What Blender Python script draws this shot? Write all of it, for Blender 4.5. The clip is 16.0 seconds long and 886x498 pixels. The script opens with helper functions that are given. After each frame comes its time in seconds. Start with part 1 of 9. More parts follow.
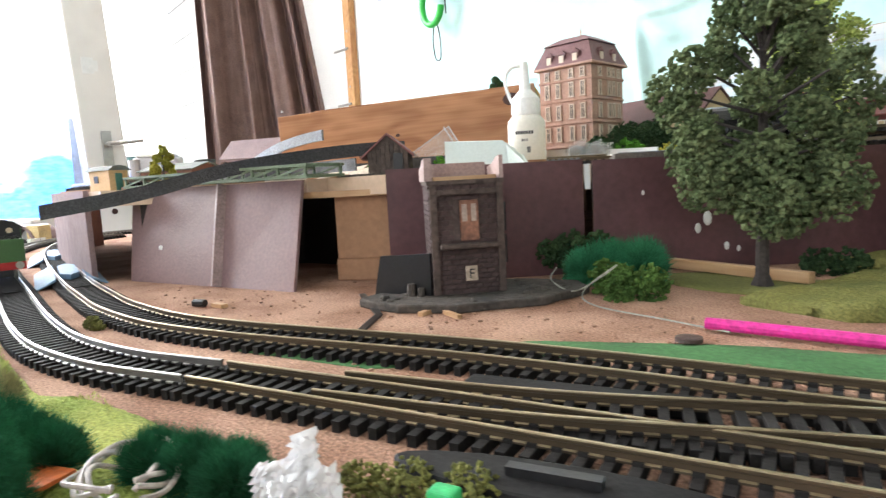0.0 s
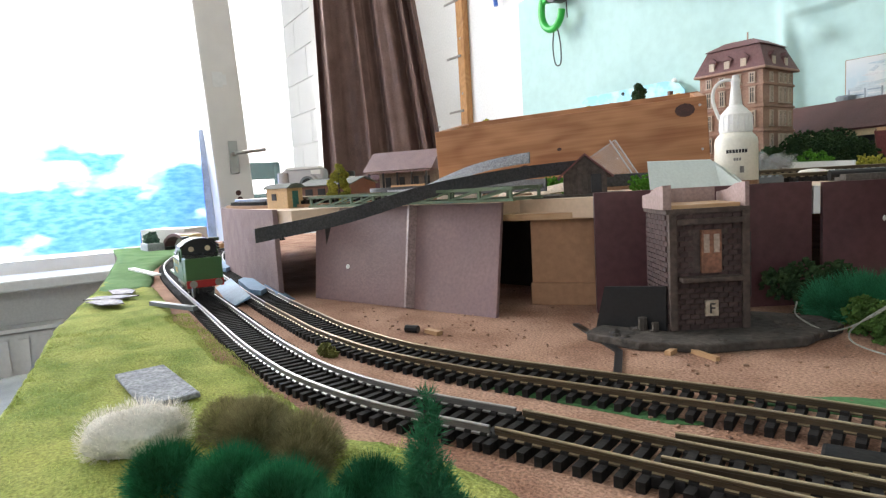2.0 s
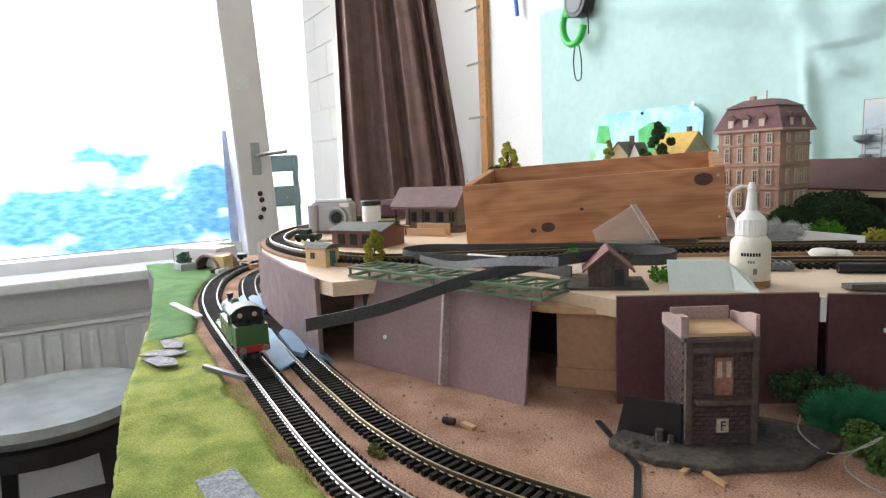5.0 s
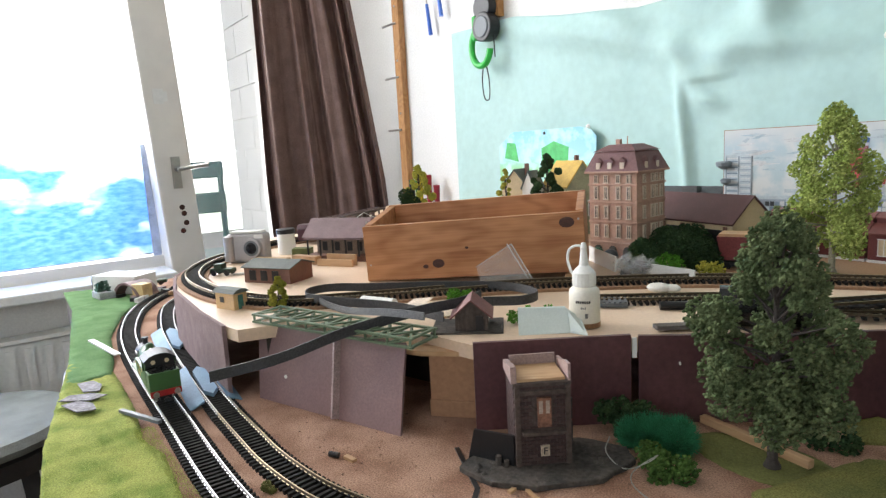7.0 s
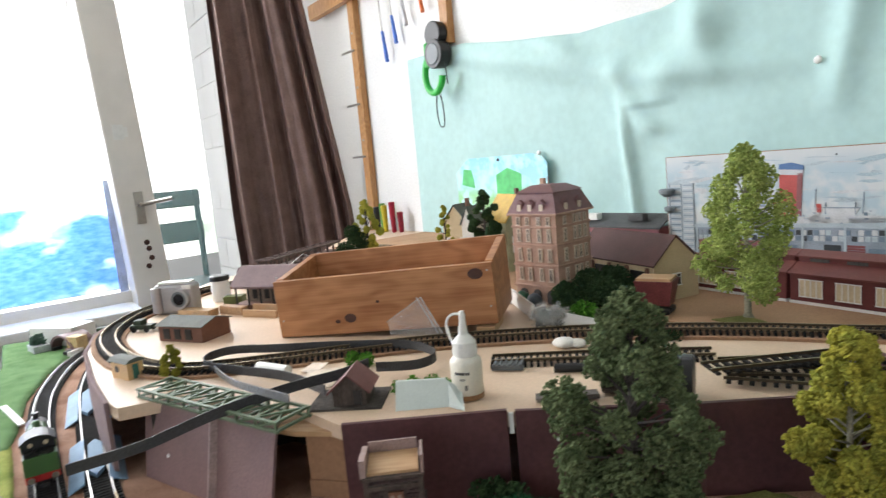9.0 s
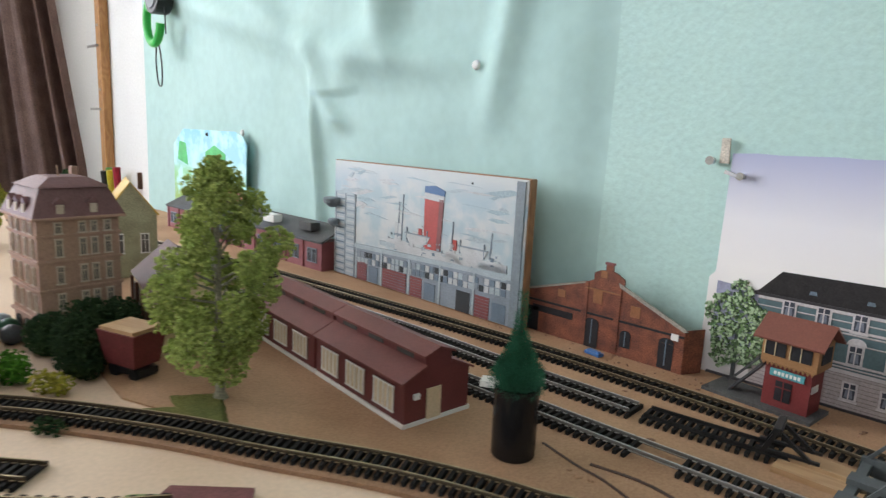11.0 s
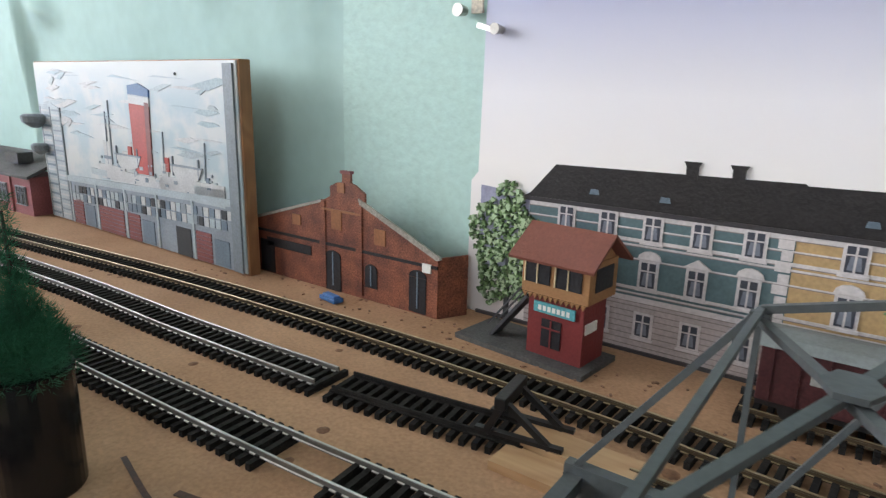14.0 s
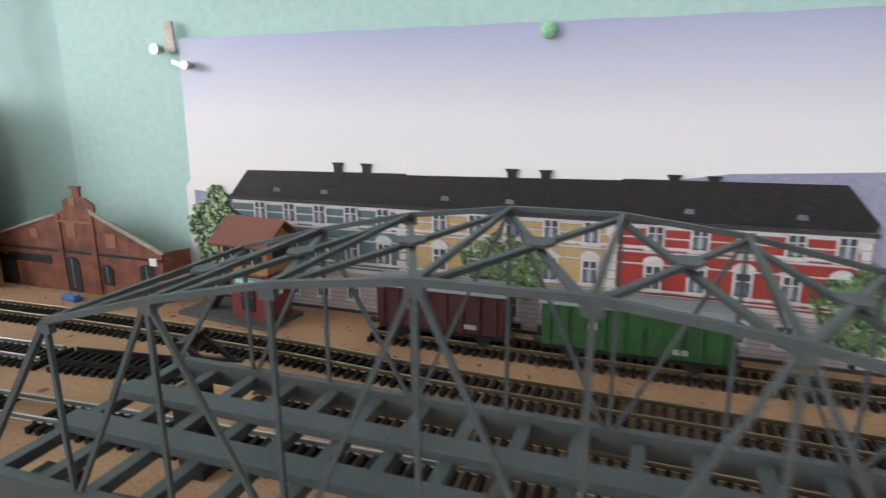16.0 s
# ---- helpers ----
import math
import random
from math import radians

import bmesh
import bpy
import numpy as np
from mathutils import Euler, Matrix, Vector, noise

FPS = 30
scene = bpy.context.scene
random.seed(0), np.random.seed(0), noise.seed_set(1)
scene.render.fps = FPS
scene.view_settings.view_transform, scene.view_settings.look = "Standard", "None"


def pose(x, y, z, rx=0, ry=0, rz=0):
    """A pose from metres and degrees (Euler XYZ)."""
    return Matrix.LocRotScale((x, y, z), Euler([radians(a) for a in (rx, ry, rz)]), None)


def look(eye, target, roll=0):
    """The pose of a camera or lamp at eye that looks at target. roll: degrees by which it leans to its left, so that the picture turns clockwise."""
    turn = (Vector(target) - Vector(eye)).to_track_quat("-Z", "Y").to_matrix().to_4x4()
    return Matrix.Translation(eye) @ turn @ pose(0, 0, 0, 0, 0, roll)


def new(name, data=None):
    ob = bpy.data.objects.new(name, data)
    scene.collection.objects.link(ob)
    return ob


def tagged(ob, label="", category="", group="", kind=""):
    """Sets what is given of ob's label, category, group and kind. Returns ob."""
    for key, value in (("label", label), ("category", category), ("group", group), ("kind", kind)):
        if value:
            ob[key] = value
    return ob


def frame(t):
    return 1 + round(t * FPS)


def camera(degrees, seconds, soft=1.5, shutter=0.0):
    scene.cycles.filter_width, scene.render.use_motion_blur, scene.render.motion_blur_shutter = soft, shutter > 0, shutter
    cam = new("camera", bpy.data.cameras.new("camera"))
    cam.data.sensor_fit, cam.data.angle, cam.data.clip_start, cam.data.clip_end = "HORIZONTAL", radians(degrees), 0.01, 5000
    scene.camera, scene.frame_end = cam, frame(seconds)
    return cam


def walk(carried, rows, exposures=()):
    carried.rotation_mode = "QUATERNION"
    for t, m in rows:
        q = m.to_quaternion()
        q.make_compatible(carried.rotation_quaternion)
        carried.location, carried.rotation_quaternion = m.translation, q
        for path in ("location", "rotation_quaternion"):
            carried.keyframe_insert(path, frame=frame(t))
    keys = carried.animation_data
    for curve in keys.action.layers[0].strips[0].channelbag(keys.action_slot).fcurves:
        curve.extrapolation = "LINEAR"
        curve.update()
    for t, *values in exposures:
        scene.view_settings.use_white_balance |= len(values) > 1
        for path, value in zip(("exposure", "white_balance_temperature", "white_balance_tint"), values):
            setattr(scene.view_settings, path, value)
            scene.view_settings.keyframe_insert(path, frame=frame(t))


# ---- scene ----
cam = camera(71.0, 16.0, soft=1.3, shutter=0.3)
PATH = [
    (0, (0.155, 0.475, 0.066), (-1.384, 1.731, -0.161), -3.1),
    (0.5, (0.132, 0.461, 0.071), (-1.472, 1.632, -0.166), -2.6),
    (1, (0.109, 0.44, 0.075), (-1.543, 1.55, -0.125), -3.3),
    (1.5, (0.106, 0.426, 0.084), (-1.578, 1.487, -0.113), -3.2),
    (2, (0.102, 0.424, 0.083), (-1.598, 1.457, -0.122), -3.3),
    (2.5, (0.099, 0.429, 0.087), (-1.598, 1.471, -0.099), -2.8),
    (3, (0.098, 0.428, 0.091), (-1.615, 1.443, -0.1), -2.2),
    (3.5, (0.101, 0.428, 0.102), (-1.625, 1.419, -0.091), -1.2),
    (3.7, (0.1, 0.427, 0.112), (-1.628, 1.415, -0.085), -0.7),
    (5.8, (0.153, 0.39, 0.183), (-1.553, 1.382, -0.141), -3.6),
    (6, (0.165, 0.394, 0.188), (-1.537, 1.39, -0.143), -3.8),
    (6.5, (0.191, 0.4, 0.21), (-1.436, 1.513, -0.129), -3.8),
    (7, (0.203, 0.403, 0.223), (-1.398, 1.562, -0.084), -3.1),
    (7.5, (0.222, 0.414, 0.23), (-1.358, 1.602, -0.066), -2.7),
    (8, (0.24, 0.434, 0.236), (-1.322, 1.647, -0.064), -3.1),
    (8.5, (0.234, 0.455, 0.245), (-1.372, 1.615, -0.026), -1.8),
    (9, (0.244, 0.507, 0.261), (-1.362, 1.667, -0.015), -5.2),
    (9.5, (0.264, 0.589, 0.28), (-1.217, 1.896, -0.037), -5.3),
    (10, (0.316, 0.693, 0.289), (-1.04, 2.127, -0.035), -0.7),
    (10.2, (0.341, 0.741, 0.29), (-1.015, 2.174, -0.035), 0.3),
    (12.3, (0.337, 1.127, 0.229), (-0.936, 2.61, -0.192), 7.2),
    (12.5, (0.337, 1.138, 0.225), (-0.902, 2.65, -0.198), 7.7),
    (13, (0.328, 1.152, 0.219), (-0.842, 2.703, -0.254), 4.9),
    (13.5, (0.333, 1.158, 0.215), (-0.816, 2.715, -0.291), 2.7),
    (14, (0.347, 1.157, 0.217), (-0.778, 2.733, -0.282), 1.4),
    (14.5, (0.366, 1.153, 0.22), (-0.701, 2.773, -0.271), 0.7),
    (15, (0.395, 1.149, 0.228), (-0.566, 2.837, -0.246), 0.0),
    (15.5, (0.433, 1.135, 0.229), (-0.41, 2.888, -0.236), -0.3),
    (16, (0.482, 1.1, 0.233), (-0.161, 2.928, -0.262), -0.3),
]
walk(cam, [(t, look(eye, target, roll)) for t, eye, target, roll in PATH],
     exposures=[(0, 0.82), (0.7, 0.45), (1.5, 0.16), (3.5, 0.02), (9, 0.02), (10.2, -0.1), (12.5, -0.12), (14, 0.02), (16, 0.02)])

DECK = 0.07       # height of the upper deck over the lower board
WALL = 1.50       # face of the back wall
WIN = -1.92       # face of the window wall
FLOOR = -0.74

# ---- light ----
world = bpy.data.worlds.new("sky")
scene.world = world
world.use_nodes = True
wn, wl = world.node_tree.nodes, world.node_tree.links
sky = wn.new("ShaderNodeTexSky")
sky.sky_type, sky.sun_disc = "NISHITA", False
sky.sun_elevation, sky.sun_rotation = radians(38), radians(-105)
wn["Background"].inputs[1].default_value = 0.15
wl.new(sky.outputs[0], wn["Background"].inputs[0])
sun = new("sun", bpy.data.lights.new("sun", "SUN"))
sun.data.energy, sun.data.angle, sun.data.color = 1.0, radians(12), (1.0, 0.96, 0.9)
sun.matrix_world = look((-6, -1.2, 5.0), (0, 0.4, 0))


def window_light(name, y0, y1, z0, z1, watts):
    lamp = new(name, bpy.data.lights.new(name, "AREA"))
    lamp.data.shape, lamp.data.size, lamp.data.size_y = "RECTANGLE", y1 - y0, z1 - z0
    lamp.data.energy, lamp.data.color = watts, (0.95, 0.965, 1.0)
    lamp.matrix_world = look((WIN - 0.14, (y0 + y1) / 2, (z0 + z1) / 2), (WIN + 2, (y0 + y1) / 2, (z0 + z1) / 2 - 0.5))
    return lamp


window_light("window_daylight", -1.3, 0.80, -0.1, 1.4, 95)
window_light("door_daylight", 0.98, 1.08, -0.1, 1.4, 8)
# added fill lamp behind the camera, no source known there
rear = window_light("rear_fill_light", 0.2, 2.0, 0.1, 1.4, 16)
rear.matrix_world = look((1.2, -2.05, 0.8), (0.2, 1.2, 0.1))

# ---- materials ----
MATS = {}


def mat(name, base, rough=0.6, vary=0.25, scale=60.0, bump=0.15, fine=600.0, metal=0.0, spec=0.4, tone=None, random_tone=0.0):
    """A surface with broad stains and fine grain at real size."""
    if name in MATS:
        return MATS[name]
    m = bpy.data.materials.new(name)
    m.use_nodes = True
    n, l = m.node_tree.nodes, m.node_tree.links
    b = n["Principled BSDF"]
    b.inputs["Roughness"].default_value, b.inputs["Metallic"].default_value = rough, metal
    b.inputs["Specular IOR Level"].default_value = spec
    co = n.new("ShaderNodeTexCoord")
    big, small = n.new("ShaderNodeTexNoise"), n.new("ShaderNodeTexNoise")
    big.inputs["Scale"].default_value, big.inputs["Detail"].default_value = scale, 4
    small.inputs["Scale"].default_value, small.inputs["Detail"].default_value = fine, 3
    l.new(co.outputs["Object"], big.inputs["Vector"]), l.new(co.outputs["Object"], small.inputs["Vector"])
    mix = n.new("ShaderNodeMix")
    mix.data_type = "RGBA"
    other = tone or tuple(c * (1 - vary) for c in base)
    mix.inputs["A"].default_value, mix.inputs["B"].default_value = (*base, 1), (*other, 1)
    ramp = n.new("ShaderNodeValToRGB")
    ramp.color_ramp.elements[0].position, ramp.color_ramp.elements[1].position = 0.38, 0.66
    l.new(big.outputs["Fac"], ramp.inputs["Fac"]), l.new(ramp.outputs["Color"], mix.inputs["Factor"])
    hsv = n.new("ShaderNodeHueSaturation")
    span = n.new("ShaderNodeMapRange")
    span.inputs["From Min"].default_value, span.inputs["From Max"].default_value = 0.3, 0.7
    span.inputs["To Min"].default_value, span.inputs["To Max"].default_value = 1 - vary, 1 + vary
    l.new(small.outputs["Fac"], span.inputs["Value"]), l.new(mix.outputs["Result"], hsv.inputs["Color"])
    if random_tone:
        info = n.new("ShaderNodeObjectInfo")
        geo = n.new("ShaderNodeNewGeometry")
        add = n.new("ShaderNodeMath")
        add.operation = "ADD"
        l.new(info.outputs["Random"], add.inputs[0]), l.new(geo.outputs["Random Per Island"], add.inputs[1])
        r2 = n.new("ShaderNodeMapRange")
        r2.inputs["From Max"].default_value = 2.0
        r2.inputs["To Min"].default_value, r2.inputs["To Max"].default_value = 1 - random_tone, 1 + random_tone
        l.new(add.outputs[0], r2.inputs["Value"])
        mul = n.new("ShaderNodeMath")
        mul.operation = "MULTIPLY"
        l.new(span.outputs["Result"], mul.inputs[0]), l.new(r2.outputs["Result"], mul.inputs[1])
        l.new(mul.outputs[0], hsv.inputs["Value"])
    else:
        l.new(span.outputs["Result"], hsv.inputs["Value"])
    l.new(hsv.outputs["Color"], b.inputs["Base Color"])
    if bump:
        bp = n.new("ShaderNodeBump")
        bp.inputs["Strength"].default_value, bp.inputs["Distance"].default_value = bump, 0.002
        l.new(small.outputs["Fac"], bp.inputs["Height"]), l.new(bp.outputs["Normal"], b.inputs["Normal"])
    MATS[name] = m
    return m


def clear(name, color=(1, 1, 1), rough=0.02, alpha=0.2, milky=0.0):
    """Clear sheet: mostly see-through with a gloss of its own."""
    m = bpy.data.materials.new(name)
    m.use_nodes = True
    n, l = m.node_tree.nodes, m.node_tree.links
    b = n["Principled BSDF"]
    b.inputs["Base Color"].default_value, b.inputs["Roughness"].default_value = (*color, 1), rough
    b.inputs["Alpha"].default_value = alpha
    if milky:
        b.inputs["Transmission Weight"].default_value = milky
    MATS[name] = m
    return m


def wood(name, base, dark, rough=0.45, along="X", scale=9.0):
    """Sawn pine: warped rings cut lengthwise, fine fibres and worn patches."""
    m = bpy.data.materials.new(name)
    m.use_nodes = True
    n, l = m.node_tree.nodes, m.node_tree.links
    b = n["Principled BSDF"]
    b.inputs["Roughness"].default_value = rough
    b.inputs["Specular IOR Level"].default_value = 0.3
    co = n.new("ShaderNodeTexCoord")

    def stretched(v, s):
        mp = n.new("ShaderNodeMapping")
        mp.inputs["Scale"].default_value = v
        l.new(co.outputs["Object"], mp.inputs["Vector"])
        nz = n.new("ShaderNodeTexNoise")
        nz.inputs["Scale"].default_value, nz.inputs["Detail"].default_value = s, 3
        l.new(mp.outputs[0], nz.inputs["Vector"])
        return nz.outputs["Fac"]
    axis = {"X": (0.35, 1, 1), "Y": (1, 0.35, 1), "Z": (1, 1, 0.35)}[along]
    thin = {"X": (0.03, 1, 1), "Y": (1, 0.03, 1), "Z": (1, 1, 0.03)}[along]
    warp, fibre, patch = stretched(axis, scale * 2.2), stretched(thin, 420.0), stretched((1, 1, 1), 14.0)
    ring = n.new("ShaderNodeMath")
    ring.operation = "MULTIPLY"
    ring.inputs[1].default_value = 64.0
    l.new(warp, ring.inputs[0])
    sine = n.new("ShaderNodeMath")
    sine.operation = "SINE"
    l.new(ring.outputs[0], sine.inputs[0])
    terms = []
    for sock, k in ((sine.outputs[0], 0.16), (fibre, 0.75), (patch, 0.55)):
        mu = n.new("ShaderNodeMath")
        mu.operation = "MULTIPLY"
        mu.inputs[1].default_value = k
        l.new(sock, mu.inputs[0])
        terms.append(mu.outputs[0])
    a1, a2 = n.new("ShaderNodeMath"), n.new("ShaderNodeMath")
    l.new(terms[0], a1.inputs[0]), l.new(terms[1], a1.inputs[1])
    l.new(a1.outputs[0], a2.inputs[0]), l.new(terms[2], a2.inputs[1])
    ramp = n.new("ShaderNodeValToRGB")
    ramp.color_ramp.elements[0].color, ramp.color_ramp.elements[1].color = (*base, 1), (*dark, 1)
    ramp.color_ramp.elements[0].position, ramp.color_ramp.elements[1].position = 0.35, 1.05
    l.new(a2.outputs[0], ramp.inputs["Fac"]), l.new(ramp.outputs["Color"], b.inputs["Base Color"])
    bp = n.new("ShaderNodeBump")
    bp.inputs["Strength"].default_value, bp.inputs["Distance"].default_value = 0.15, 0.0006
    l.new(a1.outputs[0], bp.inputs["Height"]), l.new(bp.outputs["Normal"], b.inputs["Normal"])
    MATS[name] = m
    return m


def bands(name, stops, axis="Z", low=0.0, high=1.0, rough=0.5, cloud=0.0, cloud_tone=(0.9, 0.9, 0.9)):
    """Printed colour wash that changes along one axis of the sheet."""
    m = bpy.data.materials.new(name)
    m.use_nodes = True
    n, l = m.node_tree.nodes, m.node_tree.links
    b = n["Principled BSDF"]
    b.inputs["Roughness"].default_value = rough
    co, sep = n.new("ShaderNodeTexCoord"), n.new("ShaderNodeSeparateXYZ")
    l.new(co.outputs["Object"], sep.inputs[0])
    rng = n.new("ShaderNodeMapRange")
    rng.inputs["From Min"].default_value, rng.inputs["From Max"].default_value = low, high
    l.new(sep.outputs[axis], rng.inputs["Value"])
    ramp = n.new("ShaderNodeValToRGB")
    while len(ramp.color_ramp.elements) < len(stops):
        ramp.color_ramp.elements.new(0.5)
    for e, (p, c) in zip(ramp.color_ramp.elements, stops):
        e.position, e.color = p, (*c, 1)
    l.new(rng.outputs["Result"], ramp.inputs["Fac"])
    out = ramp.outputs["Color"]
    if cloud:
        nz, r2, mx = n.new("ShaderNodeTexNoise"), n.new("ShaderNodeValToRGB"), n.new("ShaderNodeMix")
        nz.inputs["Scale"].default_value, nz.inputs["Detail"].default_value = cloud, 6
        r2.color_ramp.elements[0].position, r2.color_ramp.elements[1].position = 0.45, 0.6
        mx.data_type = "RGBA"
        mx.inputs["B"].default_value = (*cloud_tone, 1)
        l.new(co.outputs["Object"], nz.inputs["Vector"]), l.new(nz.outputs["Fac"], r2.inputs["Fac"])
        l.new(r2.outputs["Color"], mx.inputs["Factor"]), l.new(out, mx.inputs["A"])
        out = mx.outputs["Result"]
    l.new(out, b.inputs["Base Color"])
    MATS[name] = m
    return m


def glow(name, color, strength):
    m = bpy.data.materials.new(name)
    m.use_nodes = True
    n, l = m.node_tree.nodes, m.node_tree.links
    b = n["Principled BSDF"]
    b.inputs["Emission Color"].default_value, b.inputs["Emission Strength"].default_value = (*color, 1), strength
    b.inputs["Base Color"].default_value = (*color, 1)
    MATS[name] = m
    return m


# ---- building helpers ----
class Shape:
    """Collects solid pieces of one part in the part's own coordinates."""

    def __init__(self):
        self.v, self.f = [], []

    def add(self, verts, faces):
        k = len(self.v)
        self.v += [tuple(p) for p in verts]
        self.f += [tuple(k + i for i in q) for q in faces]
        return self

    def box(self, cx, cy, cz, sx, sy, sz, rz=0.0):
        c, s = math.cos(radians(rz)), math.sin(radians(rz))
        vs = []
        for dx, dy, dz in ((-1, -1, -1), (1, -1, -1), (1, 1, -1), (-1, 1, -1), (-1, -1, 1), (1, -1, 1), (1, 1, 1), (-1, 1, 1)):
            x, y = dx * sx / 2, dy * sy / 2
            vs.append((cx + c * x - s * y, cy + s * x + c * y, cz + dz * sz / 2))
        return self.add(vs, ((3, 2, 1, 0), (4, 5, 6, 7), (0, 1, 5, 4), (1, 2, 6, 5), (2, 3, 7, 6), (3, 0, 4, 7)))

    def span(self, x0, x1, y0, y1, z0, z1):
        return self.box((x0 + x1) / 2, (y0 + y1) / 2, (z0 + z1) / 2, abs(x1 - x0), abs(y1 - y0), abs(z1 - z0))

    def rod(self, p, q, r0, r1=None, n=10):
        p, q = Vector(p), Vector(q)
        r1 = r0 if r1 is None else r1
        d = (q - p).normalized()
        a = d.orthogonal().normalized()
        b = d.cross(a)
        vs = []
        for c, r in ((p, r0), (q, r1)):
            vs += [c + r * (math.cos(2 * math.pi * i / n) * a + math.sin(2 * math.pi * i / n) * b) for i in range(n)]
        return self.add(vs, [(i, (i + 1) % n, n + (i + 1) % n, n + i) for i in range(n)] + [tuple(range(n - 1, -1, -1)), tuple(range(n, 2 * n))])

    def beam(self, p, q, w, h):
        p, q = Vector(p), Vector(q)
        d = (q - p).normalized()
        up = Vector((0, 0, 1)) if abs(d.z) < 0.95 else Vector((1, 0, 0))
        a = d.cross(up).normalized() * (w / 2)
        b = a.cross(d).normalized() * (h / 2)
        vs = [c + s * a + t * b for c in (p, q) for s, t in ((-1, -1), (1, -1), (1, 1), (-1, 1))]
        return self.add(vs, ((0, 1, 2, 3), (7, 6, 5, 4), (0, 4, 5, 1), (1, 5, 6, 2), (2, 6, 7, 3), (3, 7, 4, 0)))

    def prism(self, poly, lo, hi, axis="z"):
        """A flat outline pushed from lo to hi along an axis (outline in the other two axes, in order)."""
        n = len(poly)

        def at(p, h):
            return (p[0], p[1], h) if axis == "z" else (p[0], h, p[1]) if axis == "y" else (h, p[0], p[1])
        vs = [at(p, lo) for p in poly] + [at(p, hi) for p in poly]
        return self.add(vs, [tuple(range(n - 1, -1, -1)), tuple(range(n, 2 * n))] + [(i, (i + 1) % n, n + (i + 1) % n, n + i) for i in range(n)])

    def lathe(self, cx, cy, profile, n=20):
        vs, k = [], len(profile)
        for r, z in profile:
            vs += [(cx + r * math.cos(2 * math.pi * i / n), cy + r * math.sin(2 * math.pi * i / n), z) for i in range(n)]
        fs = [(j * n + i, j * n + (i + 1) % n, (j + 1) * n + (i + 1) % n, (j + 1) * n + i) for j in range(k - 1) for i in range(n)]
        return self.add(vs, fs + [tuple(range(n - 1, -1, -1)), tuple(range((k - 1) * n, k * n))])

    def sweep(self, pts, w, h, lift=0.0, twist=None):
        """A flat bar of width w and height h along a line of points."""
        pts = [Vector(p) for p in pts]
        vs = []
        for i, p in enumerate(pts):
            d = (pts[min(i + 1, len(pts) - 1)] - pts[max(i - 1, 0)]).normalized()
            side = Vector((-d.y, d.x, 0)).normalized() * (w / 2)
            up = Vector((0, 0, 1)) * h
            if twist:
                side, up = Vector((0, 0, 1)) * (w / 2), Vector((-d.y, d.x, 0)).normalized() * h
            base = p + Vector((0, 0, lift))
            vs += [base - side, base + side, base + side + up, base - side + up]
        fs = [(0, 1, 2, 3)]
        for i in range(len(pts) - 1):
            a, b = 4 * i, 4 * i + 4
            fs += [(a + j, b + j, b + (j + 1) % 4, a + (j + 1) % 4) for j in range(4)]
        e = 4 * (len(pts) - 1)
        return self.add(vs, fs + [(e + 3, e + 2, e + 1, e)])

    def mesh(self, name):
        me = bpy.data.meshes.new(name)
        me.from_pydata(self.v, [], self.f)
        bm = bmesh.new()
        bm.from_mesh(me)
        if len(bm.faces) < 60000:
            bmesh.ops.recalc_face_normals(bm, faces=bm.faces)
        bm.to_mesh(me)
        bm.free()
        return me


def part(name, shape, material, parent=None, label="", smooth=False, bevel=0.0):
    me = shape.mesh(name) if isinstance(shape, Shape) else shape
    if not me.materials:
        me.materials.append(material)
    if smooth:
        me.polygons.foreach_set("use_smooth", [True] * len(me.polygons))
    ob = new(name, me)
    ob.parent = parent
    if bevel:
        mod = ob.modifiers.new("edge", "BEVEL")
        mod.width, mod.segments, mod.limit_method = bevel, 2, "ANGLE"
    return tagged(ob, label=label) if label else ob


def tube(line, r, n=7):
    """A round cord through the points of a line, in one skin."""
    line = [Vector(p) for p in line]
    vs, fs = [], []
    a = (line[1] - line[0]).orthogonal().normalized()
    for i, p in enumerate(line):
        d = (line[min(i + 1, len(line) - 1)] - line[max(i - 1, 0)]).normalized()
        a = (a - d * a.dot(d)).normalized()
        b = d.cross(a)
        vs += [p + r * (math.cos(6.2832 * k / n) * a + math.sin(6.2832 * k / n) * b) for k in range(n)]
    for i in range(len(line) - 1):
        fs += [(i * n + k, i * n + (k + 1) % n, (i + 1) * n + (k + 1) % n, (i + 1) * n + k) for k in range(n)]
    e = (len(line) - 1) * n
    return Shape().add(vs, fs + [tuple(range(n - 1, -1, -1)), tuple(range(e, e + n))])


def thing(name, label, category, x=0.0, y=0.0, z=0.0, rz=0.0, group="", kind=""):
    ob = new(name)
    ob.empty_display_size = 0.02
    ob.matrix_basis = pose(x, y, z, 0, 0, rz)
    return tagged(ob, label, category, group, kind)


def fixed(name, shape, material, label="", bevel=0.0, smooth=False, category=""):
    return tagged(part(name, shape, material, None, label, smooth, bevel), category=category, kind="structure")


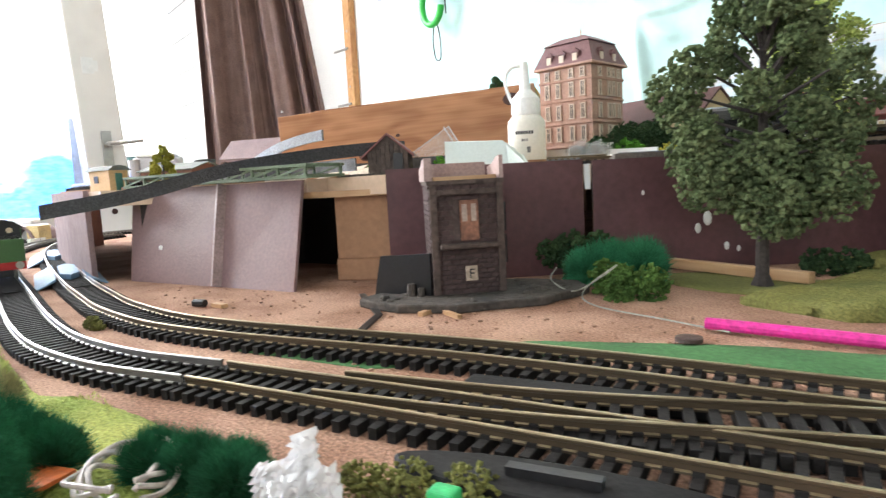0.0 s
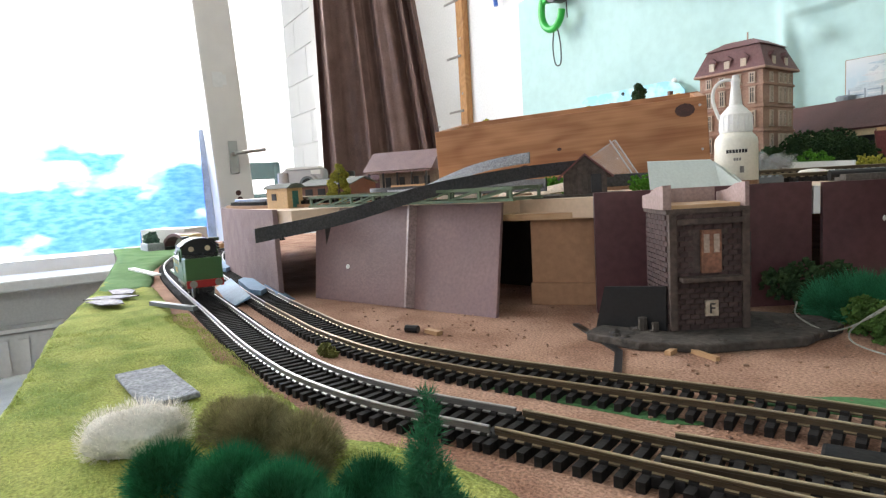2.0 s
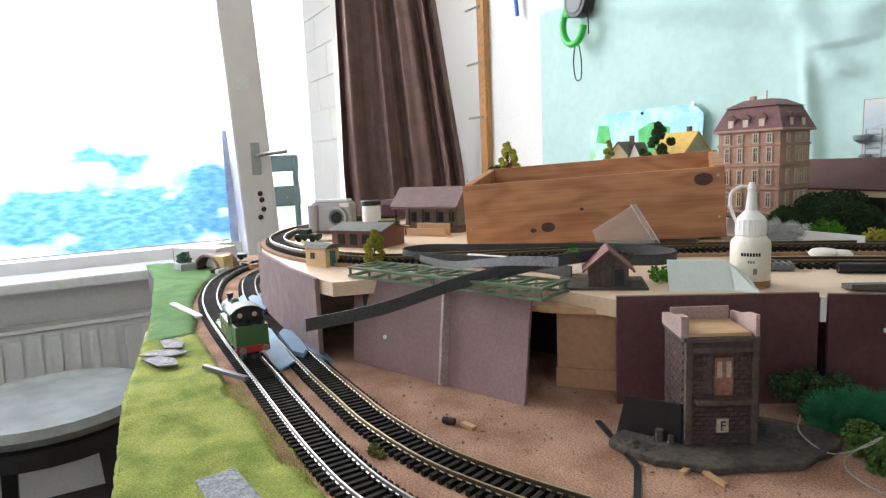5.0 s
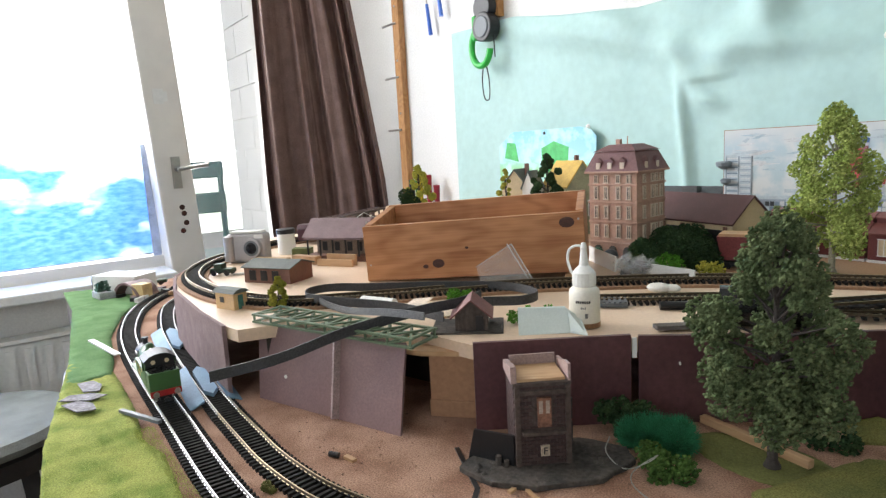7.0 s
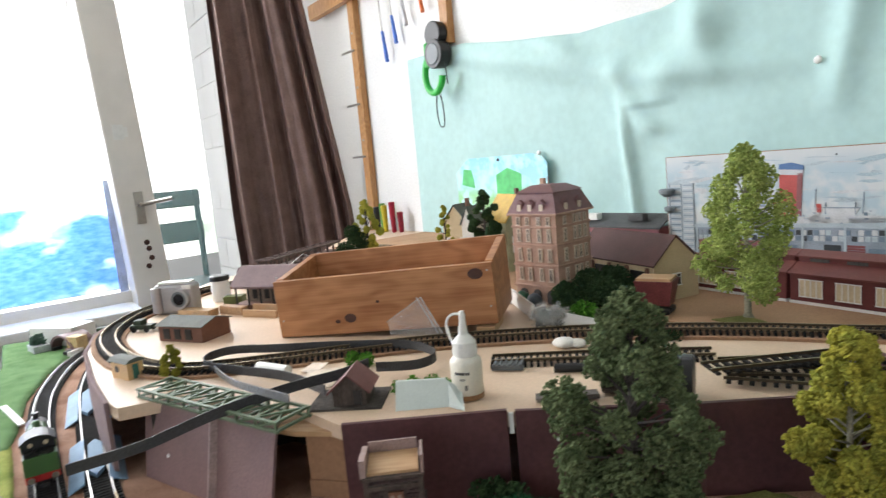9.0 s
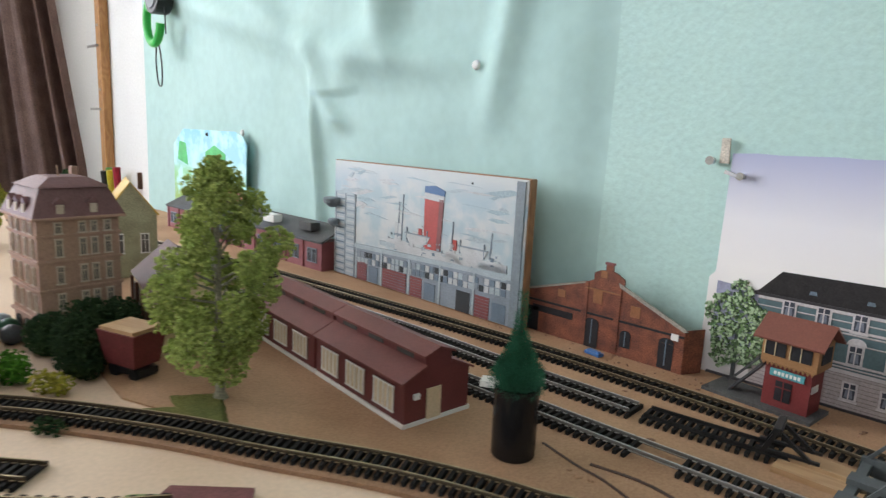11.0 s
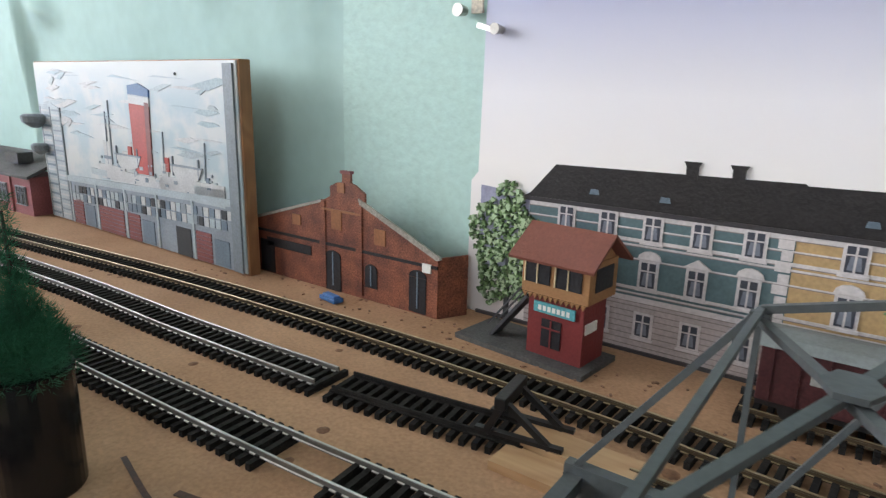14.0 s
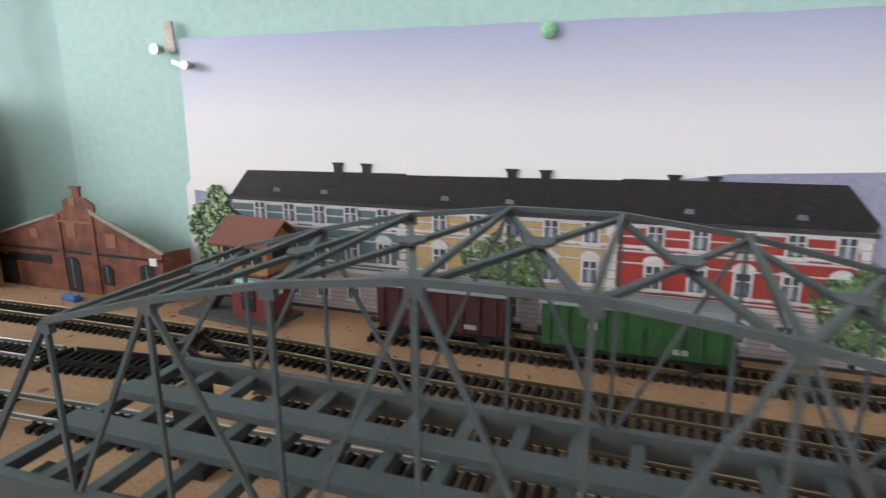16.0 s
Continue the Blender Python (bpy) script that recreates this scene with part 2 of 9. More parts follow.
def curve_line(points, step):
    """Even points along a smooth line through the given ones."""
    P = [Vector((*p, 0)) if len(p) == 2 else Vector(p) for p in points]
    P = [2 * P[0] - P[1]] + P + [2 * P[-1] - P[-2]]
    fine = []
    for i in range(1, len(P) - 2):
        a, b, c, d = P[i - 1:i + 3]
        for k in range(24):
            t = k / 24
            fine.append(0.5 * (2 * b + (c - a) * t + (2 * a - 5 * b + 4 * c - d) * t * t + (3 * b - a - 3 * c + d) * t ** 3))
    fine.append(P[-2])
    out, rest = [fine[0]], step
    for a, b in zip(fine, fine[1:]):
        d = (b - a).length
        while d >= rest and d > 0:
            a = a + (b - a) * (rest / d)
            d -= rest
            out.append(a.copy())
            rest = step
        rest -= d
    return out

# ---- surfaces ----
CORK = mat("cork_board", (0.44, 0.27, 0.19), 0.95, 0.42, 26, 0.7, 850, tone=(0.27, 0.145, 0.095), spec=0.15)
FIBRE = mat("fibreboard", (0.42, 0.25, 0.145), 0.85, 0.14, 14, 0.25, 500, tone=(0.35, 0.20, 0.112))
CHIP = mat("melamine_board", (0.66, 0.50, 0.36), 0.45, 0.06, 9, 0.04, 300, tone=(0.60, 0.44, 0.31))
GRASS = mat("flock_grass", (0.40, 0.42, 0.12), 0.95, 0.35, 35, 0.9, 900, tone=(0.20, 0.27, 0.06), spec=0.1)
GRASS_B = mat("flock_grass_blue", (0.17, 0.30, 0.13), 0.95, 0.3, 35, 0.9, 900, tone=(0.12, 0.23, 0.09), spec=0.1)
MOSS = mat("flock_moss", (0.20, 0.19, 0.06), 0.95, 0.35, 40, 0.9, 900, tone=(0.14, 0.15, 0.05), spec=0.1)
MAROON = mat("maroon_board", (0.115, 0.048, 0.050), 0.42, 0.16, 18, 0.10, 220, tone=(0.080, 0.034, 0.038))
MAUVE = mat("mauve_card", (0.215, 0.132, 0.128), 0.42, 0.12, 22, 0.14, 500, tone=(0.185, 0.112, 0.110))
BLACK = mat("black_plastic", (0.015, 0.015, 0.016), 0.35, 0.2, 50, 0.05)
SLEEPER = mat("sleeper_plastic", (0.022, 0.020, 0.019), 0.8, 0.3, 90, 0.15, spec=0.15, random_tone=0.25)


def rail_metal(name, head, side):
    """Rail with a worn bright head and tarnished sides."""
    m = mat(name, head, 0.34, 0.12, 60, 0.03, metal=0.9)
    n, l = m.node_tree.nodes, m.node_tree.links
    b = n["Principled BSDF"]
    geo, sep, rng, mix = n.new("ShaderNodeNewGeometry"), n.new("ShaderNodeSeparateXYZ"), n.new("ShaderNodeMapRange"), n.new("ShaderNodeMix")
    l.new(geo.outputs["Normal"], sep.inputs[0]), l.new(sep.outputs["Z"], rng.inputs["Value"])
    rng.inputs["From Min"].default_value, rng.inputs["From Max"].default_value = 0.35, 0.75
    mix.data_type = "RGBA"
    mix.inputs["A"].default_value = (*side, 1)
    l.new(rng.outputs[0], mix.inputs["Factor"]), l.new(b.inputs["Base Color"].links[0].from_socket, mix.inputs["B"])
    l.new(mix.outputs["Result"], b.inputs["Base Color"])
    mt = n.new("ShaderNodeMapRange")
    mt.inputs["To Min"].default_value, mt.inputs["To Max"].default_value = 0.35, 0.9
    l.new(rng.outputs[0], mt.inputs["Value"]), l.new(mt.outputs[0], b.inputs["Metallic"])
    return m


BRASS = rail_metal("brass_rail", (0.46, 0.37, 0.23), (0.085, 0.062, 0.038))
SILVER = rail_metal("silver_rail", (0.56, 0.55, 0.52), (0.17, 0.16, 0.145))
WHITE = mat("white_paint", (0.74, 0.74, 0.71), 0.55, 0.05, 4, 0.05, 90)
WALLWHITE = mat("white_wall", (0.72, 0.71, 0.68), 0.75, 0.06, 3, 0.3, 180)
AQUA = mat("aqua_wall", (0.465, 0.650, 0.60), 0.7, 0.05, 5, 0.42, 170, tone=(0.43, 0.61, 0.565))
PAPER = mat("aqua_paper", (0.425, 0.60, 0.565), 0.75, 0.04, 2.5, 0.06, 60, tone=(0.39, 0.56, 0.525))
CURTAIN = mat("brown_curtain", (0.165, 0.100, 0.082), 0.72, 0.22, 26, 0.5, 300, tone=(0.120, 0.070, 0.058))
PINE = wood("pine_box", (0.47, 0.225, 0.100), (0.27, 0.105, 0.040), scale=6.0)
PINE_Z = wood("pine_batten", (0.50, 0.27, 0.11), (0.34, 0.16, 0.06), along="Z")
RAWWOOD = wood("raw_wood", (0.52, 0.34, 0.19), (0.38, 0.22, 0.11))
KNOT = mat("knot", (0.06, 0.02, 0.012), 0.5, 0.3, 120, 0.1)
CARDBOARD = mat("cardboard", (0.37, 0.205, 0.115), 0.8, 0.1, 14, 0.1, 260)
CREAM = mat("cream_plastic", (0.70, 0.58, 0.36), 0.5, 0.06, 30, 0.03)
PLASTER = mat("white_plastic", (0.76, 0.75, 0.71), 0.4, 0.05, 30, 0.03)
GREYPL = mat("grey_plastic", (0.125, 0.14, 0.15), 0.42, 0.1, 40, 0.04)
FLOORM = mat("dark_floor", (0.045, 0.035, 0.030), 0.6, 0.25, 5, 0.1, 60)
LOCO = mat("loco_green", (0.045, 0.115, 0.035), 0.38, 0.07, 40, 0.02, spec=0.5)
LOCOBLACK = mat("loco_black", (0.020, 0.021, 0.023), 0.45, 0.12, 40, 0.03)
RED = mat("red_paint", (0.42, 0.025, 0.025), 0.4, 0.1, 40, 0.02)
STEEL = mat("steel", (0.42, 0.40, 0.37), 0.3, 0.12, 80, 0.03, metal=0.9)
GOLD = mat("gold_paint", (0.62, 0.48, 0.22), 0.45, 0.05, 60, 0.0)
GLASS = clear("window_glass", (1, 1, 1), 0.02, 0.06)
BAG = clear("clear_bag", (0.85, 0.85, 0.82), 0.12, 0.13)

# ---- room ----
fixed("floor", Shape().span(-2.3, 2.6, -2.4, 1.7, FLOOR - 0.05, FLOOR), FLOORM, "dark worn room floor")
fixed("ceiling", Shape().span(-2.3, 2.6, -2.4, 1.7, 1.66, 1.72), WHITE, "plain white ceiling")
fixed("wall_north", Shape().span(-2.3, 2.6, WALL, WALL + 0.12, FLOOR, 1.66), WALLWHITE, "white plastered back wall behind the layout")
fixed("wall_east", Shape().span(2.3, 2.42, -2.28, WALL, FLOOR, 1.66), WALLWHITE, "plain white wall")
w = Shape().span(-2.3, 0.3, -2.28, -2.16, FLOOR, 1.66).span(2.1, 2.3, -2.28, -2.16, FLOOR, 1.66)
# opening added in the unseen wall to go with the rear fill lamp
fixed("wall_south", w.span(0.3, 2.1, -2.28, -2.16, FLOOR, 0.05).span(0.3, 2.1, -2.28, -2.16, 1.45, 1.66), WALLWHITE, "plain white wall, unseen, with an added opening")
# window wall: under the sill, over the head, far pier, brick reveal next to the curtain
w = Shape().span(WIN - 0.16, WIN, -1.4, 0.845, FLOOR, -0.125).span(WIN - 0.16, WIN, -1.4, 1.25, 1.42, 1.66)
w.span(WIN - 0.16, WIN, -2.16, -1.4, FLOOR, 1.66).span(WIN - 0.16, WIN, 0.845, 1.25, FLOOR, -0.30)
fixed("wall_west", w, WALLWHITE, "white wall under and round the large window")
BLOCK = mat("white_block", (0.74, 0.74, 0.72), 0.8, 0.06, 8, 0.5, 160)
fixed("wall_reveal", Shape().span(WIN - 0.165, WIN - 0.004, 1.25, WALL, FLOOR, 1.66), WALLWHITE, "white wall beside the glass door")
rev = fixed("garden_wall", Shape().span(-2.53, WIN - 0.17, 1.304, 1.42, FLOOR, 1.66), WALLWHITE, "white painted blockwork wall outside the glass door")
for i in range(19):
    z = -0.72 + 0.125 * i
    cuts = [-2.534, -2.40, -2.16, WIN - 0.172] if i % 2 else [-2.534, -2.28, WIN - 0.172]
    for a, c in zip(cuts, cuts[1:]):
        part("block", Shape().span(a + 0.002, c - 0.002, 1.298, 1.304, z, z + 0.120), BLOCK, rev)

win = tagged(new("window_1"), "large bright window with white frame and post", kind="structure")
FRAME = mat("window_frame", (0.72, 0.69, 0.64), 0.45, 0.08, 14, 0.06)
part("window_post", Shape().prism([(0.856, -0.30), (0.966, -0.30), (0.892, 1.42), (0.782, 1.42)], WIN - 0.15, WIN + 0.03, "x"), FRAME, win, "cream painted wooden post", bevel=0.006)
part("window_sill", Shape().span(WIN - 0.16, WIN + 0.12, -1.4, 0.846, -0.125, -0.095), WHITE, win, "white window sill", bevel=0.005)
part("window_frame", Shape().span(WIN - 0.12, WIN - 0.05, -1.36, 0.846, -0.095, -0.06).span(WIN - 0.12, WIN - 0.05, -1.4, -1.36, -0.095, 1.42)
     .span(WIN - 0.12, WIN - 0.05, -1.36, 0.846, 1.38, 1.42), FRAME, win)
pane = part("pane", Shape().span(WIN - 0.09, WIN - 0.085, -1.36, 0.846, -0.06, 1.38), GLASS, win)
pane.visible_shadow = False
pane = part("pane", Shape().span(WIN - 0.09, WIN - 0.085, 0.955, 1.25, -0.30, 1.42), GLASS, win)
pane.visible_shadow = False
latch = part("door_handle", Shape().box(WIN + 0.034, 0.895, 0.205, 0.008, 0.026, 0.10).rod((WIN + 0.035, 0.895, 0.215), (WIN + 0.075, 0.895, 0.215), 0.007)
             .rod((WIN + 0.07, 0.895, 0.215), (WIN + 0.07, 0.985, 0.225), 0.0065), STEEL, win, "white and steel handle plate", bevel=0.001)
part("latch_plate", Shape().box(WIN + 0.032, 0.868, 0.44, 0.004, 0.03, 0.045).box(WIN + 0.032, 0.888, 0.44, 0.004, 0.012, 0.03), WHITE, win)
for dz, dy in ((0.095, 0.0), (0.075, 0.004), (0.045, 0.008), (0.02, -0.004)):
    part("stain", Shape().lathe(0, 0, ((0.002, 0), (0.009, 0.001), (0.002, 0.002)), 7), KNOT, win).matrix_basis = pose(WIN + 0.031, 0.90 + dy, dz, 0, 90, 0)

# bubble film over the lower half of the pane
m = bpy.data.materials.new("bubble_film")
m.use_nodes = True
n, l = m.node_tree.nodes, m.node_tree.links
b = n["Principled BSDF"]
co = n.new("ShaderNodeTexCoord")


def film_noise(size, scale, detail):
    mp = n.new("ShaderNodeMapping")
    mp.inputs["Scale"].default_value = size
    k = n.new("ShaderNodeTexNoise")
    k.inputs["Scale"].default_value, k.inputs["Detail"].default_value = scale, detail
    l.new(co.outputs["Object"], mp.inputs["Vector"]), l.new(mp.outputs[0], k.inputs["Vector"])
    return k.outputs["Fac"]


def film_mix(fac, low, high, a, c):
    rg, mix = n.new("ShaderNodeMapRange"), n.new("ShaderNodeMix")
    rg.inputs["From Min"].default_value, rg.inputs["From Max"].default_value = low, high
    mix.data_type = "RGBA"
    l.new(fac, rg.inputs["Value"]), l.new(rg.outputs[0], mix.inputs["Factor"])
    for sock, v in (("A", a), ("B", c)):
        if isinstance(v, tuple):
            mix.inputs[sock].default_value = (*v, 1)
        else:
            l.new(v, mix.inputs[sock])
    return mix.outputs["Result"]


sep, add = n.new("ShaderNodeSeparateXYZ"), n.new("ShaderNodeMath")
add.operation = "MULTIPLY_ADD"
l.new(co.outputs["Object"], sep.inputs[0])
off, size = n.new("ShaderNodeMath"), n.new("ShaderNodeMath")
off.operation, size.operation = "ADD", "ABSOLUTE"
off.inputs[1].default_value = 0.035
l.new(sep.outputs["Z"], off.inputs[0]), l.new(off.outputs[0], size.inputs[0])
add.inputs[1].default_value = -4.6
l.new(size.outputs[0], add.inputs[0])
grow = n.new("ShaderNodeMath")
grow.operation = "MULTIPLY"
grow.inputs[1].default_value = 2.6
l.new(film_noise((1, 1.3, 3.0), 3.6, 3), grow.inputs[0]), l.new(grow.outputs[0], add.inputs[2])
veil = film_mix(film_noise((1, 1.4, 1.0), 9.0, 9), 0.50, 0.62, (0.74, 0.79, 0.85), (0.46, 0.58, 0.74))
blue = film_mix(film_noise((1, 1.0, 3.0), 30.0, 4), 0.35, 0.7, (0.17, 0.32, 0.62), (0.30, 0.45, 0.70))
film_tone = film_mix(add.outputs[0], 0.62, 0.98, veil, blue)
tr, mx = n.new("ShaderNodeBsdfTranslucent"), n.new("ShaderNodeMixShader")
mx.inputs[0].default_value = 0.93
l.new(film_tone, tr.inputs["Color"]), l.new(film_tone, b.inputs["Base Color"])
b.inputs["Roughness"].default_value = 0.3
dots, bp = n.new("ShaderNodeTexVoronoi"), n.new("ShaderNodeBump")
dots.inputs["Scale"].default_value = 110
bp.inputs["Strength"].default_value, bp.inputs["Distance"].default_value = 0.6, 0.004
l.new(co.outputs["Object"], dots.inputs["Vector"]), l.new(dots.outputs["Distance"], bp.inputs["Height"])
l.new(bp.outputs["Normal"], b.inputs["Normal"])
l.new(b.outputs[0], mx.inputs[1]), l.new(tr.outputs[0], mx.inputs[2])
l.new(mx.outputs[0], n["Material Output"].inputs["Surface"])
film = thing("window_film", "blue and white translucent bubble film over the lower window", "window film", WIN - 0.07, -0.25, 0.1)
part("sheet", Shape().span(-0.002, 0.0, -1.1, 1.075, -0.15, 0.195), m, film)
part("hem", Shape().box(0.004, 1.080, 0.02, 0.006, 0.026, 0.36), mat("blue_hem", (0.46, 0.53, 0.70), 0.6, 0.25, 30), film, "blue taped edge of the film")

# the outside, far behind the glass
m = bpy.data.materials.new("outdoors")
m.use_nodes = True
n, l = m.node_tree.nodes, m.node_tree.links
b = n["Principled BSDF"]
co, sep, nz, ramp = n.new("ShaderNodeTexCoord"), n.new("ShaderNodeSeparateXYZ"), n.new("ShaderNodeTexNoise"), n.new("ShaderNodeValToRGB")
l.new(co.outputs["Object"], sep.inputs[0]), l.new(co.outputs["Object"], nz.inputs["Vector"])
nz.inputs["Scale"].default_value, nz.inputs["Detail"].default_value = 1.3, 8
ad, mr = n.new("ShaderNodeMath"), n.new("ShaderNodeMapRange")
ad.operation = "MULTIPLY_ADD"
ad.inputs[1].default_value = 3.0
l.new(nz.outputs["Fac"], ad.inputs[0]), l.new(sep.outputs["Z"], ad.inputs[2])
mr.inputs["From Min"].default_value, mr.inputs["From Max"].default_value = -1.2, 2.8
l.new(ad.outputs[0], mr.inputs["Value"]), l.new(mr.outputs[0], ramp.inputs["Fac"])
e = ramp.color_ramp.elements
e[0].position, e[0].color = 0.30, (0.16, 0.22, 0.13, 1)
e[1].position, e[1].color = 0.62, (1.0, 1.0, 1.0, 1)
e.new(0.46).color = (0.42, 0.52, 0.42, 1)
l.new(ramp.outputs["Color"], b.inputs["Emission Color"])
b.inputs["Emission Strength"].default_value = 2.2
b.inputs["Base Color"].default_value = (0, 0, 0, 1)
fixed("backdrop", Shape().span(-9.1, -9.0, -16, 9, -4, 12), m, "bright overcast garden outside the window")
chair = thing("garden_chair", "green garden chair outside the glass door", "chair", -2.75, 1.16, -0.62)
GCH = mat("garden_green", (0.06, 0.16, 0.15), 0.5)
part("seat", Shape().box(0, 0, 0.42, 0.4, 0.4, 0.03), GCH, chair, bevel=0.01)
part("backrest", Shape().box(-0.19, 0, 0.66, 0.03, 0.4, 0.1).box(-0.19, 0, 0.82, 0.03, 0.4, 0.08), GCH, chair, bevel=0.01)
for sx in (-0.18, 0.18):
    for sy in (-0.18, 0.18):
        part("leg", Shape().rod((sx, sy, -0.12), (sx, sy, 0.42 if sx > 0 else 0.86), 0.014), GCH, chair)
fixed("ground", Shape().span(-9, -2.1, -16, 9, -0.80, -0.74), mat("paving", (0.3, 0.29, 0.27), 0.9), "paved ground outside the window")

# radiator under the sill
rad = thing("radiator", "white panel radiator under the window sill", "radiator", WIN + 0.05, -0.3, -0.70)
part("panel", Shape().span(-0.02, 0.02, -1.0, 1.0, 0.08, 0.46), WHITE, rad, bevel=0.006)
part("top_grille", Shape().span(-0.035, 0.035, -1.0, 1.0, 0.465, 0.475), WHITE, rad)
for i in range(44):
    part("rib", Shape().span(0.022, 0.028, -0.98 + 0.045 * i, -0.958 + 0.045 * i, 0.10, 0.445), WHITE, rad)
part("pipe", Shape().rod((0, 1.02, -0.04), (0, 1.02, 0.12), 0.011), WHITE, rad)

# dark stool with papers beside the radiator
stool = thing("stool", "dark stool with a worn pale seat beside the layout", "stool", -1.45, 0.30, FLOOR)
DKW = mat("dark_stain", (0.018, 0.016, 0.015), 0.5)
part("seat", Shape().lathe(0, 0, ((0.15, 0.40), (0.21, 0.405), (0.215, 0.42), (0.20, 0.435)), 28), mat("seat_top", (0.16, 0.17, 0.15), 0.6, 0.35, 14), stool, "worn grey-green seat", smooth=False)
part("rim", Shape().lathe(0, 0, ((0.19, 0.36), (0.216, 0.362), (0.216, 0.398), (0.19, 0.40)), 28), DKW, stool)
for a in range(4):
    c, s = math.cos(a * 1.571 + 0.6), math.sin(a * 1.571 + 0.6)
    part("leg", Shape().beam((0.22 * c, 0.22 * s, 0), (0.17 * c, 0.17 * s, 0.38), 0.032, 0.032), DKW, stool)

# curtain hanging across the corner
cur = Shape()
N, M = 280, 30
vs, fs = [], []
for side in (0, 1):
    for j in range(M + 1):
        for i in range(N + 1):
            u, v = i / N, j / M
            pinch = 1 - 0.22 * max(0.0, min(1.3, (v - 0.36) / 0.28))
            w0 = 0.33 + (u - 0.33) * pinch
            x, y = -1.80 + 0.235 * w0, 1.165 + 0.30 * w0
            ph = u * 34 + 2.4 * math.sin(u * 5.1 + 1.0) + 1.2 * math.sin(u * 12.7 + 0.6) + 0.5 * math.sin(v * 2.6 + u * 5)
            wave0 = math.sin(ph)
            fold = 0.023 * math.copysign(abs(wave0) ** 0.75, wave0) + 0.007 * math.sin(ph * 2.3 + v * 3) + 0.006 * noise.noise((u * 9, v * 4, 1.5)) + 0.002 * noise.noise((u * 40, v * 26, 3))
            fold *= 0.75 + 0.4 * (1 - v)
            fold += 0.0025 * side
            flare = 1 + 0.05 * (1 - v)
            lean_u = (v - 0.32) * 0.10
            vs.append((-1.68 + (x + 1.68) * flare + fold * 0.79 - 0.55 * lean_u, 1.315 + (y - 1.315) * flare - fold * 0.61 - 0.75 * lean_u, FLOOR + 0.03 + v * 2.33))
K = (N + 1) * (M + 1)
for j in range(M):
    for i in range(N):
        a = j * (N + 1) + i
        fs.append((a, a + 1, a + N + 2, a + N + 1))
        fs.append((K + a, K + a + N + 1, K + a + N + 2, K + a + 1))
for j in range(M):
    a = j * (N + 1)
    fs.append((a, a + N + 1, K + a + N + 1, K + a))
    a += N
    fs.append((a, K + a, K + a + N + 1, a + N + 1))
curtain = thing("curtain", "dark brown heavy curtain hanging in folds beside the window", "curtain")
part("cloth", cur.add(vs, fs), CURTAIN, curtain, smooth=True)
part("rail", Shape().rod((-1.93, 1.02, 1.60), (-1.50, 1.48, 1.60), 0.012), PINE_Z, curtain, "wooden curtain rail")

# pine battens on the wall
bat = fixed("trim_batten", Shape().span(-1.485, -1.450, WALL - 0.022, WALL, -0.3, 1.10), PINE_Z, "narrow upright pine batten on the wall", bevel=0.002)
part("rail_batten", Shape().beam((-1.70, WALL - 0.035, 0.78), (-0.95, WALL - 0.012, 0.80), 0.022, 0.045), PINE_Z, bat, "level pine batten with hooks")
part("upright_batten", Shape().span(-1.03, -1.0, WALL - 0.02, WALL, 0.55, 1.1), PINE_Z, bat)
for z in (0.30, 0.46, 0.62):
    part("bracket", Shape().box(-1.50, WALL - 0.026, z, 0.075, 0.004, 0.006), STEEL, bat)
    part("screw", Shape().lathe(0, 0, ((0.004, 0), (0.003, 0.002)), 8), STEEL, bat).matrix_basis = pose(-1.468, WALL - 0.022, z + 0.05, 90, 0, 0)

# ---- layout boards ----
low = [(-1.13, 0.50), (-0.95, 0.497), (-0.58, 0.455), (-0.38, 0.420), (-0.22, 0.405), (-0.02, 0.380), (0.35, 0.33), (1.0, 0.33), (1.0, WALL), (-1.13, WALL)]
board = fixed("ground_board", Shape().prism(low, -0.016, 0.0), CORK, "cork covered lower baseboard of the model railway")
part("edge_strip", Shape().sweep([(x, y, 0) for x, y in low[:8]], 0.008, 0.055, -0.055), mat("edge_wood", (0.10, 0.075, 0.06), 0.6), board, "dark wooden board edge")
crack = Shape()
for a, c in (((-0.10, 0.64), (-0.075, 0.612)), ((-0.155, 0.665), (-0.10, 0.64)), ((-0.075, 0.612), (-0.055, 0.582))):
    crack.beam((*a, 0.0006), (*c, 0.0006), 0.0035, 0.001)
part("board_joint", crack, BLACK, board, "dark crack between cork sheets")
up = [(-1.45, WALL - 0.002), (-1.45, 1.40), (-1.22, 1.20), (-1.06, 1.08), (-1.02, 0.86), (-0.90, 0.745), (-0.80, 0.655), (-0.72, 0.605), (-0.616, 0.580), (-0.472, 0.571), (-0.385, 0.571),
      (-0.366, 0.574), (-0.355, 0.612), (-0.30, 0.655), (-0.235, 0.676), (-0.232, 0.690), (-0.168, 0.699), (-0.094, 0.804), (0.0, 0.907), (0.049, 0.967), (0.11, 1.035), (0.33, 1.06), (1.0, 1.03), (1.0, WALL - 0.002)]
deckob = fixed("deck_board", Shape().prism(up, DECK - 0.012, DECK), CHIP, "pale upper deck board of the model railway")
fib = [(-1.2, 1.20), (-0.30, 1.085), (-0.13, 1.075), (0.0, 1.125), (0.10, 1.195), (0.25, 1.235), (0.6, 1.245), (1.0, 1.245), (1.0, WALL - 0.003), (-1.2, WALL - 0.003)]
part("fibre_sheet", Shape().prism(fib, DECK, DECK + 0.0015), FIBRE, deckob, "brown fibreboard under the back tracks")
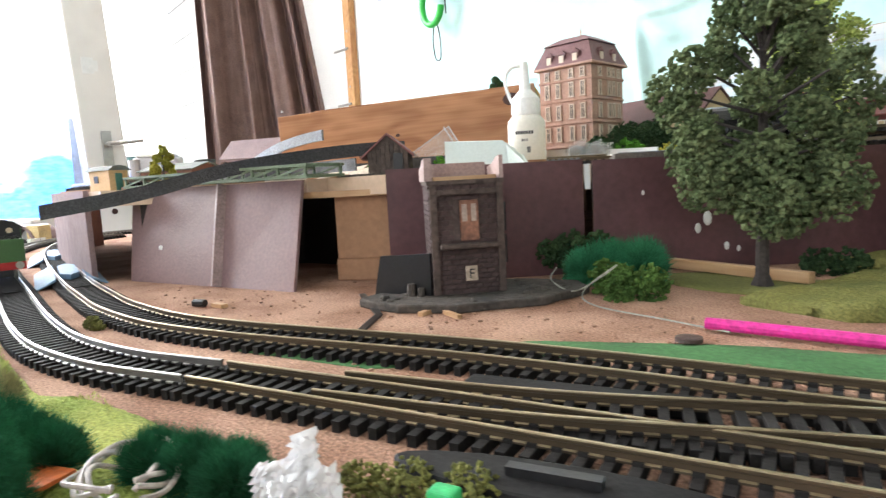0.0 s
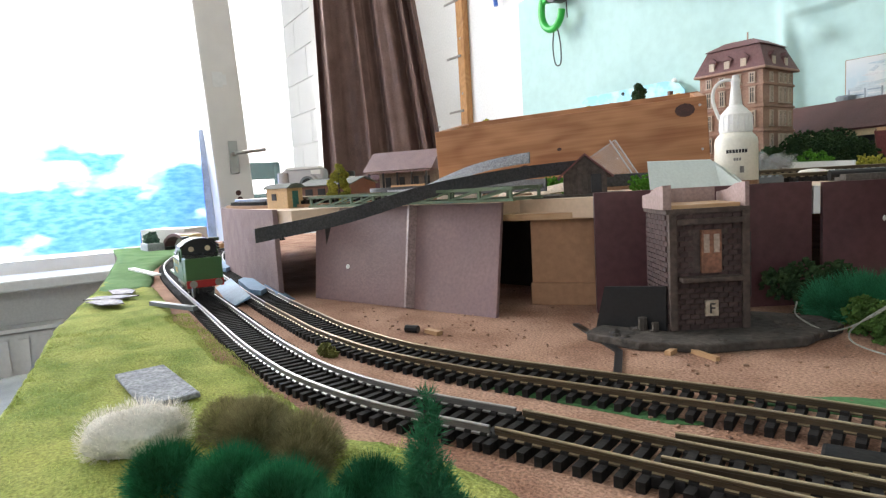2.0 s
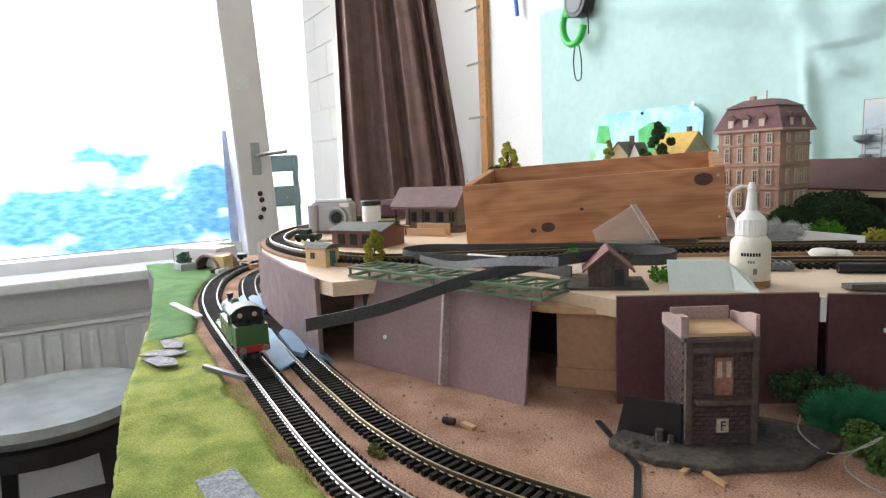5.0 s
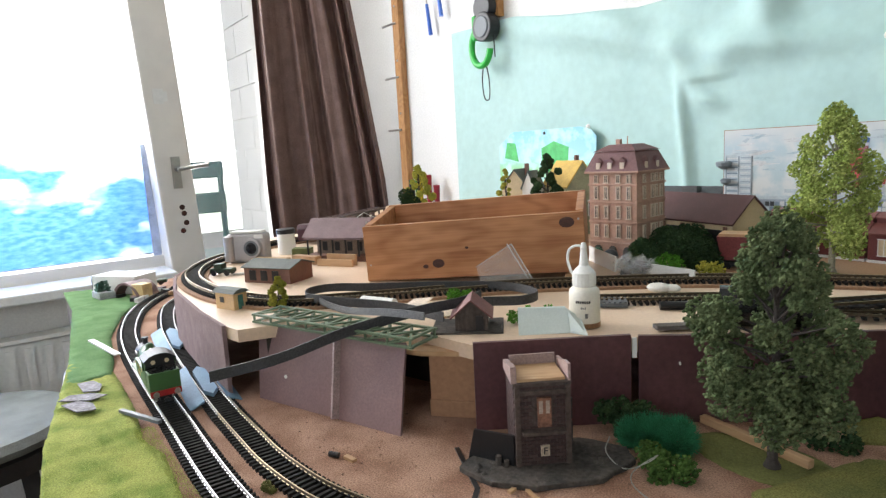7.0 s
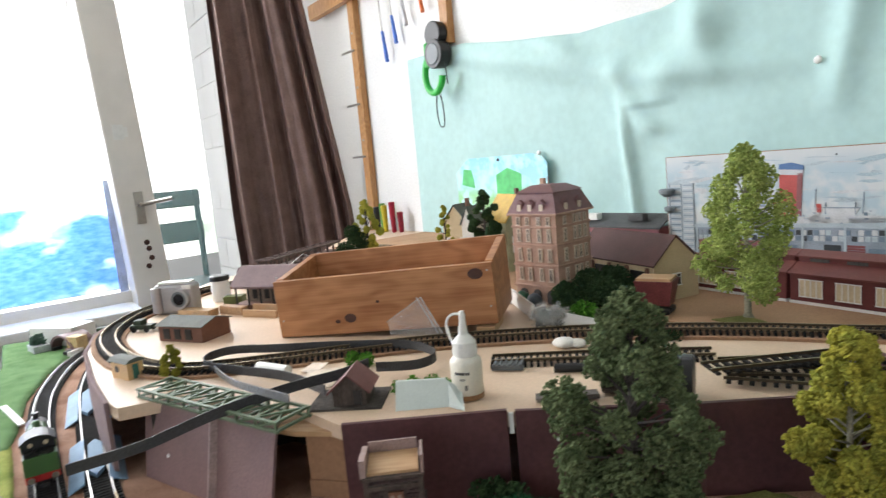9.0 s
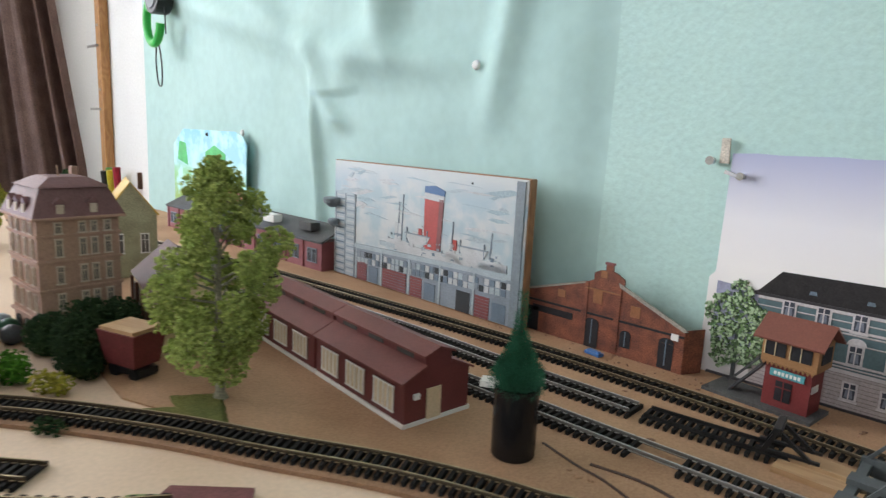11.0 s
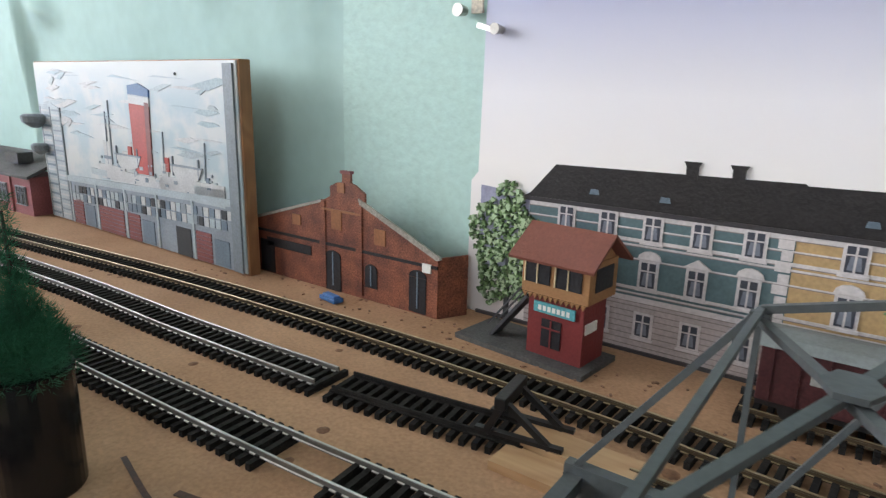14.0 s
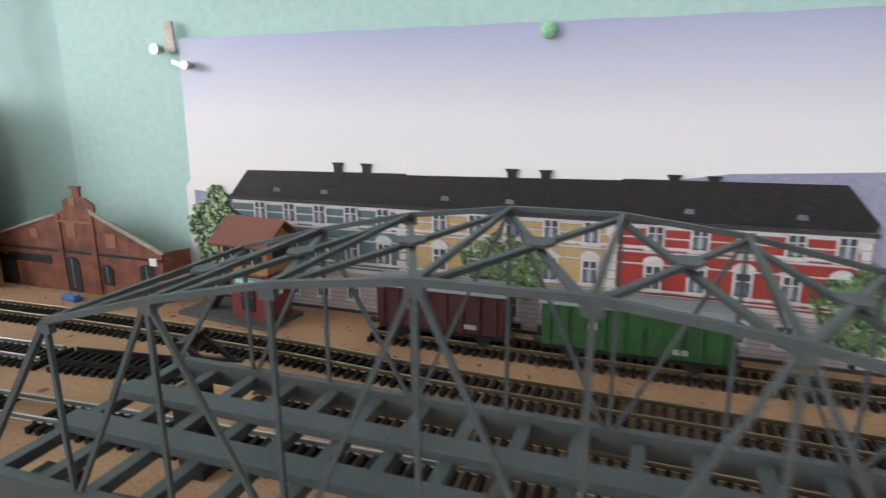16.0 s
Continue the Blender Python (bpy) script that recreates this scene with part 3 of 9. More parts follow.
for x in (-1.0, -0.5, 0.1, 0.8):
    part("support", Shape().span(x - 0.02, x + 0.02, 1.30, 1.34, 0.0, DECK - 0.012), RAWWOOD, deckob)
for x, y in ((-1.05, 0.62), (0.9, 0.45), (0.9, 1.4), (-1.05, 1.4)):
    part("table_leg", Shape().span(x - 0.03, x + 0.03, y - 0.03, y + 0.03, FLOOR, -0.016), RAWWOOD, board)

# fascia boards under the deck edge
def fascia(name, pts, z0, z1, material, label, thick=0.004):
    o = thing(name, label, "panel")
    for a, c in zip(pts, pts[1:]):
        part("board", Shape().beam((a[0], a[1], (z0 + z1) / 2), (c[0], c[1], (z0 + z1) / 2), thick, z1 - z0), material, o)
    return o

fascia("fascia_panel", [(-0.170, 0.697), (-0.0965, 0.798)], 0.0, DECK + 0.003, MAROON, "maroon painted board under the deck edge")
f2 = fascia("fascia_panel", [(-0.0925, 0.803), (0.0, 0.902), (0.050, 0.962), (0.112, 1.03), (0.34, 1.052)], 0.0, DECK + 0.002, MAROON, "maroon painted board with white paint spots")
for x, y, z, r in ((-0.047, 0.8495, 0.026, 0.002), (-0.043, 0.854, 0.032, 0.0028), (-0.035, 0.8625, 0.014, 0.0016), (-0.03, 0.868, 0.012, 0.0012), (-0.07, 0.825, 0.05, 0.001)):
    part("paint_spot", Shape().lathe(0, 0, ((r, 0), (r * 0.6, 0.0007)), 9), WHITE, f2).matrix_basis = pose(x + 0.002, y - 0.003, z, 90, 0, 47) @ Matrix.Diagonal((1, 1.7, 1, 1))
part("torn_edge", Shape().box(-0.0945, 0.8005, 0.062, 0.0035, 0.003, 0.016, 45), WHITE, f2, "white torn edge at the joint")
FABRIC = mat("mauve_fabric", (0.29, 0.205, 0.20), 0.9, 0.16, 60, 0.8, 900, tone=(0.24, 0.165, 0.165))
fascia("fascia_panel", [(-0.80, 0.652), (-0.72, 0.602), (-0.616, 0.577), (-0.472, 0.568), (-0.388, 0.568)], 0.0, DECK + 0.001, FABRIC, "mauve textured board under the white deck corner")
# near-black sheet set back in the opening, stands in for the shade there
fascia("opening_shade", [(-0.365, 0.60), (-0.33, 0.72), (-0.18, 0.76)], 0.0, DECK - 0.012, mat("under_deck_shade", (0.03, 0.025, 0.022), 0.8), "dark sheet standing in for the shade under the deck")

# card leaning against the opening, bent at its strip
lean = thing("leaning_card", "mauve corrugated card leaning on the deck edge", "panel")
pb, pt = [(-0.365, 0.588), (-0.268, 0.6215), (-0.202, 0.644)], [(-0.382, 0.600), (-0.2825, 0.637), (-0.2165, 0.663)]
s = Shape()
for k in range(2):
    a, c, d, e2 = (*pb[k], 0.0), (*pb[k + 1], 0.0), (*pt[k + 1], 0.0695), (*pt[k], 0.0695)
    off = Vector((-0.0008, 0.0024, 0))
    q = [Vector(v) for v in (a, c, d, e2)]
    s.add(q + [v + off for v in q], ((0, 1, 2, 3), (7, 6, 5, 4), (0, 4, 5, 1), (1, 5, 6, 2), (2, 6, 7, 3), (3, 7, 4, 0)))
part("sheet", s, MAUVE, lean)
part("strip", Shape().beam((-0.268, 0.6190, 0.001), (-0.2825, 0.6345, 0.0695), 0.0065, 0.003), mat("strip_pale", (0.36, 0.27, 0.26), 0.4), lean, "pale bent strip down the card")
part("hole", Shape().lathe(0, 0, ((0.0018, 0), (0.0016, 0.001)), 10), WHITE, lean).matrix_basis = pose(-0.332, 0.6035, 0.026, 80, 0, 20)

cbx = thing("cardboard_box", "brown cardboard block under the deck edge", "box", -0.205, 0.708, 0, 38)
part("body", Shape().box(0, 0, 0.036, 0.046, 0.02, 0.042), CARDBOARD, cbx, bevel=0.0006)
part("base_block", Shape().box(0, 0, 0.0075, 0.048, 0.022, 0.015), CARDBOARD, cbx, bevel=0.001)
lip = thing("torn_board_edge", "torn pale fibreboard edge on the cardboard block", "board", -0.205, 0.70, 0.0572, 36)
part("sheet", Shape().prism([(-0.04, -0.012), (-0.02, -0.016), (0.01, -0.013), (0.036, -0.016), (0.04, 0.012), (-0.04, 0.015)], 0.0, 0.004), RAWWOOD, lip)
blk = thing("black_card", "small black card leaning by the signal box", "card", -0.118, 0.668, 0, 20)
part("sheet", Shape().prism([(-0.019, 0), (0.019, 0), (0.019, 0.027), (-0.013, 0.025)], -0.001, 0.001, "y"), BLACK, blk)

# ---- tracks ----
sleeper_box = Shape().box(0, 0, 0.0016, 0.0026, 0.029, 0.0032).box(0, -0.0082, 0.0036, 0.0026, 0.003, 0.0012).box(0, 0.0082, 0.0036, 0.0026, 0.003, 0.0012)
SLEEPER_MESH = sleeper_box.mesh("sleeper")
SLEEPER_MESH.materials.append(SLEEPER)


def rail_bar(line, z):
    """One rail with foot, web and rounded head along a line."""
    half = ((0.0009, 0.0), (0.0009, 0.0005), (0.0003, 0.0008), (0.0003, 0.0021), (0.0006, 0.0024), (0.0006, 0.0031), (0.0004, 0.0034))
    prof = list(half) + [(-a, h) for a, h in reversed(half)]
    n, vs, fs = len(prof), [], []
    for i, p in enumerate(line):
        d = (line[min(i + 1, len(line) - 1)] - line[max(i - 1, 0)]).normalized()
        side = Vector((-d.y, d.x, 0)).normalized()
        vs += [p + side * a + Vector((0, 0, z + h)) for a, h in prof]
    for i in range(len(line) - 1):
        fs += [(i * n + k, i * n + (k + 1) % n, (i + 1) * n + (k + 1) % n, (i + 1) * n + k) for k in range(n)]
    e = (len(line) - 1) * n
    return Shape().add(vs, fs + [tuple(range(n - 1, -1, -1)), tuple(range(e, e + n))])


def track(label, pts, z, rail, single=False, bed=True, pitch=0.0060, gaps=()):
    """A length of track: two rails on plastic sleepers."""
    t = thing("railway_track", label, "track")
    line = curve_line(pts, 0.004)
    for s in (-1, 1):
        off = []
        for i, p in enumerate(line):
            d = (line[min(i + 1, len(line) - 1)] - line[max(i - 1, 0)]).normalized()
            off.append(p + Vector((-d.y, d.x, 0)) * s * 0.0087)
        sh = rail_bar(off, z + 0.0034)
        part("rail", sh, rail, t)
    spots = curve_line(pts, pitch)
    rest = Shape()
    for i, p in enumerate(spots):
        if any(a <= p.x <= c for a, c in gaps):
            continue
        q = spots[min(i + 1, len(spots) - 1)] - spots[max(i - 1, 0)]
        rz = math.degrees(math.atan2(q.y, q.x))
        if single:
            ob = part("sleeper", SLEEPER_MESH, SLEEPER, t)
            ob.matrix_basis = pose(p.x, p.y, z, 0, 0, rz)
        else:
            rest.box(p.x, p.y, z + 0.0016, 0.0026, 0.029, 0.0032, rz).box(p.x, p.y, z + 0.0038, 0.0026, 0.0195, 0.0008, rz)
    if rest.v:
        tagged(part("sleeper_strip", rest, SLEEPER, t), kind="stuff")
    return t


OUT_A = [(-0.36, 0.5115), (-0.26, 0.508), (-0.20, 0.5075), (-0.15, 0.5105), (-0.10, 0.522), (-0.055, 0.541)]
OUT_C = [(-0.055, 0.541), (-0.01, 0.5585), (0.04, 0.578), (0.12, 0.608), (0.24, 0.652)]
OUT_B = [(-1.02, 0.76), (-1.0, 0.68), (-0.950, 0.625), (-0.858, 0.572), (-0.741, 0.538), (-0.635, 0.523), (-0.51, 0.516), (-0.40, 0.5125), (-0.36, 0.5115)]
IN_A = [(-0.34, 0.5505), (-0.28, 0.549), (-0.228, 0.5485), (-0.166, 0.555), (-0.118, 0.569), (-0.079, 0.585), (-0.041, 0.602), (-0.005, 0.6175), (0.05, 0.637), (0.11, 0.656), (0.24, 0.70)]
IN_B = [(-0.93, 0.70), (-0.90, 0.655), (-0.833, 0.613), (-0.71, 0.583), (-0.586, 0.568), (-0.444, 0.5565), (-0.34, 0.5505)]
track("silver railed outer track curving past the grass edge", OUT_A, 0.0, SILVER, True)
track("brass railed outer track beside the board edge", OUT_C, 0.0, BRASS, True)
track("silver railed outer track curving towards the window", OUT_B, 0.0, SILVER)
track("brass railed inner track on the cork board", IN_A, 0.0, BRASS, True)
track("silver railed inner track running under the deck", IN_B, 0.0, SILVER)
track("brass railed crossover between the two main tracks", [(-0.01, 0.5625), (0.05, 0.592), (0.11, 0.630), (0.18, 0.672), (0.24, 0.695)], 0.0005, BRASS)
UP_A = [(-0.90, 0.93), (-0.885, 0.80), (-0.80, 0.692), (-0.743, 0.645), (-0.665, 0.612), (-0.577, 0.603), (-0.495, 0.612), (-0.42, 0.645), (-0.365, 0.725), (-0.297, 0.847), (-0.227, 0.935),
        (-0.15, 1.012), (-0.06, 1.078), (0.01, 1.118), (0.085, 1.162), (0.16, 1.193), (0.24, 1.208), (0.55, 1.17), (0.95, 1.15)]
track("brass railed loop round the upper deck on a cork bed", UP_A, DECK + 0.003, BRASS)
bedline = curve_line(UP_A, 0.01)
tagged(part("track_bed", Shape().sweep(bedline, 0.040, 0.003, DECK), mat("cork_bed", (0.33, 0.19, 0.11), 0.9, 0.2, 50, 0.4), None, "thin brown cork track bed"), category="track bed", kind="structure")
track("short loose length of track on the deck", [(-0.19, 0.866), (-0.145, 0.913), (-0.10, 0.957), (-0.048, 1.003)], DECK, BRASS)
FAR = [(-1.1, 1.24), (-0.80, 1.305), (-0.486, 1.359), (-0.325, 1.379), (-0.088, 1.402), (0.084, 1.411), (0.25, 1.411), (0.42, 1.402), (0.95, 1.392)]
track("dark railed back track along the wall", FAR, DECK + 0.0015, BRASS)
SIDE = [(-1.1, 1.20), (-0.70, 1.278), (-0.361, 1.330), (-0.136, 1.348), (0.022, 1.351), (0.138, 1.356)]
track("silver railed siding towards the buffer stop", SIDE, DECK + 0.0015, SILVER)
track("short black track with a buffer stop", [(0.146, 1.357), (0.195, 1.363), (0.243, 1.370)], DECK + 0.0015, SLEEPER)
track("silver railed siding ending in bare rails", [(-0.9, 1.17), (-0.4, 1.268), (-0.204, 1.284), (-0.081, 1.290), (0.055, 1.296), (0.165, 1.301), (0.30, 1.309), (0.55, 1.318), (0.95, 1.32)], DECK + 0.0015, SILVER, gaps=((0.168, 0.195),))
track("brass railed track beyond the wooden ramp", [(0.285, 1.362), (0.40, 1.362), (0.60, 1.358), (0.95, 1.35)], DECK + 0.0015, BRASS)
ramp_w = thing("wooden_ramp", "two raw wood strips at the end of a track", "wood strip", 0.262, 1.362, DECK + 0.0015)
part("strip", Shape().box(0, -0.009, 0.002, 0.05, 0.016, 0.004), RAWWOOD, ramp_w)
part("strip", Shape().box(0.002, 0.0085, 0.003, 0.055, 0.017, 0.006), RAWWOOD, ramp_w)

buf = thing("buffer_stop", "black plastic buffer stop at the end of the short track", "buffer stop", 0.230, 1.3685, DECK + 0.008, 8)
for s in (-0.0085, 0.0085):
    part("post", Shape().beam((-0.004, s, 0), (0.004, s, 0.017), 0.003, 0.003), BLACK, buf)
    part("brace", Shape().beam((0.024, s, 0), (0.004, s, 0.015), 0.0026, 0.0026), BLACK, buf)
part("buffer_beam", Shape().box(0.003, 0, 0.016, 0.005, 0.026, 0.0055), BLACK, buf, bevel=0.0005)
for s in (-0.0085, 0.0085):
    part("foot", Shape().box(0.010, s, 0.0008, 0.038, 0.003, 0.0018), BLACK, buf)

# rerailing ramps of pale blue plastic on the inner track
RAMP = mat("pale_blue_plastic", (0.20, 0.33, 0.47), 0.6, 0.15, 40, 0.06, spec=0.25)
for x, y, rz, L in ((-0.435, 0.5565, -6, 0.12), (-0.628, 0.5725, -7, 0.13)):
    r = thing("rerailing_ramp", "pale blue plastic rerailing ramp lying on the track", "track ramp", x, y, 0.0, rz, "rerailing ramps")
    for s in (-1, 1):
        part("wing", Shape().add([(-L / 2, s * 0.010, 0.0075), (L / 2, s * 0.010, 0.0075), (L / 2, s * 0.024, 0.0), (-L / 2, s * 0.024, 0.0),
                                  (-L / 2, s * 0.010, 0.0055), (L / 2, s * 0.010, 0.0055), (L / 2, s * 0.0225, 0.0), (-L / 2, s * 0.0225, 0.0)],
                                 ((0, 1, 2, 3), (7, 6, 5, 4), (0, 4, 5, 1), (1, 5, 6, 2), (2, 6, 7, 3), (3, 7, 4, 0))), RAMP, r)
    part("middle", Shape().prism([(-L * 0.28, -0.0065), (L * 0.28, -0.0065), (L * 0.4, 0), (L * 0.28, 0.0065), (-L * 0.28, 0.0065), (-L * 0.4, 0)], 0.0045, 0.0085), RAMP, r)

# ---- grass mat ----
def mat_sheet(name, outline, step, z, thick, material, label, rough=0.0022, seed=0.0, hole=None):
    """Uneven flocked sheet laid over the board, cut to an outline."""
    def inside(x, y, P=outline):
        c = False
        for (ax, ay), (bx, by) in zip(P, P[1:] + P[:1]):
            if (ay > y) != (by > y) and x < (bx - ax) * (y - ay) / (by - ay) + ax:
                c = not c
        return c
    xs, ys = [p[0] for p in outline], [p[1] for p in outline]
    nx, ny = int((max(xs) - min(xs)) / step) + 1, int((max(ys) - min(ys)) / step) + 1
    ids, sh = {}, Shape()
    vs, fs = [], []

    def vert(i, j):
        if (i, j) not in ids:
            x, y = min(xs) + i * step, min(ys) + j * step
            jx = step * 0.45 * noise.noise((x * 90 + seed, y * 90, 1))
            jy = step * 0.45 * noise.noise((x * 90, y * 90 + seed, 5))
            h = rough * (noise.noise((x * 22 + seed, y * 22, 0)) + 0.6 * noise.noise((x * 70, y * 70, seed))) + 0.0006 * noise.noise((x * 400, y * 400, seed))
            ids[i, j] = len(vs)
            vs.append((x + jx, y + jy, z + thick + max(h, -thick * 0.8)))
        return ids[i, j]
    edge = {}
    for i in range(nx):
        for j in range(ny):
            if inside(min(xs) + (i + 0.5) * step, min(ys) + (j + 0.5) * step):
                q = (vert(i, j), vert(i + 1, j), vert(i + 1, j + 1), vert(i, j + 1))
                fs.append(q)
                for a, c in zip(q, q[1:] + q[:1]):
                    edge[a, c] = 1
    low_id = {}
    rim = {w0 for a, c in edge if (c, a) not in edge for w0 in (a, c)}
    for w0 in rim:
        p, best = Vector(vs[w0][:2]), None
        for a, c in zip(outline, outline[1:] + outline[:1]):
            a, c = Vector(a), Vector(c)
            q = a + (c - a) * max(0, min(1, (p - a).dot(c - a) / max(1e-9, (c - a).length_squared)))
            if best is None or (q - p).length < (best - p).length:
                best = q
        if (best - p).length < step * 1.2:
            rag = step * 0.35 * noise.noise((p.x * 160, p.y * 160, seed))
            vs[w0] = (best.x + rag, best.y + rag * 0.6, z + (vs[w0][2] - z) * 0.6)
    for a, c in list(edge):
        if (c, a) not in edge:
            for w0 in (a, c):
                if w0 not in low_id:
                    low_id[w0] = len(vs)
                    vs.append((vs[w0][0], vs[w0][1], z))
            fs.append((c, a, low_id[a], low_id[c]))
    me = bpy.data.meshes.new(name)
    me.from_pydata(vs, [], fs)
    o = thing(name, label, "grass mat")
    part("sheet", me, material, o, smooth=True)
    return o


mat_sheet("grass_mat", [(-0.62, 0.453), (-0.38, 0.4125), (-0.22, 0.3985), (-0.02, 0.3735), (0.02, 0.371), (0.03, 0.46), (0.02, 0.515), (-0.03, 0.517), (-0.075, 0.504), (-0.085, 0.495), (-0.12, 0.493), (-0.20, 0.489),
                        (-0.215, 0.482), (-0.30, 0.488), (-0.34, 0.480), (-0.42, 0.488), (-0.50, 0.490), (-0.60, 0.490)], 0.0045, 0.0, 0.0035, GRASS, "yellow-green flock grass mat along the board edge")
mat_sheet("grass_mat", [(-1.135, 0.494), (-0.95, 0.490), (-0.60, 0.451), (-0.53, 0.442), (-0.54, 0.486), (-0.60, 0.498), (-0.72, 0.512), (-0.84, 0.545), (-0.93, 0.585), (-1.02, 0.62), (-1.10, 0.60)],
          0.006, 0.0, 0.0045, GRASS_B, "bluish green flock cloth draped over the board edge", seed=3.0)
mat_sheet("green_strip", [(-0.03, 0.622), (0.02, 0.645), (0.10, 0.680), (0.16, 0.70), (0.10, 0.715), (0.05, 0.692), (-0.005, 0.655), (-0.022, 0.637)], 0.005, 0.0, 0.0008,
          mat("green_paint", (0.06, 0.17, 0.055), 0.85, 0.25, 30, 0.4), "green painted patch on the cork", 0.0004)
mat_sheet("green_strip", [(-0.13, 0.556), (-0.09, 0.566), (-0.03, 0.588), (-0.02, 0.598), (-0.06, 0.586), (-0.12, 0.562)], 0.004, 0.0, 0.0006, MATS["green_paint"], "green paint on the cork between the tracks", 0.0004, 2.0)
mat_sheet("green_mat", [(0.0, 1.035), (0.03, 1.068), (0.094, 1.115), (0.16, 1.150), (0.24, 1.172), (0.42, 1.152), (0.40, 1.08), (0.20, 1.066), (0.11, 1.042), (0.06, 0.985)],
          0.006, DECK, 0.001, mat("green_flock", (0.19, 0.24, 0.085), 0.95, 0.2, 30, 0.7), "green flock sheet on the upper deck", 0.0006)
pad = thing("foam_pad", "grey speckled foam rectangle lying on the grass", "foam pad", -0.184, 0.4505, 0.0045, 6)
part("slab", Shape().box(0, 0, 0.0008, 0.058, 0.021, 0.0022), mat("speckled_foam", (0.30, 0.31, 0.33), 0.9, 0.4, 300, 0.5, 700, tone=(0.20, 0.21, 0.23)), pad, bevel=0.0006)

# ---- plants ----
def flakes(n, spots, size, seed, squash=1.0, needle=0.0):
    """Many small tilted leaf clumps round the given lumps (x, y, z, radius)."""
    rnd = random.Random(seed)
    total = sum(s[3] ** 2 for s in spots)
    vs, fs = [], []
    for x, y, z, r in spots:
        for _ in range(max(6, int(n * r * r / total))):
            d = Vector((rnd.gauss(0, 1), rnd.gauss(0, 1), rnd.gauss(0, 1))).normalized()
            c = Vector((x, y, z)) + d * r * (rnd.random() ** 0.35) * Vector((1, 1, squash)).length / 1.732
            k = len(vs)
            if needle:
                d2 = (d + Vector((rnd.gauss(0, 0.35), rnd.gauss(0, 0.35), 0.5 + rnd.gauss(0, 0.3)))).normalized()
                a = d2.orthogonal().normalized() * needle * 0.032
                tip = c + d2 * needle * rnd.uniform(0.6, 1.2)
                vs += [c - a, c + a, tip]
                fs.append((k, k + 1, k + 2))
                b2 = d2.cross(a)
                vs += [c - b2, c + b2, tip]
                fs.append((k + 3, k + 4, k + 5))
            else:
                s = size * rnd.uniform(0.55, 1.35)
                a = Vector((rnd.gauss(0, 1), rnd.gauss(0, 1), rnd.gauss(0, 1))).normalized()
                b2 = a.orthogonal().normalized()
                e2 = a.cross(b2)
                vs += [c + a * s, c - a * s * 0.8, c + b2 * s, c - b2 * s * 0.9, c + e2 * s * 0.7, c - e2 * s * 0.6]
                fs += [(k, k + 2, k + 4), (k + 2, k + 1, k + 4), (k + 1, k + 3, k + 4), (k + 3, k, k + 4), (k + 2, k, k + 5), (k + 1, k + 2, k + 5), (k + 3, k + 1, k + 5), (k, k + 3, k + 5)]
    sh = Shape()
    sh.v, sh.f = [tuple(v) for v in vs], fs
    return sh


def leafmat(name, base, tone):
    return mat(name, base, 0.9, 0.3, 90, 0.2, 700, tone=tone, spec=0.1, random_tone=0.45)


BARK = mat("twig_bark", (0.055, 0.045, 0.04), 0.8, 0.3, 90, 0.4)
PALEBARK = mat("pale_bark", (0.30, 0.28, 0.20), 0.8, 0.3, 90, 0.4)
DARKLEAF = leafmat("dark_sage_leaves", (0.058, 0.082, 0.036), (0.120, 0.148, 0.070))
LIMELEAF = leafmat("lime_leaves", (0.44, 0.51, 0.15), (0.29, 0.38, 0.09))
YELLOWLEAF = leafmat("yellow_leaves", (0.30, 0.27, 0.04), (0.22, 0.23, 0.04))
DEEPLEAF = leafmat("deep_green_leaves", (0.022, 0.045, 0.020), (0.035, 0.06, 0.022))
BRIGHT = leafmat("bright_green_leaves", (0.075, 0.21, 0.022), (0.045, 0.13, 0.015))
NEEDLE = leafmat("blue_green_needles", (0.055, 0.26, 0.125), (0.035, 0.150, 0.070))
OLIVE = leafmat("olive_fuzz", (0.34, 0.305, 0.175), (0.23, 0.205, 0.105))


def tree(label, x, y, z, height, radius, leaf, seed, n=2600, size=0.0022, bare=0.22, lumps=26, lean_x=0.0, taper=0.55, bark=None):
    rnd = random.Random(seed)
    t = thing("tree", label, "tree", x, y, z)
    trunk = Shape().rod((0, 0, 0), (lean_x * 0.5, 0, height * 0.55), height * 0.022, height * 0.013, 8).rod((lean_x * 0.5, 0, height * 0.55), (lean_x, 0, height * 0.93), height * 0.013, height * 0.004, 7)
    trunk.rod((0, 0, 0), (0, 0, height * 0.03), height * 0.035, height * 0.022, 8)
    spots = []
    for i in range(lumps):
        u = (i + 0.5) / lumps
        h = height * (bare + (1 - bare) * u)
        wide = radius * (math.sin(math.pi * min(1, (u * 0.85 + 0.16))) ** 0.6) * (1 - taper * max(0, u - 0.45))
        a = i * 2.4 + rnd.uniform(-0.5, 0.5)
        d = wide * rnd.uniform(0.35, 0.85)
        r = radius * rnd.uniform(0.18, 0.33) * (1 - 0.35 * u)
        px, py = lean_x * u + d * math.cos(a), d * math.sin(a)
        spots.append((px, py, h - r * 0.3, r))
        trunk.rod((lean_x * u * 0.7, 0, h * 0.82), (px * 0.85, py * 0.85, h - r * 0.4), height * 0.007, height * 0.003, 5)
    part("trunk", trunk, bark or BARK, t)
    part("crown", flakes(n, spots, size, seed), leaf, t)
    return t


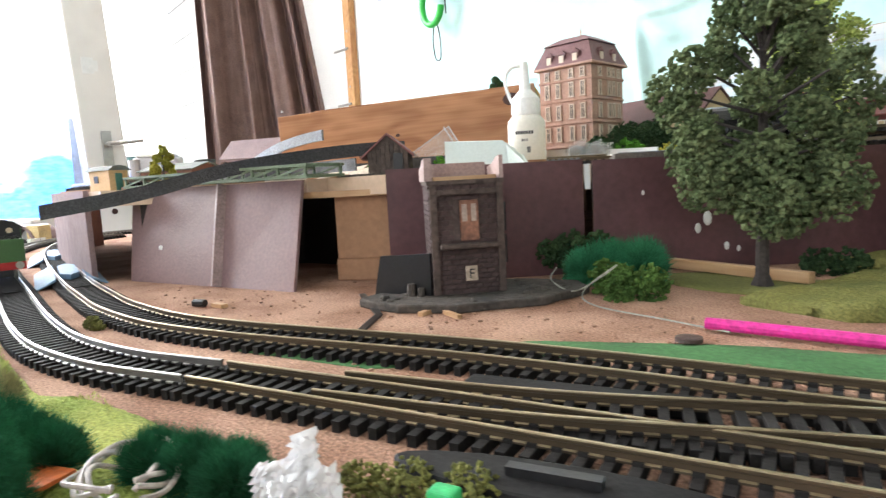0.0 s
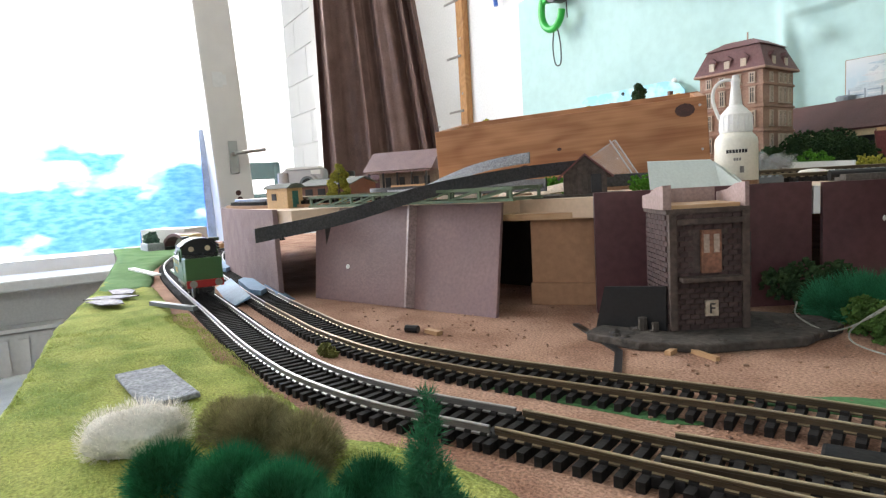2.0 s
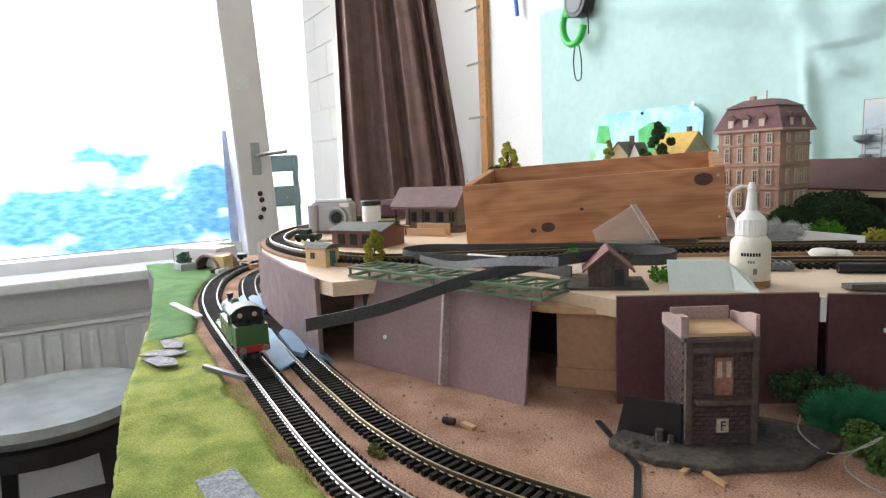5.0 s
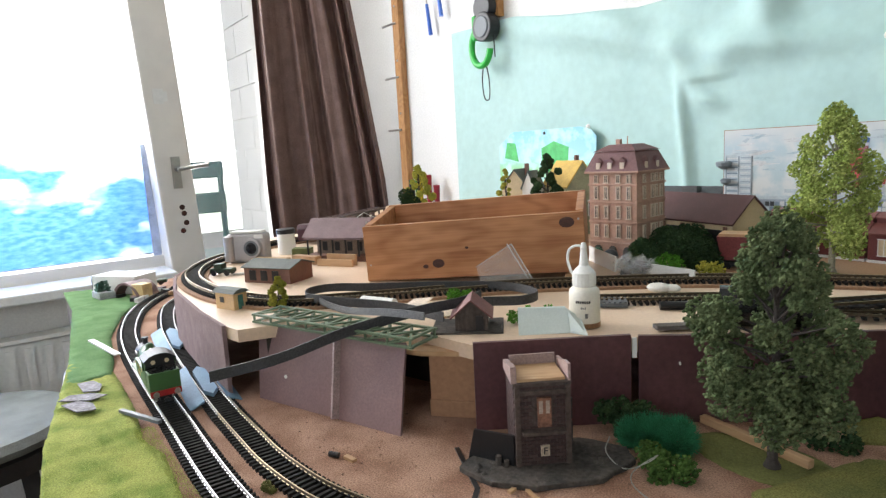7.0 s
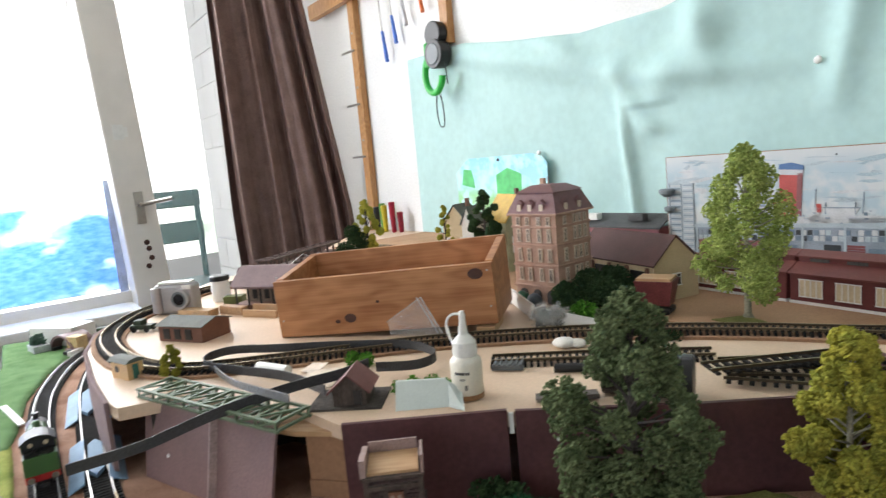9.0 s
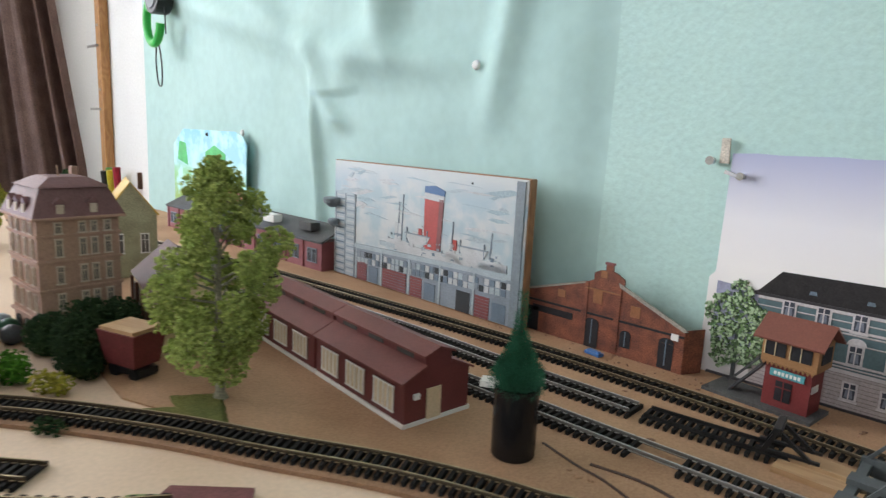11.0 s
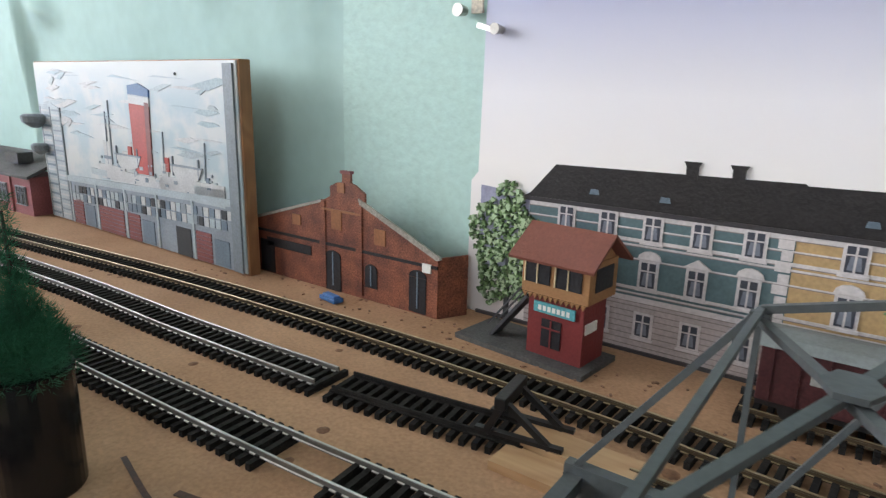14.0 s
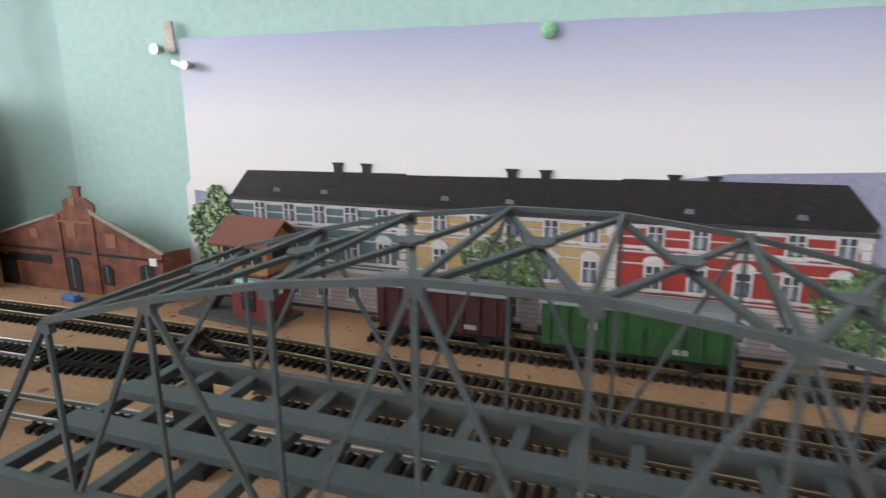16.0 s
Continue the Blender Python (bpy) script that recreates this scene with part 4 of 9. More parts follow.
def bush(label, x, y, z, spots, leaf, seed, n=500, size=0.0022, needle=0.0, category="bush", name="bush"):
    t = thing(name, label, category, x, y, z)
    part("foliage", flakes(n, spots, size, seed, needle=needle), leaf, t)
    low_z = min(s[2] for s in spots)
    part("stem", Shape().rod((spots[0][0], spots[0][1], 0.0), (spots[0][0], spots[0][1], max(0.003, low_z)), 0.0012, 0.0008, 6), BARK, t)
    return t


def conifer(label, x, y, z, height, radius, leaf, seed, n=900, bushy=True):
    rnd = random.Random(seed)
    t = thing("conifer", label, "tree", x, y, z)
    part("trunk", Shape().rod((0, 0, 0), (0, 0, height * 0.9), height * 0.02, height * 0.008, 7), BARK, t)
    spots = []
    for i in range(16):
        u = i / 15
        r = radius * max(0.16, (1 - 1.5 * u) if u < 0.35 else 0.40 * (1 - 0.75 * (u - 0.35) / 0.65)) if bushy else radius * (1 - 0.82 * u)
        for k in range(5 if u < 0.6 else 3):
            a = k * 1.26 + i * 0.9
            spots.append((r * 0.55 * math.cos(a), r * 0.55 * math.sin(a), height * (0.10 + 0.86 * u), r * 0.55))
    part("needles", flakes(n, spots, 0.001, seed, needle=radius * (0.18 if bushy else 0.30)), leaf, t)
    return t


tree("tall sage green model tree on a round flock base", 0.012, 0.806, 0.0015, 0.170, 0.056, DARKLEAF, 4, 12000, 0.0018, 0.24, 50)
tree("lime green model tree standing on the deck", -0.085, 1.130, DECK + 0.0015, 0.176, 0.060, LIMELEAF, 7, 10500, 0.0018, 0.20, 40, bark=PALEBARK)
tree("yellow model tree beside the maroon board", 0.090, 0.918, 0.0, 0.137, 0.038, YELLOWLEAF, 11, 9000, 0.0021, 0.30, 40, bark=PALEBARK)
tree("yellow-green model tree beside the maroon board", 0.135, 0.945, 0.0, 0.118, 0.040, YELLOWLEAF, 12, 9000, 0.0021, 0.28, 38, bark=PALEBARK)
tree("small yellow model tree on the deck edge", 0.185, 1.005, 0.0, 0.098, 0.022, YELLOWLEAF, 13, 3000, 0.0015, 0.35, 16, bark=PALEBARK)
tree("small yellow autumn bush on the deck corner", -0.408, 0.632, DECK, 0.036, 0.0155, YELLOWLEAF, 15, 2200, 0.0011, 0.22, 16)
tree("yellow-green weeping tree before the curtain", -0.86, 1.12, DECK, 0.130, 0.032, YELLOWLEAF, 16, 5200, 0.0022, 0.22, 30)
tree("dark green tree behind the toy houses", -0.525, 1.150, DECK + 0.03, 0.110, 0.030, DEEPLEAF, 17, 5200, 0.0021, 0.25, 24)
tree("yellow tree behind the wooden box", -0.60, 1.125, DECK + 0.02, 0.100, 0.017, YELLOWLEAF, 18, 2600, 0.0019, 0.25, 16)
bush("dark green mossy bush before the curtain", -0.84, 1.085, DECK, [(0, 0, 0.05, 0.022), (-0.02, -0.02, 0.035, 0.018), (0.0, -0.01, 0.07, 0.017), (-0.04, -0.03, 0.02, 0.015)], DEEPLEAF, 20, 3000, 0.0018)
for i, (x, y, r, h) in enumerate(((-0.255, 1.085, 0.026, 0.040), (-0.225, 1.075, 0.024, 0.034), (-0.20, 1.068, 0.020, 0.030), (-0.235, 1.105, 0.024, 0.045), (-0.275, 1.06, 0.018, 0.028))):
    bush("very dark green bush beside the hotel", x, y, DECK, [(0, 0, h * 0.55, r), (r * 0.6, 0, h * 0.4, r * 0.7), (-r * 0.5, r * 0.4, h * 0.7, r * 0.7)], DEEPLEAF, 30 + i, 2400, 0.0017)
bush("bright green round bush at the end of the white board", -0.213, 1.022, DECK, [(0, 0, 0.013, 0.014), (0.008, 0.004, 0.010, 0.010), (-0.014, 0.004, 0.008, 0.010)], BRIGHT, 40, 600, 0.0017)
bush("olive bush beside the red wagon", -0.175, 1.035, DECK, [(0, 0, 0.009, 0.010), (0.008, 0.01, 0.008, 0.009)], MATS["yellow_leaves"], 41, 260, 0.0018)
bush("bright green clump beside the wooden shed", -0.186, 0.772, DECK, [(0, 0, 0.007, 0.009), (0.012, 0.014, 0.007, 0.009), (0.02, 0.022, 0.006, 0.007), (-0.008, -0.008, 0.006, 0.007)], BRIGHT, 42, 620, 0.0014)
bush("bright green clump behind the wooden shed", -0.297, 0.776, DECK, [(0, 0, 0.007, 0.008), (0.012, 0.008, 0.006, 0.008)], BRIGHT, 43, 420, 0.0014)
bush("dark clumped bush against the maroon board", -0.087, 0.776, 0.0, [(0, 0, 0.018, 0.012), (0.014, 0.004, 0.019, 0.011), (-0.012, -0.006, 0.016, 0.010), (0.006, 0.0, 0.008, 0.013)], DEEPLEAF, 44, 700, 0.0021)
bush("blue-green fuzzy bush below the maroon board", -0.058, 0.773, 0.0, [(0, 0, 0.010, 0.012), (0.016, 0.006, 0.011, 0.012), (-0.012, -0.006, 0.008, 0.010)], NEEDLE, 45, 9000, 0.001, needle=0.008)
bush("light green low bush beside the signal box", -0.032, 0.745, 0.0, [(0, 0, 0.008, 0.010), (0.014, 0.004, 0.007, 0.010), (-0.012, 0.004, 0.008, 0.010), (0.004, -0.008, 0.005, 0.008)], leafmat("leaf_green", (0.07, 0.13, 0.03), (0.04, 0.08, 0.02)), 46, 900, 0.0018)
bush("dark green clump against the maroon board", 0.02, 0.86, 0.0, [(0, 0, 0.006, 0.010), (0.014, 0.006, 0.006, 0.010)], DEEPLEAF, 47, 420, 0.0018)
# foreground scenery at the board edge
conifer("small dark green conifer at the board edge", 0.007, 0.476, 0.0035, 0.044, 0.0085, NEEDLE, 50, 24000, False)
bush("olive fuzzy bush at the board edge", -0.094, 0.470, 0.003, [(0, 0, 0.004, 0.012), (0.018, 0.010, 0.003, 0.011), (-0.014, -0.006, 0.003, 0.010), (0.006, -0.002, 0.007, 0.010), (0.028, 0.004, 0.002, 0.009)], OLIVE, 51, 24000, 0.001, needle=0.0032)
bush("dark green needle bush at the board edge", -0.062, 0.455, 0.003, [(0, 0, 0.003, 0.010), (0.018, 0.008, 0.003, 0.010), (-0.018, -0.014, 0.003, 0.009), (0.032, 0.014, 0.001, 0.008)], NEEDLE, 52, 24000, 0.001, needle=0.0048)
bush("dark green fuzzy clump beside the track", 0.018, 0.513, 0.003, [(0, 0, 0.002, 0.007), (0.010, 0.005, 0.002, 0.007), (-0.010, -0.005, 0.002, 0.007)], NEEDLE, 53, 18000, 0.001, needle=0.0038)
bush("blue-green needle clump on the grass", -0.022, 0.486, 0.003, [(0, 0, 0.002, 0.008), (-0.012, -0.004, 0.004, 0.008), (0.009, 0.004, 0.002, 0.007)], NEEDLE, 54, 18000, 0.001, needle=0.0045)
bush("olive moss clump beside the track", 0.052, 0.545, 0.0, [(0, 0, 0.0, 0.008), (0.012, 0.008, 0.0, 0.008), (-0.008, -0.006, 0.001, 0.006)], leafmat("moss_clump", (0.17, 0.17, 0.05), (0.11, 0.12, 0.04)), 55, 1500, 0.0008)
bush("small olive tuft between the tracks", -0.195, 0.531, 0.0, [(0, 0, 0.003, 0.004), (0.005, 0.002, 0.002, 0.003)], MATS["moss_clump"], 56, 160, 0.0011)
cot = thing("cotton_tuft", "white cotton wool tuft lying on the grass", "cotton wool", -0.117, 0.437, 0.0035)


def blob(rx, ry, rz, seed, amount=0.25, cx=0.0, cy=0.0, cz=0.0):
    """A soft lump with an uneven skin."""
    bm = bmesh.new()
    bmesh.ops.create_icosphere(bm, subdivisions=4, radius=1.0)
    for v in bm.verts:
        p = v.co.normalized()
        k = 1 + amount * noise.noise(p * 2.2 + Vector((seed, 0, 0))) + amount * 0.35 * noise.noise(p * 7 + Vector((0, seed, 0))) + amount * 0.15 * noise.noise(p * 22)
        v.co = (cx + p.x * rx * k, cy + p.y * ry * k, cz + p.z * rz * k)
    me = bpy.data.meshes.new("lump")
    bm.to_mesh(me)
    bm.free()
    return me


part("fuzz", flakes(9000, [(0, -0.008, 0.006, 0.009), (0, 0.001, 0.007, 0.0095), (0.001, 0.010, 0.006, 0.008)], 0.001, 5, needle=0.0022), leafmat("cotton_fuzz", (0.80, 0.76, 0.70), (0.74, 0.70, 0.63)), cot)
part("wool", blob(0.010, 0.0155, 0.0078, 3.0, 0.16, 0, 0, 0.006), mat("cotton", (0.82, 0.78, 0.71), 0.95, 0.10, 60, 0.6, 900), cot, smooth=True)
rnd = random.Random(88)
vs, fs = [], []
for _ in range(60000):
    x = rnd.uniform(-0.36, 0.02)
    y = rnd.uniform(0.376 - 0.105 * x, 0.492 if x < -0.07 else 0.51)
    h = 0.0032 + 0.0022 * (noise.noise((x * 22, y * 22, 0)) + 0.6 * noise.noise((x * 70, y * 70, 0)))
    a, s0 = rnd.uniform(0, 6.283), rnd.uniform(0.0006, 0.0014)
    c0, c1 = math.cos(a), math.sin(a)
    k = len(vs)
    vs += [(x - 0.00016 * c1, y + 0.00016 * c0, h - 0.0004), (x + 0.00016 * c1, y - 0.00016 * c0, h - 0.0004), (x + s0 * 0.7 * c0, y + s0 * 0.7 * c1, h + s0 * rnd.uniform(0.4, 1.0))]
    fs.append((k, k + 1, k + 2))
fl = Shape()
fl.v, fl.f = vs, fs
tagged(part("flock_fibre", fl, leafmat("flock_fibre", (0.40, 0.42, 0.13), (0.27, 0.33, 0.08)), None), "loose flock fibres standing on the grass mat", "grass", kind="stuff")

# ---- wooden box and neighbours ----
wb = thing("wooden_box", "open pine box with knots standing on the upper deck", "box", -0.462, 0.768, DECK + 0.0005, 39.3)
wb.matrix_basis = pose(-0.462, 0.768, DECK + 0.0005, 0, -2.6, 39.3)
L, D, Hh, T = 0.264, 0.112, 0.081, 0.009
part("front_board", Shape().span(0, L, 0, T, 0, 0.068), PINE, wb, bevel=0.0008)
part("back_board", Shape().span(0, L, D - T, D, 0, 0.084), PINE, wb, bevel=0.0008)
part("side_board", Shape().prism([(T, 0), (D - T, 0), (D - T, 0.083), (T, 0.069)], 0, T, "x"), PINE, wb, bevel=0.0008)
part("side_board", Shape().prism([(T, 0), (D - T, 0), (D - T, 0.083), (T, 0.069)], L - T, L, "x"), PINE, wb, bevel=0.0008)
part("bottom_board", Shape().span(T, L - T, T, D - T, 0.001, 0.007), PINE, wb)
for x, z, r in ((0.092, 0.018, 0.0065), (0.076, 0.015, 0.003), (0.128, 0.035, 0.002), (0.245, 0.057, 0.0075)):
    part("knot", Shape().lathe(0, 0, ((r, 0), (r * 0.9, 0.0003)), 12), KNOT, wb).matrix_basis = pose(x, 0.0001, z, 90, 0, 0) @ Matrix.Diagonal((1.2, 0.85, 1, 1))
for x, z in ((0.006, 0.073), (0.006, 0.02), (0.258, 0.06), (0.258, 0.02)):
    part("nail", Shape().lathe(0, 0, ((0.0013, 0), (0.001, 0.0004)), 8), STEEL, wb).matrix_basis = pose(x, 0.0, z, 90, 0, 0)
shim = thing("wood_block", "small wood offcut under the raised end of the box", "wood block", -0.272, 0.93, DECK, 39)
part("block", Shape().box(0, 0.02, 0.005, 0.02, 0.06, 0.0095), RAWWOOD, shim)

def crumpled(corners, n, depth, seed):
    """A creased sheet of film between four corners."""
    a, b0, c, d = [Vector(p) for p in corners]
    up = (b0 - a).cross(d - a).normalized()
    vs, fs = [], []
    for layer in (0, 1):
        for j in range(n + 1):
            for i in range(n + 1):
                u, v = i / n, j / n
                p = a * (1 - u) * (1 - v) + b0 * u * (1 - v) + c * u * v + d * (1 - u) * v
                h = depth * (abs(noise.noise((u * 5, v * 5, seed))) + 0.5 * noise.noise((u * 13, v * 11, seed)) + 0.4)
                vs.append(p + up * (h + layer * 0.0004))
    k = (n + 1) ** 2
    for j in range(n):
        for i in range(n):
            q = j * (n + 1) + i
            fs += [(q, q + 1, q + n + 2, q + n + 1), (k + q, k + q + n + 1, k + q + n + 2, k + q + 1)]
    return Shape().add(vs, fs)


bagc = thing("plastic_bag", "clear creased zip bag leaning on the box front", "plastic bag", -0.325, 0.872, DECK + 0.003, 39)
bag_corners = [(-0.028, -0.006, 0.001), (0.034, -0.007, 0.0), (0.008, 0.002, 0.043), (-0.034, 0.0, 0.0165)]
part("sheet", crumpled(bag_corners, 26, 0.0022, 2.0), BAG, bagc)
RIMC = clear("bag_rim", (0.8, 0.78, 0.74), 0.2, 0.45)
for k in (0.0, 0.005):
    part("rim", Shape().beam((0.034 - k, -0.0095, 0.001), (0.008 - k, -0.0005, 0.043), 0.0014, 0.0008), RIMC, bagc)
part("rim", Shape().beam((-0.034, -0.0025, 0.0165), (0.008, -0.0005, 0.043), 0.0010, 0.0006), RIMC, bagc)
tub = thing("plastic_bag", "clear bag of black wheels beside the box", "plastic bag", -0.243, 0.985, DECK)
tagged(part("film", flakes(60, [(0, 0, 0.011, 0.012), (0.012, 0.012, 0.010, 0.012)], 0.009, 77), BAG, tub), kind="stuff")
tagged(part("contents", flakes(120, [(0, 0, 0.004, 0.008), (0.010, 0.010, 0.004, 0.008)], 0.0022, 78), BLACK, tub), kind="stuff")
wboard = thing("white_board", "long low white board before the hotel", "board")
part("sheet", Shape().beam((-0.268, 0.998, DECK + 0.0095), (-0.168, 1.003, DECK + 0.007), 0.002, 0.014).beam((-0.355, 1.040, DECK + 0.0125), (-0.268, 0.998, DECK + 0.0095), 0.002, 0.019), PLASTER, wboard)

# glue bottle with its bent cap strap
bot = thing("glue_bottle", "milky white plastic glue bottle with a nozzle cap", "bottle", -0.1445, 0.800, DECK, 35)
MILK = mat("milky_plastic", (0.72, 0.68, 0.58), 0.35, 0.05, 30, 0.02)
part("body", Shape().lathe(0, 0, ((0.0115, 0), (0.013, 0.001), (0.013, 0.029), (0.0125, 0.032), (0.009, 0.036)), 28), MILK, bot, smooth=True)
part("glue", Shape().lathe(0, 0, ((0.0132, 0.0008), (0.0132, 0.005)), 28), mat("brown_glue", (0.36, 0.19, 0.09), 0.4), bot, "brown glue in the bottom")
part("cap", Shape().lathe(0, 0, ((0.0095, 0.0355), (0.0098, 0.0365), (0.0095, 0.047), (0.007, 0.050), (0.004, 0.053), (0.0025, 0.066), (0.0028, 0.068), (0.0018, 0.072)), 24), PLASTER, bot, "white screw cap and nozzle")
for a in range(18):
    c, s0 = math.cos(a * 0.349), math.sin(a * 0.349)
    part("rib", Shape().rod((0.0097 * c, 0.0097 * s0, 0.037), (0.0094 * c, 0.0094 * s0, 0.0465), 0.0005, 0.0005, 5), PLASTER, bot)
strap = [(0.002, 0, 0.068), (-0.006, 0, 0.0695), (-0.012, 0, 0.066), (-0.0135, 0, 0.058), (-0.0115, 0, 0.050), (-0.0095, 0, 0.045)]
part("strap", tube(curve_line(strap, 0.001), 0.0011), PLASTER, bot, "looped cap strap")
for k in range(7):
    a = -1.57 - 0.42 + 0.14 * k
    part("print_bar", Shape().box(0.01305 * math.cos(a), 0.01305 * math.sin(a), 0.0235, 0.0003, 0.0014, 0.0022, math.degrees(a)), BLACK, bot)
for k in range(3):
    a = -1.57 - 0.1 + 0.12 * k
    part("print_bar", Shape().box(0.01305 * math.cos(a), 0.01305 * math.sin(a), 0.0185, 0.0003, 0.0011, 0.0018, math.degrees(a)), mat("grey_print", (0.2, 0.19, 0.18), 0.6), bot)
part("print_bar", Shape().box(0.0131 * math.cos(-1.35), 0.0131 * math.sin(-1.35), 0.012, 0.0003, 0.0024, 0.004, math.degrees(-1.35)), MATS["grey_print"], bot)

# ---- buildings ----
HOTELW = mat("hotel_wall", (0.40, 0.245, 0.18), 0.75, 0.15, 60, 0.3, 500)
HOTELR = mat("hotel_roof", (0.165, 0.078, 0.078), 0.6, 0.15, 60, 0.3, 400)
PANE = mat("dark_pane", (0.10, 0.095, 0.09), 0.15, 0.2, 60, 0.0)
hot = thing("hotel_model", "tall brown model hotel with a mansard roof", "model house", -0.323, 1.092, DECK, 6)
W, Dp, EV = 0.070, 0.070, 0.116
part("wall", Shape().box(0, 0, EV / 2, W, Dp, EV), HOTELW, hot)
for z, o in ((0.024, 0.0025), (0.051, 0.0015), (0.077, 0.0015), (0.100, 0.0015), (EV, 0.005)):
    part("cornice", Shape().box(0, 0, z, W + 2 * o, Dp + 2 * o, 0.0028), HOTELW, hot, bevel=0.0006)
ms = Shape()
a0, a1 = W / 2 + 0.005, W / 2 - 0.006
ms.add([(-a0, -a0, EV), (a0, -a0, EV), (a0, a0, EV), (-a0, a0, EV), (-a1, -a1, EV + 0.026), (a1, -a1, EV + 0.026), (a1, a1, EV + 0.026), (-a1, a1, EV + 0.026)],
       ((3, 2, 1, 0), (4, 5, 6, 7), (0, 1, 5, 4), (1, 2, 6, 5), (2, 3, 7, 6), (3, 0, 4, 7)))
part("roof", ms, HOTELR, hot)
a2 = W / 2 - 0.019
part("upper_roof", Shape().add([(-a1 - 0.002, -a1 - 0.002, EV + 0.0265), (a1 + 0.002, -a1 - 0.002, EV + 0.0265), (a1 + 0.002, a1 + 0.002, EV + 0.0265), (-a1 - 0.002, a1 + 0.002, EV + 0.0265),
                                (-a2, -a2, EV + 0.035), (a2, -a2, EV + 0.035), (a2, a2, EV + 0.035), (-a2, a2, EV + 0.035)],
                               ((3, 2, 1, 0), (4, 5, 6, 7), (0, 1, 5, 4), (1, 2, 6, 5), (2, 3, 7, 6), (3, 0, 4, 7))), HOTELR, hot)
part("finial", Shape().rod((0.004, -0.004, EV + 0.035), (0.004, -0.004, EV + 0.045), 0.0008), HOTELW, hot)
FRM = mat("window_trim", (0.55, 0.44, 0.34), 0.6, 0.1, 60)


def model_window(parent, x, y, z, w, h, rz, frame_mat, pane_mat, bars=True, proud=0.0012):
    wd = part("window", Shape().box(0, 0, 0, w, proud, h), pane_mat, parent)
    wd.matrix_basis = pose(x, y, z, 0, 0, rz)
    s = Shape().box(-w / 2, 0, 0, 0.0012, proud * 2, h + 0.001).box(w / 2, 0, 0, 0.0012, proud * 2, h + 0.001).box(0, 0, h / 2, w + 0.002, proud * 2.2, 0.0012).box(0, 0, -h / 2, w + 0.003, proud * 2.8, 0.0012)
    if bars:
        s.box(0, 0, 0, 0.0007, proud * 1.6, h).box(0, 0, h * 0.18, w, proud * 1.6, 0.0007)
    part("window_frame", s, frame_mat, wd)
    return wd


for face in range(2):
    for row, z in enumerate((0.039, 0.064, 0.089, 0.107)):
        for k in (-0.024, -0.009, 0.009, 0.024) if face == 0 else (-0.018, 0.002, 0.012, 0.024):
            h = 0.016 if row < 3 else 0.010
            if face == 0:
                model_window(hot, k, -Dp / 2 - 0.0004, z, 0.0052, h, 0, FRM, PANE)
            else:
                model_window(hot, W / 2 + 0.0004, k, z, 0.0052, h, 90, FRM, PANE)
    for k in (-0.022, 0.0, 0.022):
        arch = Shape().prism([(-0.006, 0), (0.006, 0), (0.006, 0.012), (0.0045, 0.0155), (0.002, 0.0175), (-0.002, 0.0175), (-0.0045, 0.0155), (-0.006, 0.012)], -0.001, 0.001, "y")
        part("arched_door", arch, PANE, hot).matrix_basis = pose(k, -Dp / 2 - 0.0006, 0.002, 0, 0, 0) if face == 0 else pose(W / 2 + 0.0006, k, 0.002, 0, 0, 90)
for k, f in ((-0.019, 0), (-0.002, 0), (0.016, 0), (-0.016, 1), (0.012, 1)):
    dm = part("dormer", Shape().box(0, 0.004, 0.005, 0.009, 0.010, 0.011).prism([(-0.006, 0.0105), (0.006, 0.0105), (0, 0.0155)], -0.002, 0.009, "y"), HOTELR, hot)
    dm.matrix_basis = pose(k, -W / 2 - 0.001, EV + 0.003, 0, 0, 0) if f == 0 else pose(W / 2 + 0.001, k, EV + 0.003, 0, 0, 90)
    part("dormer_window", Shape().box(0, -0.0015, 0.005, 0.006, 0.0015, 0.0085), FRM, dm)
part("chimney", Shape().box(-0.024, 0.02, EV + 0.03, 0.006, 0.006, 0.024), HOTELW, hot)
for x, y, c in ((-0.012, -0.048, (0.02, 0.11, 0.06)), (0.012, -0.050, (0.06, 0.07, 0.08)), (-0.032, -0.050, (0.35, 0.42, 0.5))):
    q = thing("plastic_ball", "small dark plastic ball before the hotel", "ball", -0.323 + x, 1.092 + y, DECK)
    part("shell", Shape().lathe(0, 0, ((0.003, 0), (0.008, 0.003), (0.010, 0.009), (0.008, 0.015), (0.003, 0.018)), 14), mat("ball_%d" % int(c[1] * 100), c, 0.4), q, smooth=True)

# signal box of weathered brick in the foreground
SBB = mat("weathered_brick", (0.075, 0.040, 0.036), 0.8, 0.3, 60, 0.5, 260, tone=(0.035, 0.025, 0.024), random_tone=0.5)
SBG = mat("weathered_stone", (0.092, 0.066, 0.055), 0.85, 0.3, 60, 0.5, 300)
sgb = thing("signal_box", "weathered dark brick signal box on an oval plinth", "signal box", -0.1025, 0.700, 0.0, 57)
PL = mat("plinth_dirt", (0.075, 0.062, 0.052), 0.9, 0.35, 50, 0.7, 300, tone=(0.045, 0.04, 0.035))
oval = [(0.060 * math.cos(a / 24 * 6.2832) * (1 + 0.05 * math.sin(a * 1.7)), 0.034 * math.sin(a / 24 * 6.2832) * (1 + 0.06 * math.sin(a * 2.3))) for a in range(24)]
part("plinth", Shape().prism([(x + 0.004, y - 0.010) for x, y in oval], 0.0, 0.0045), PL, sgb, "grimy oval plinth", bevel=0.001)
BW, BD, BH = 0.0375, 0.034, 0.060
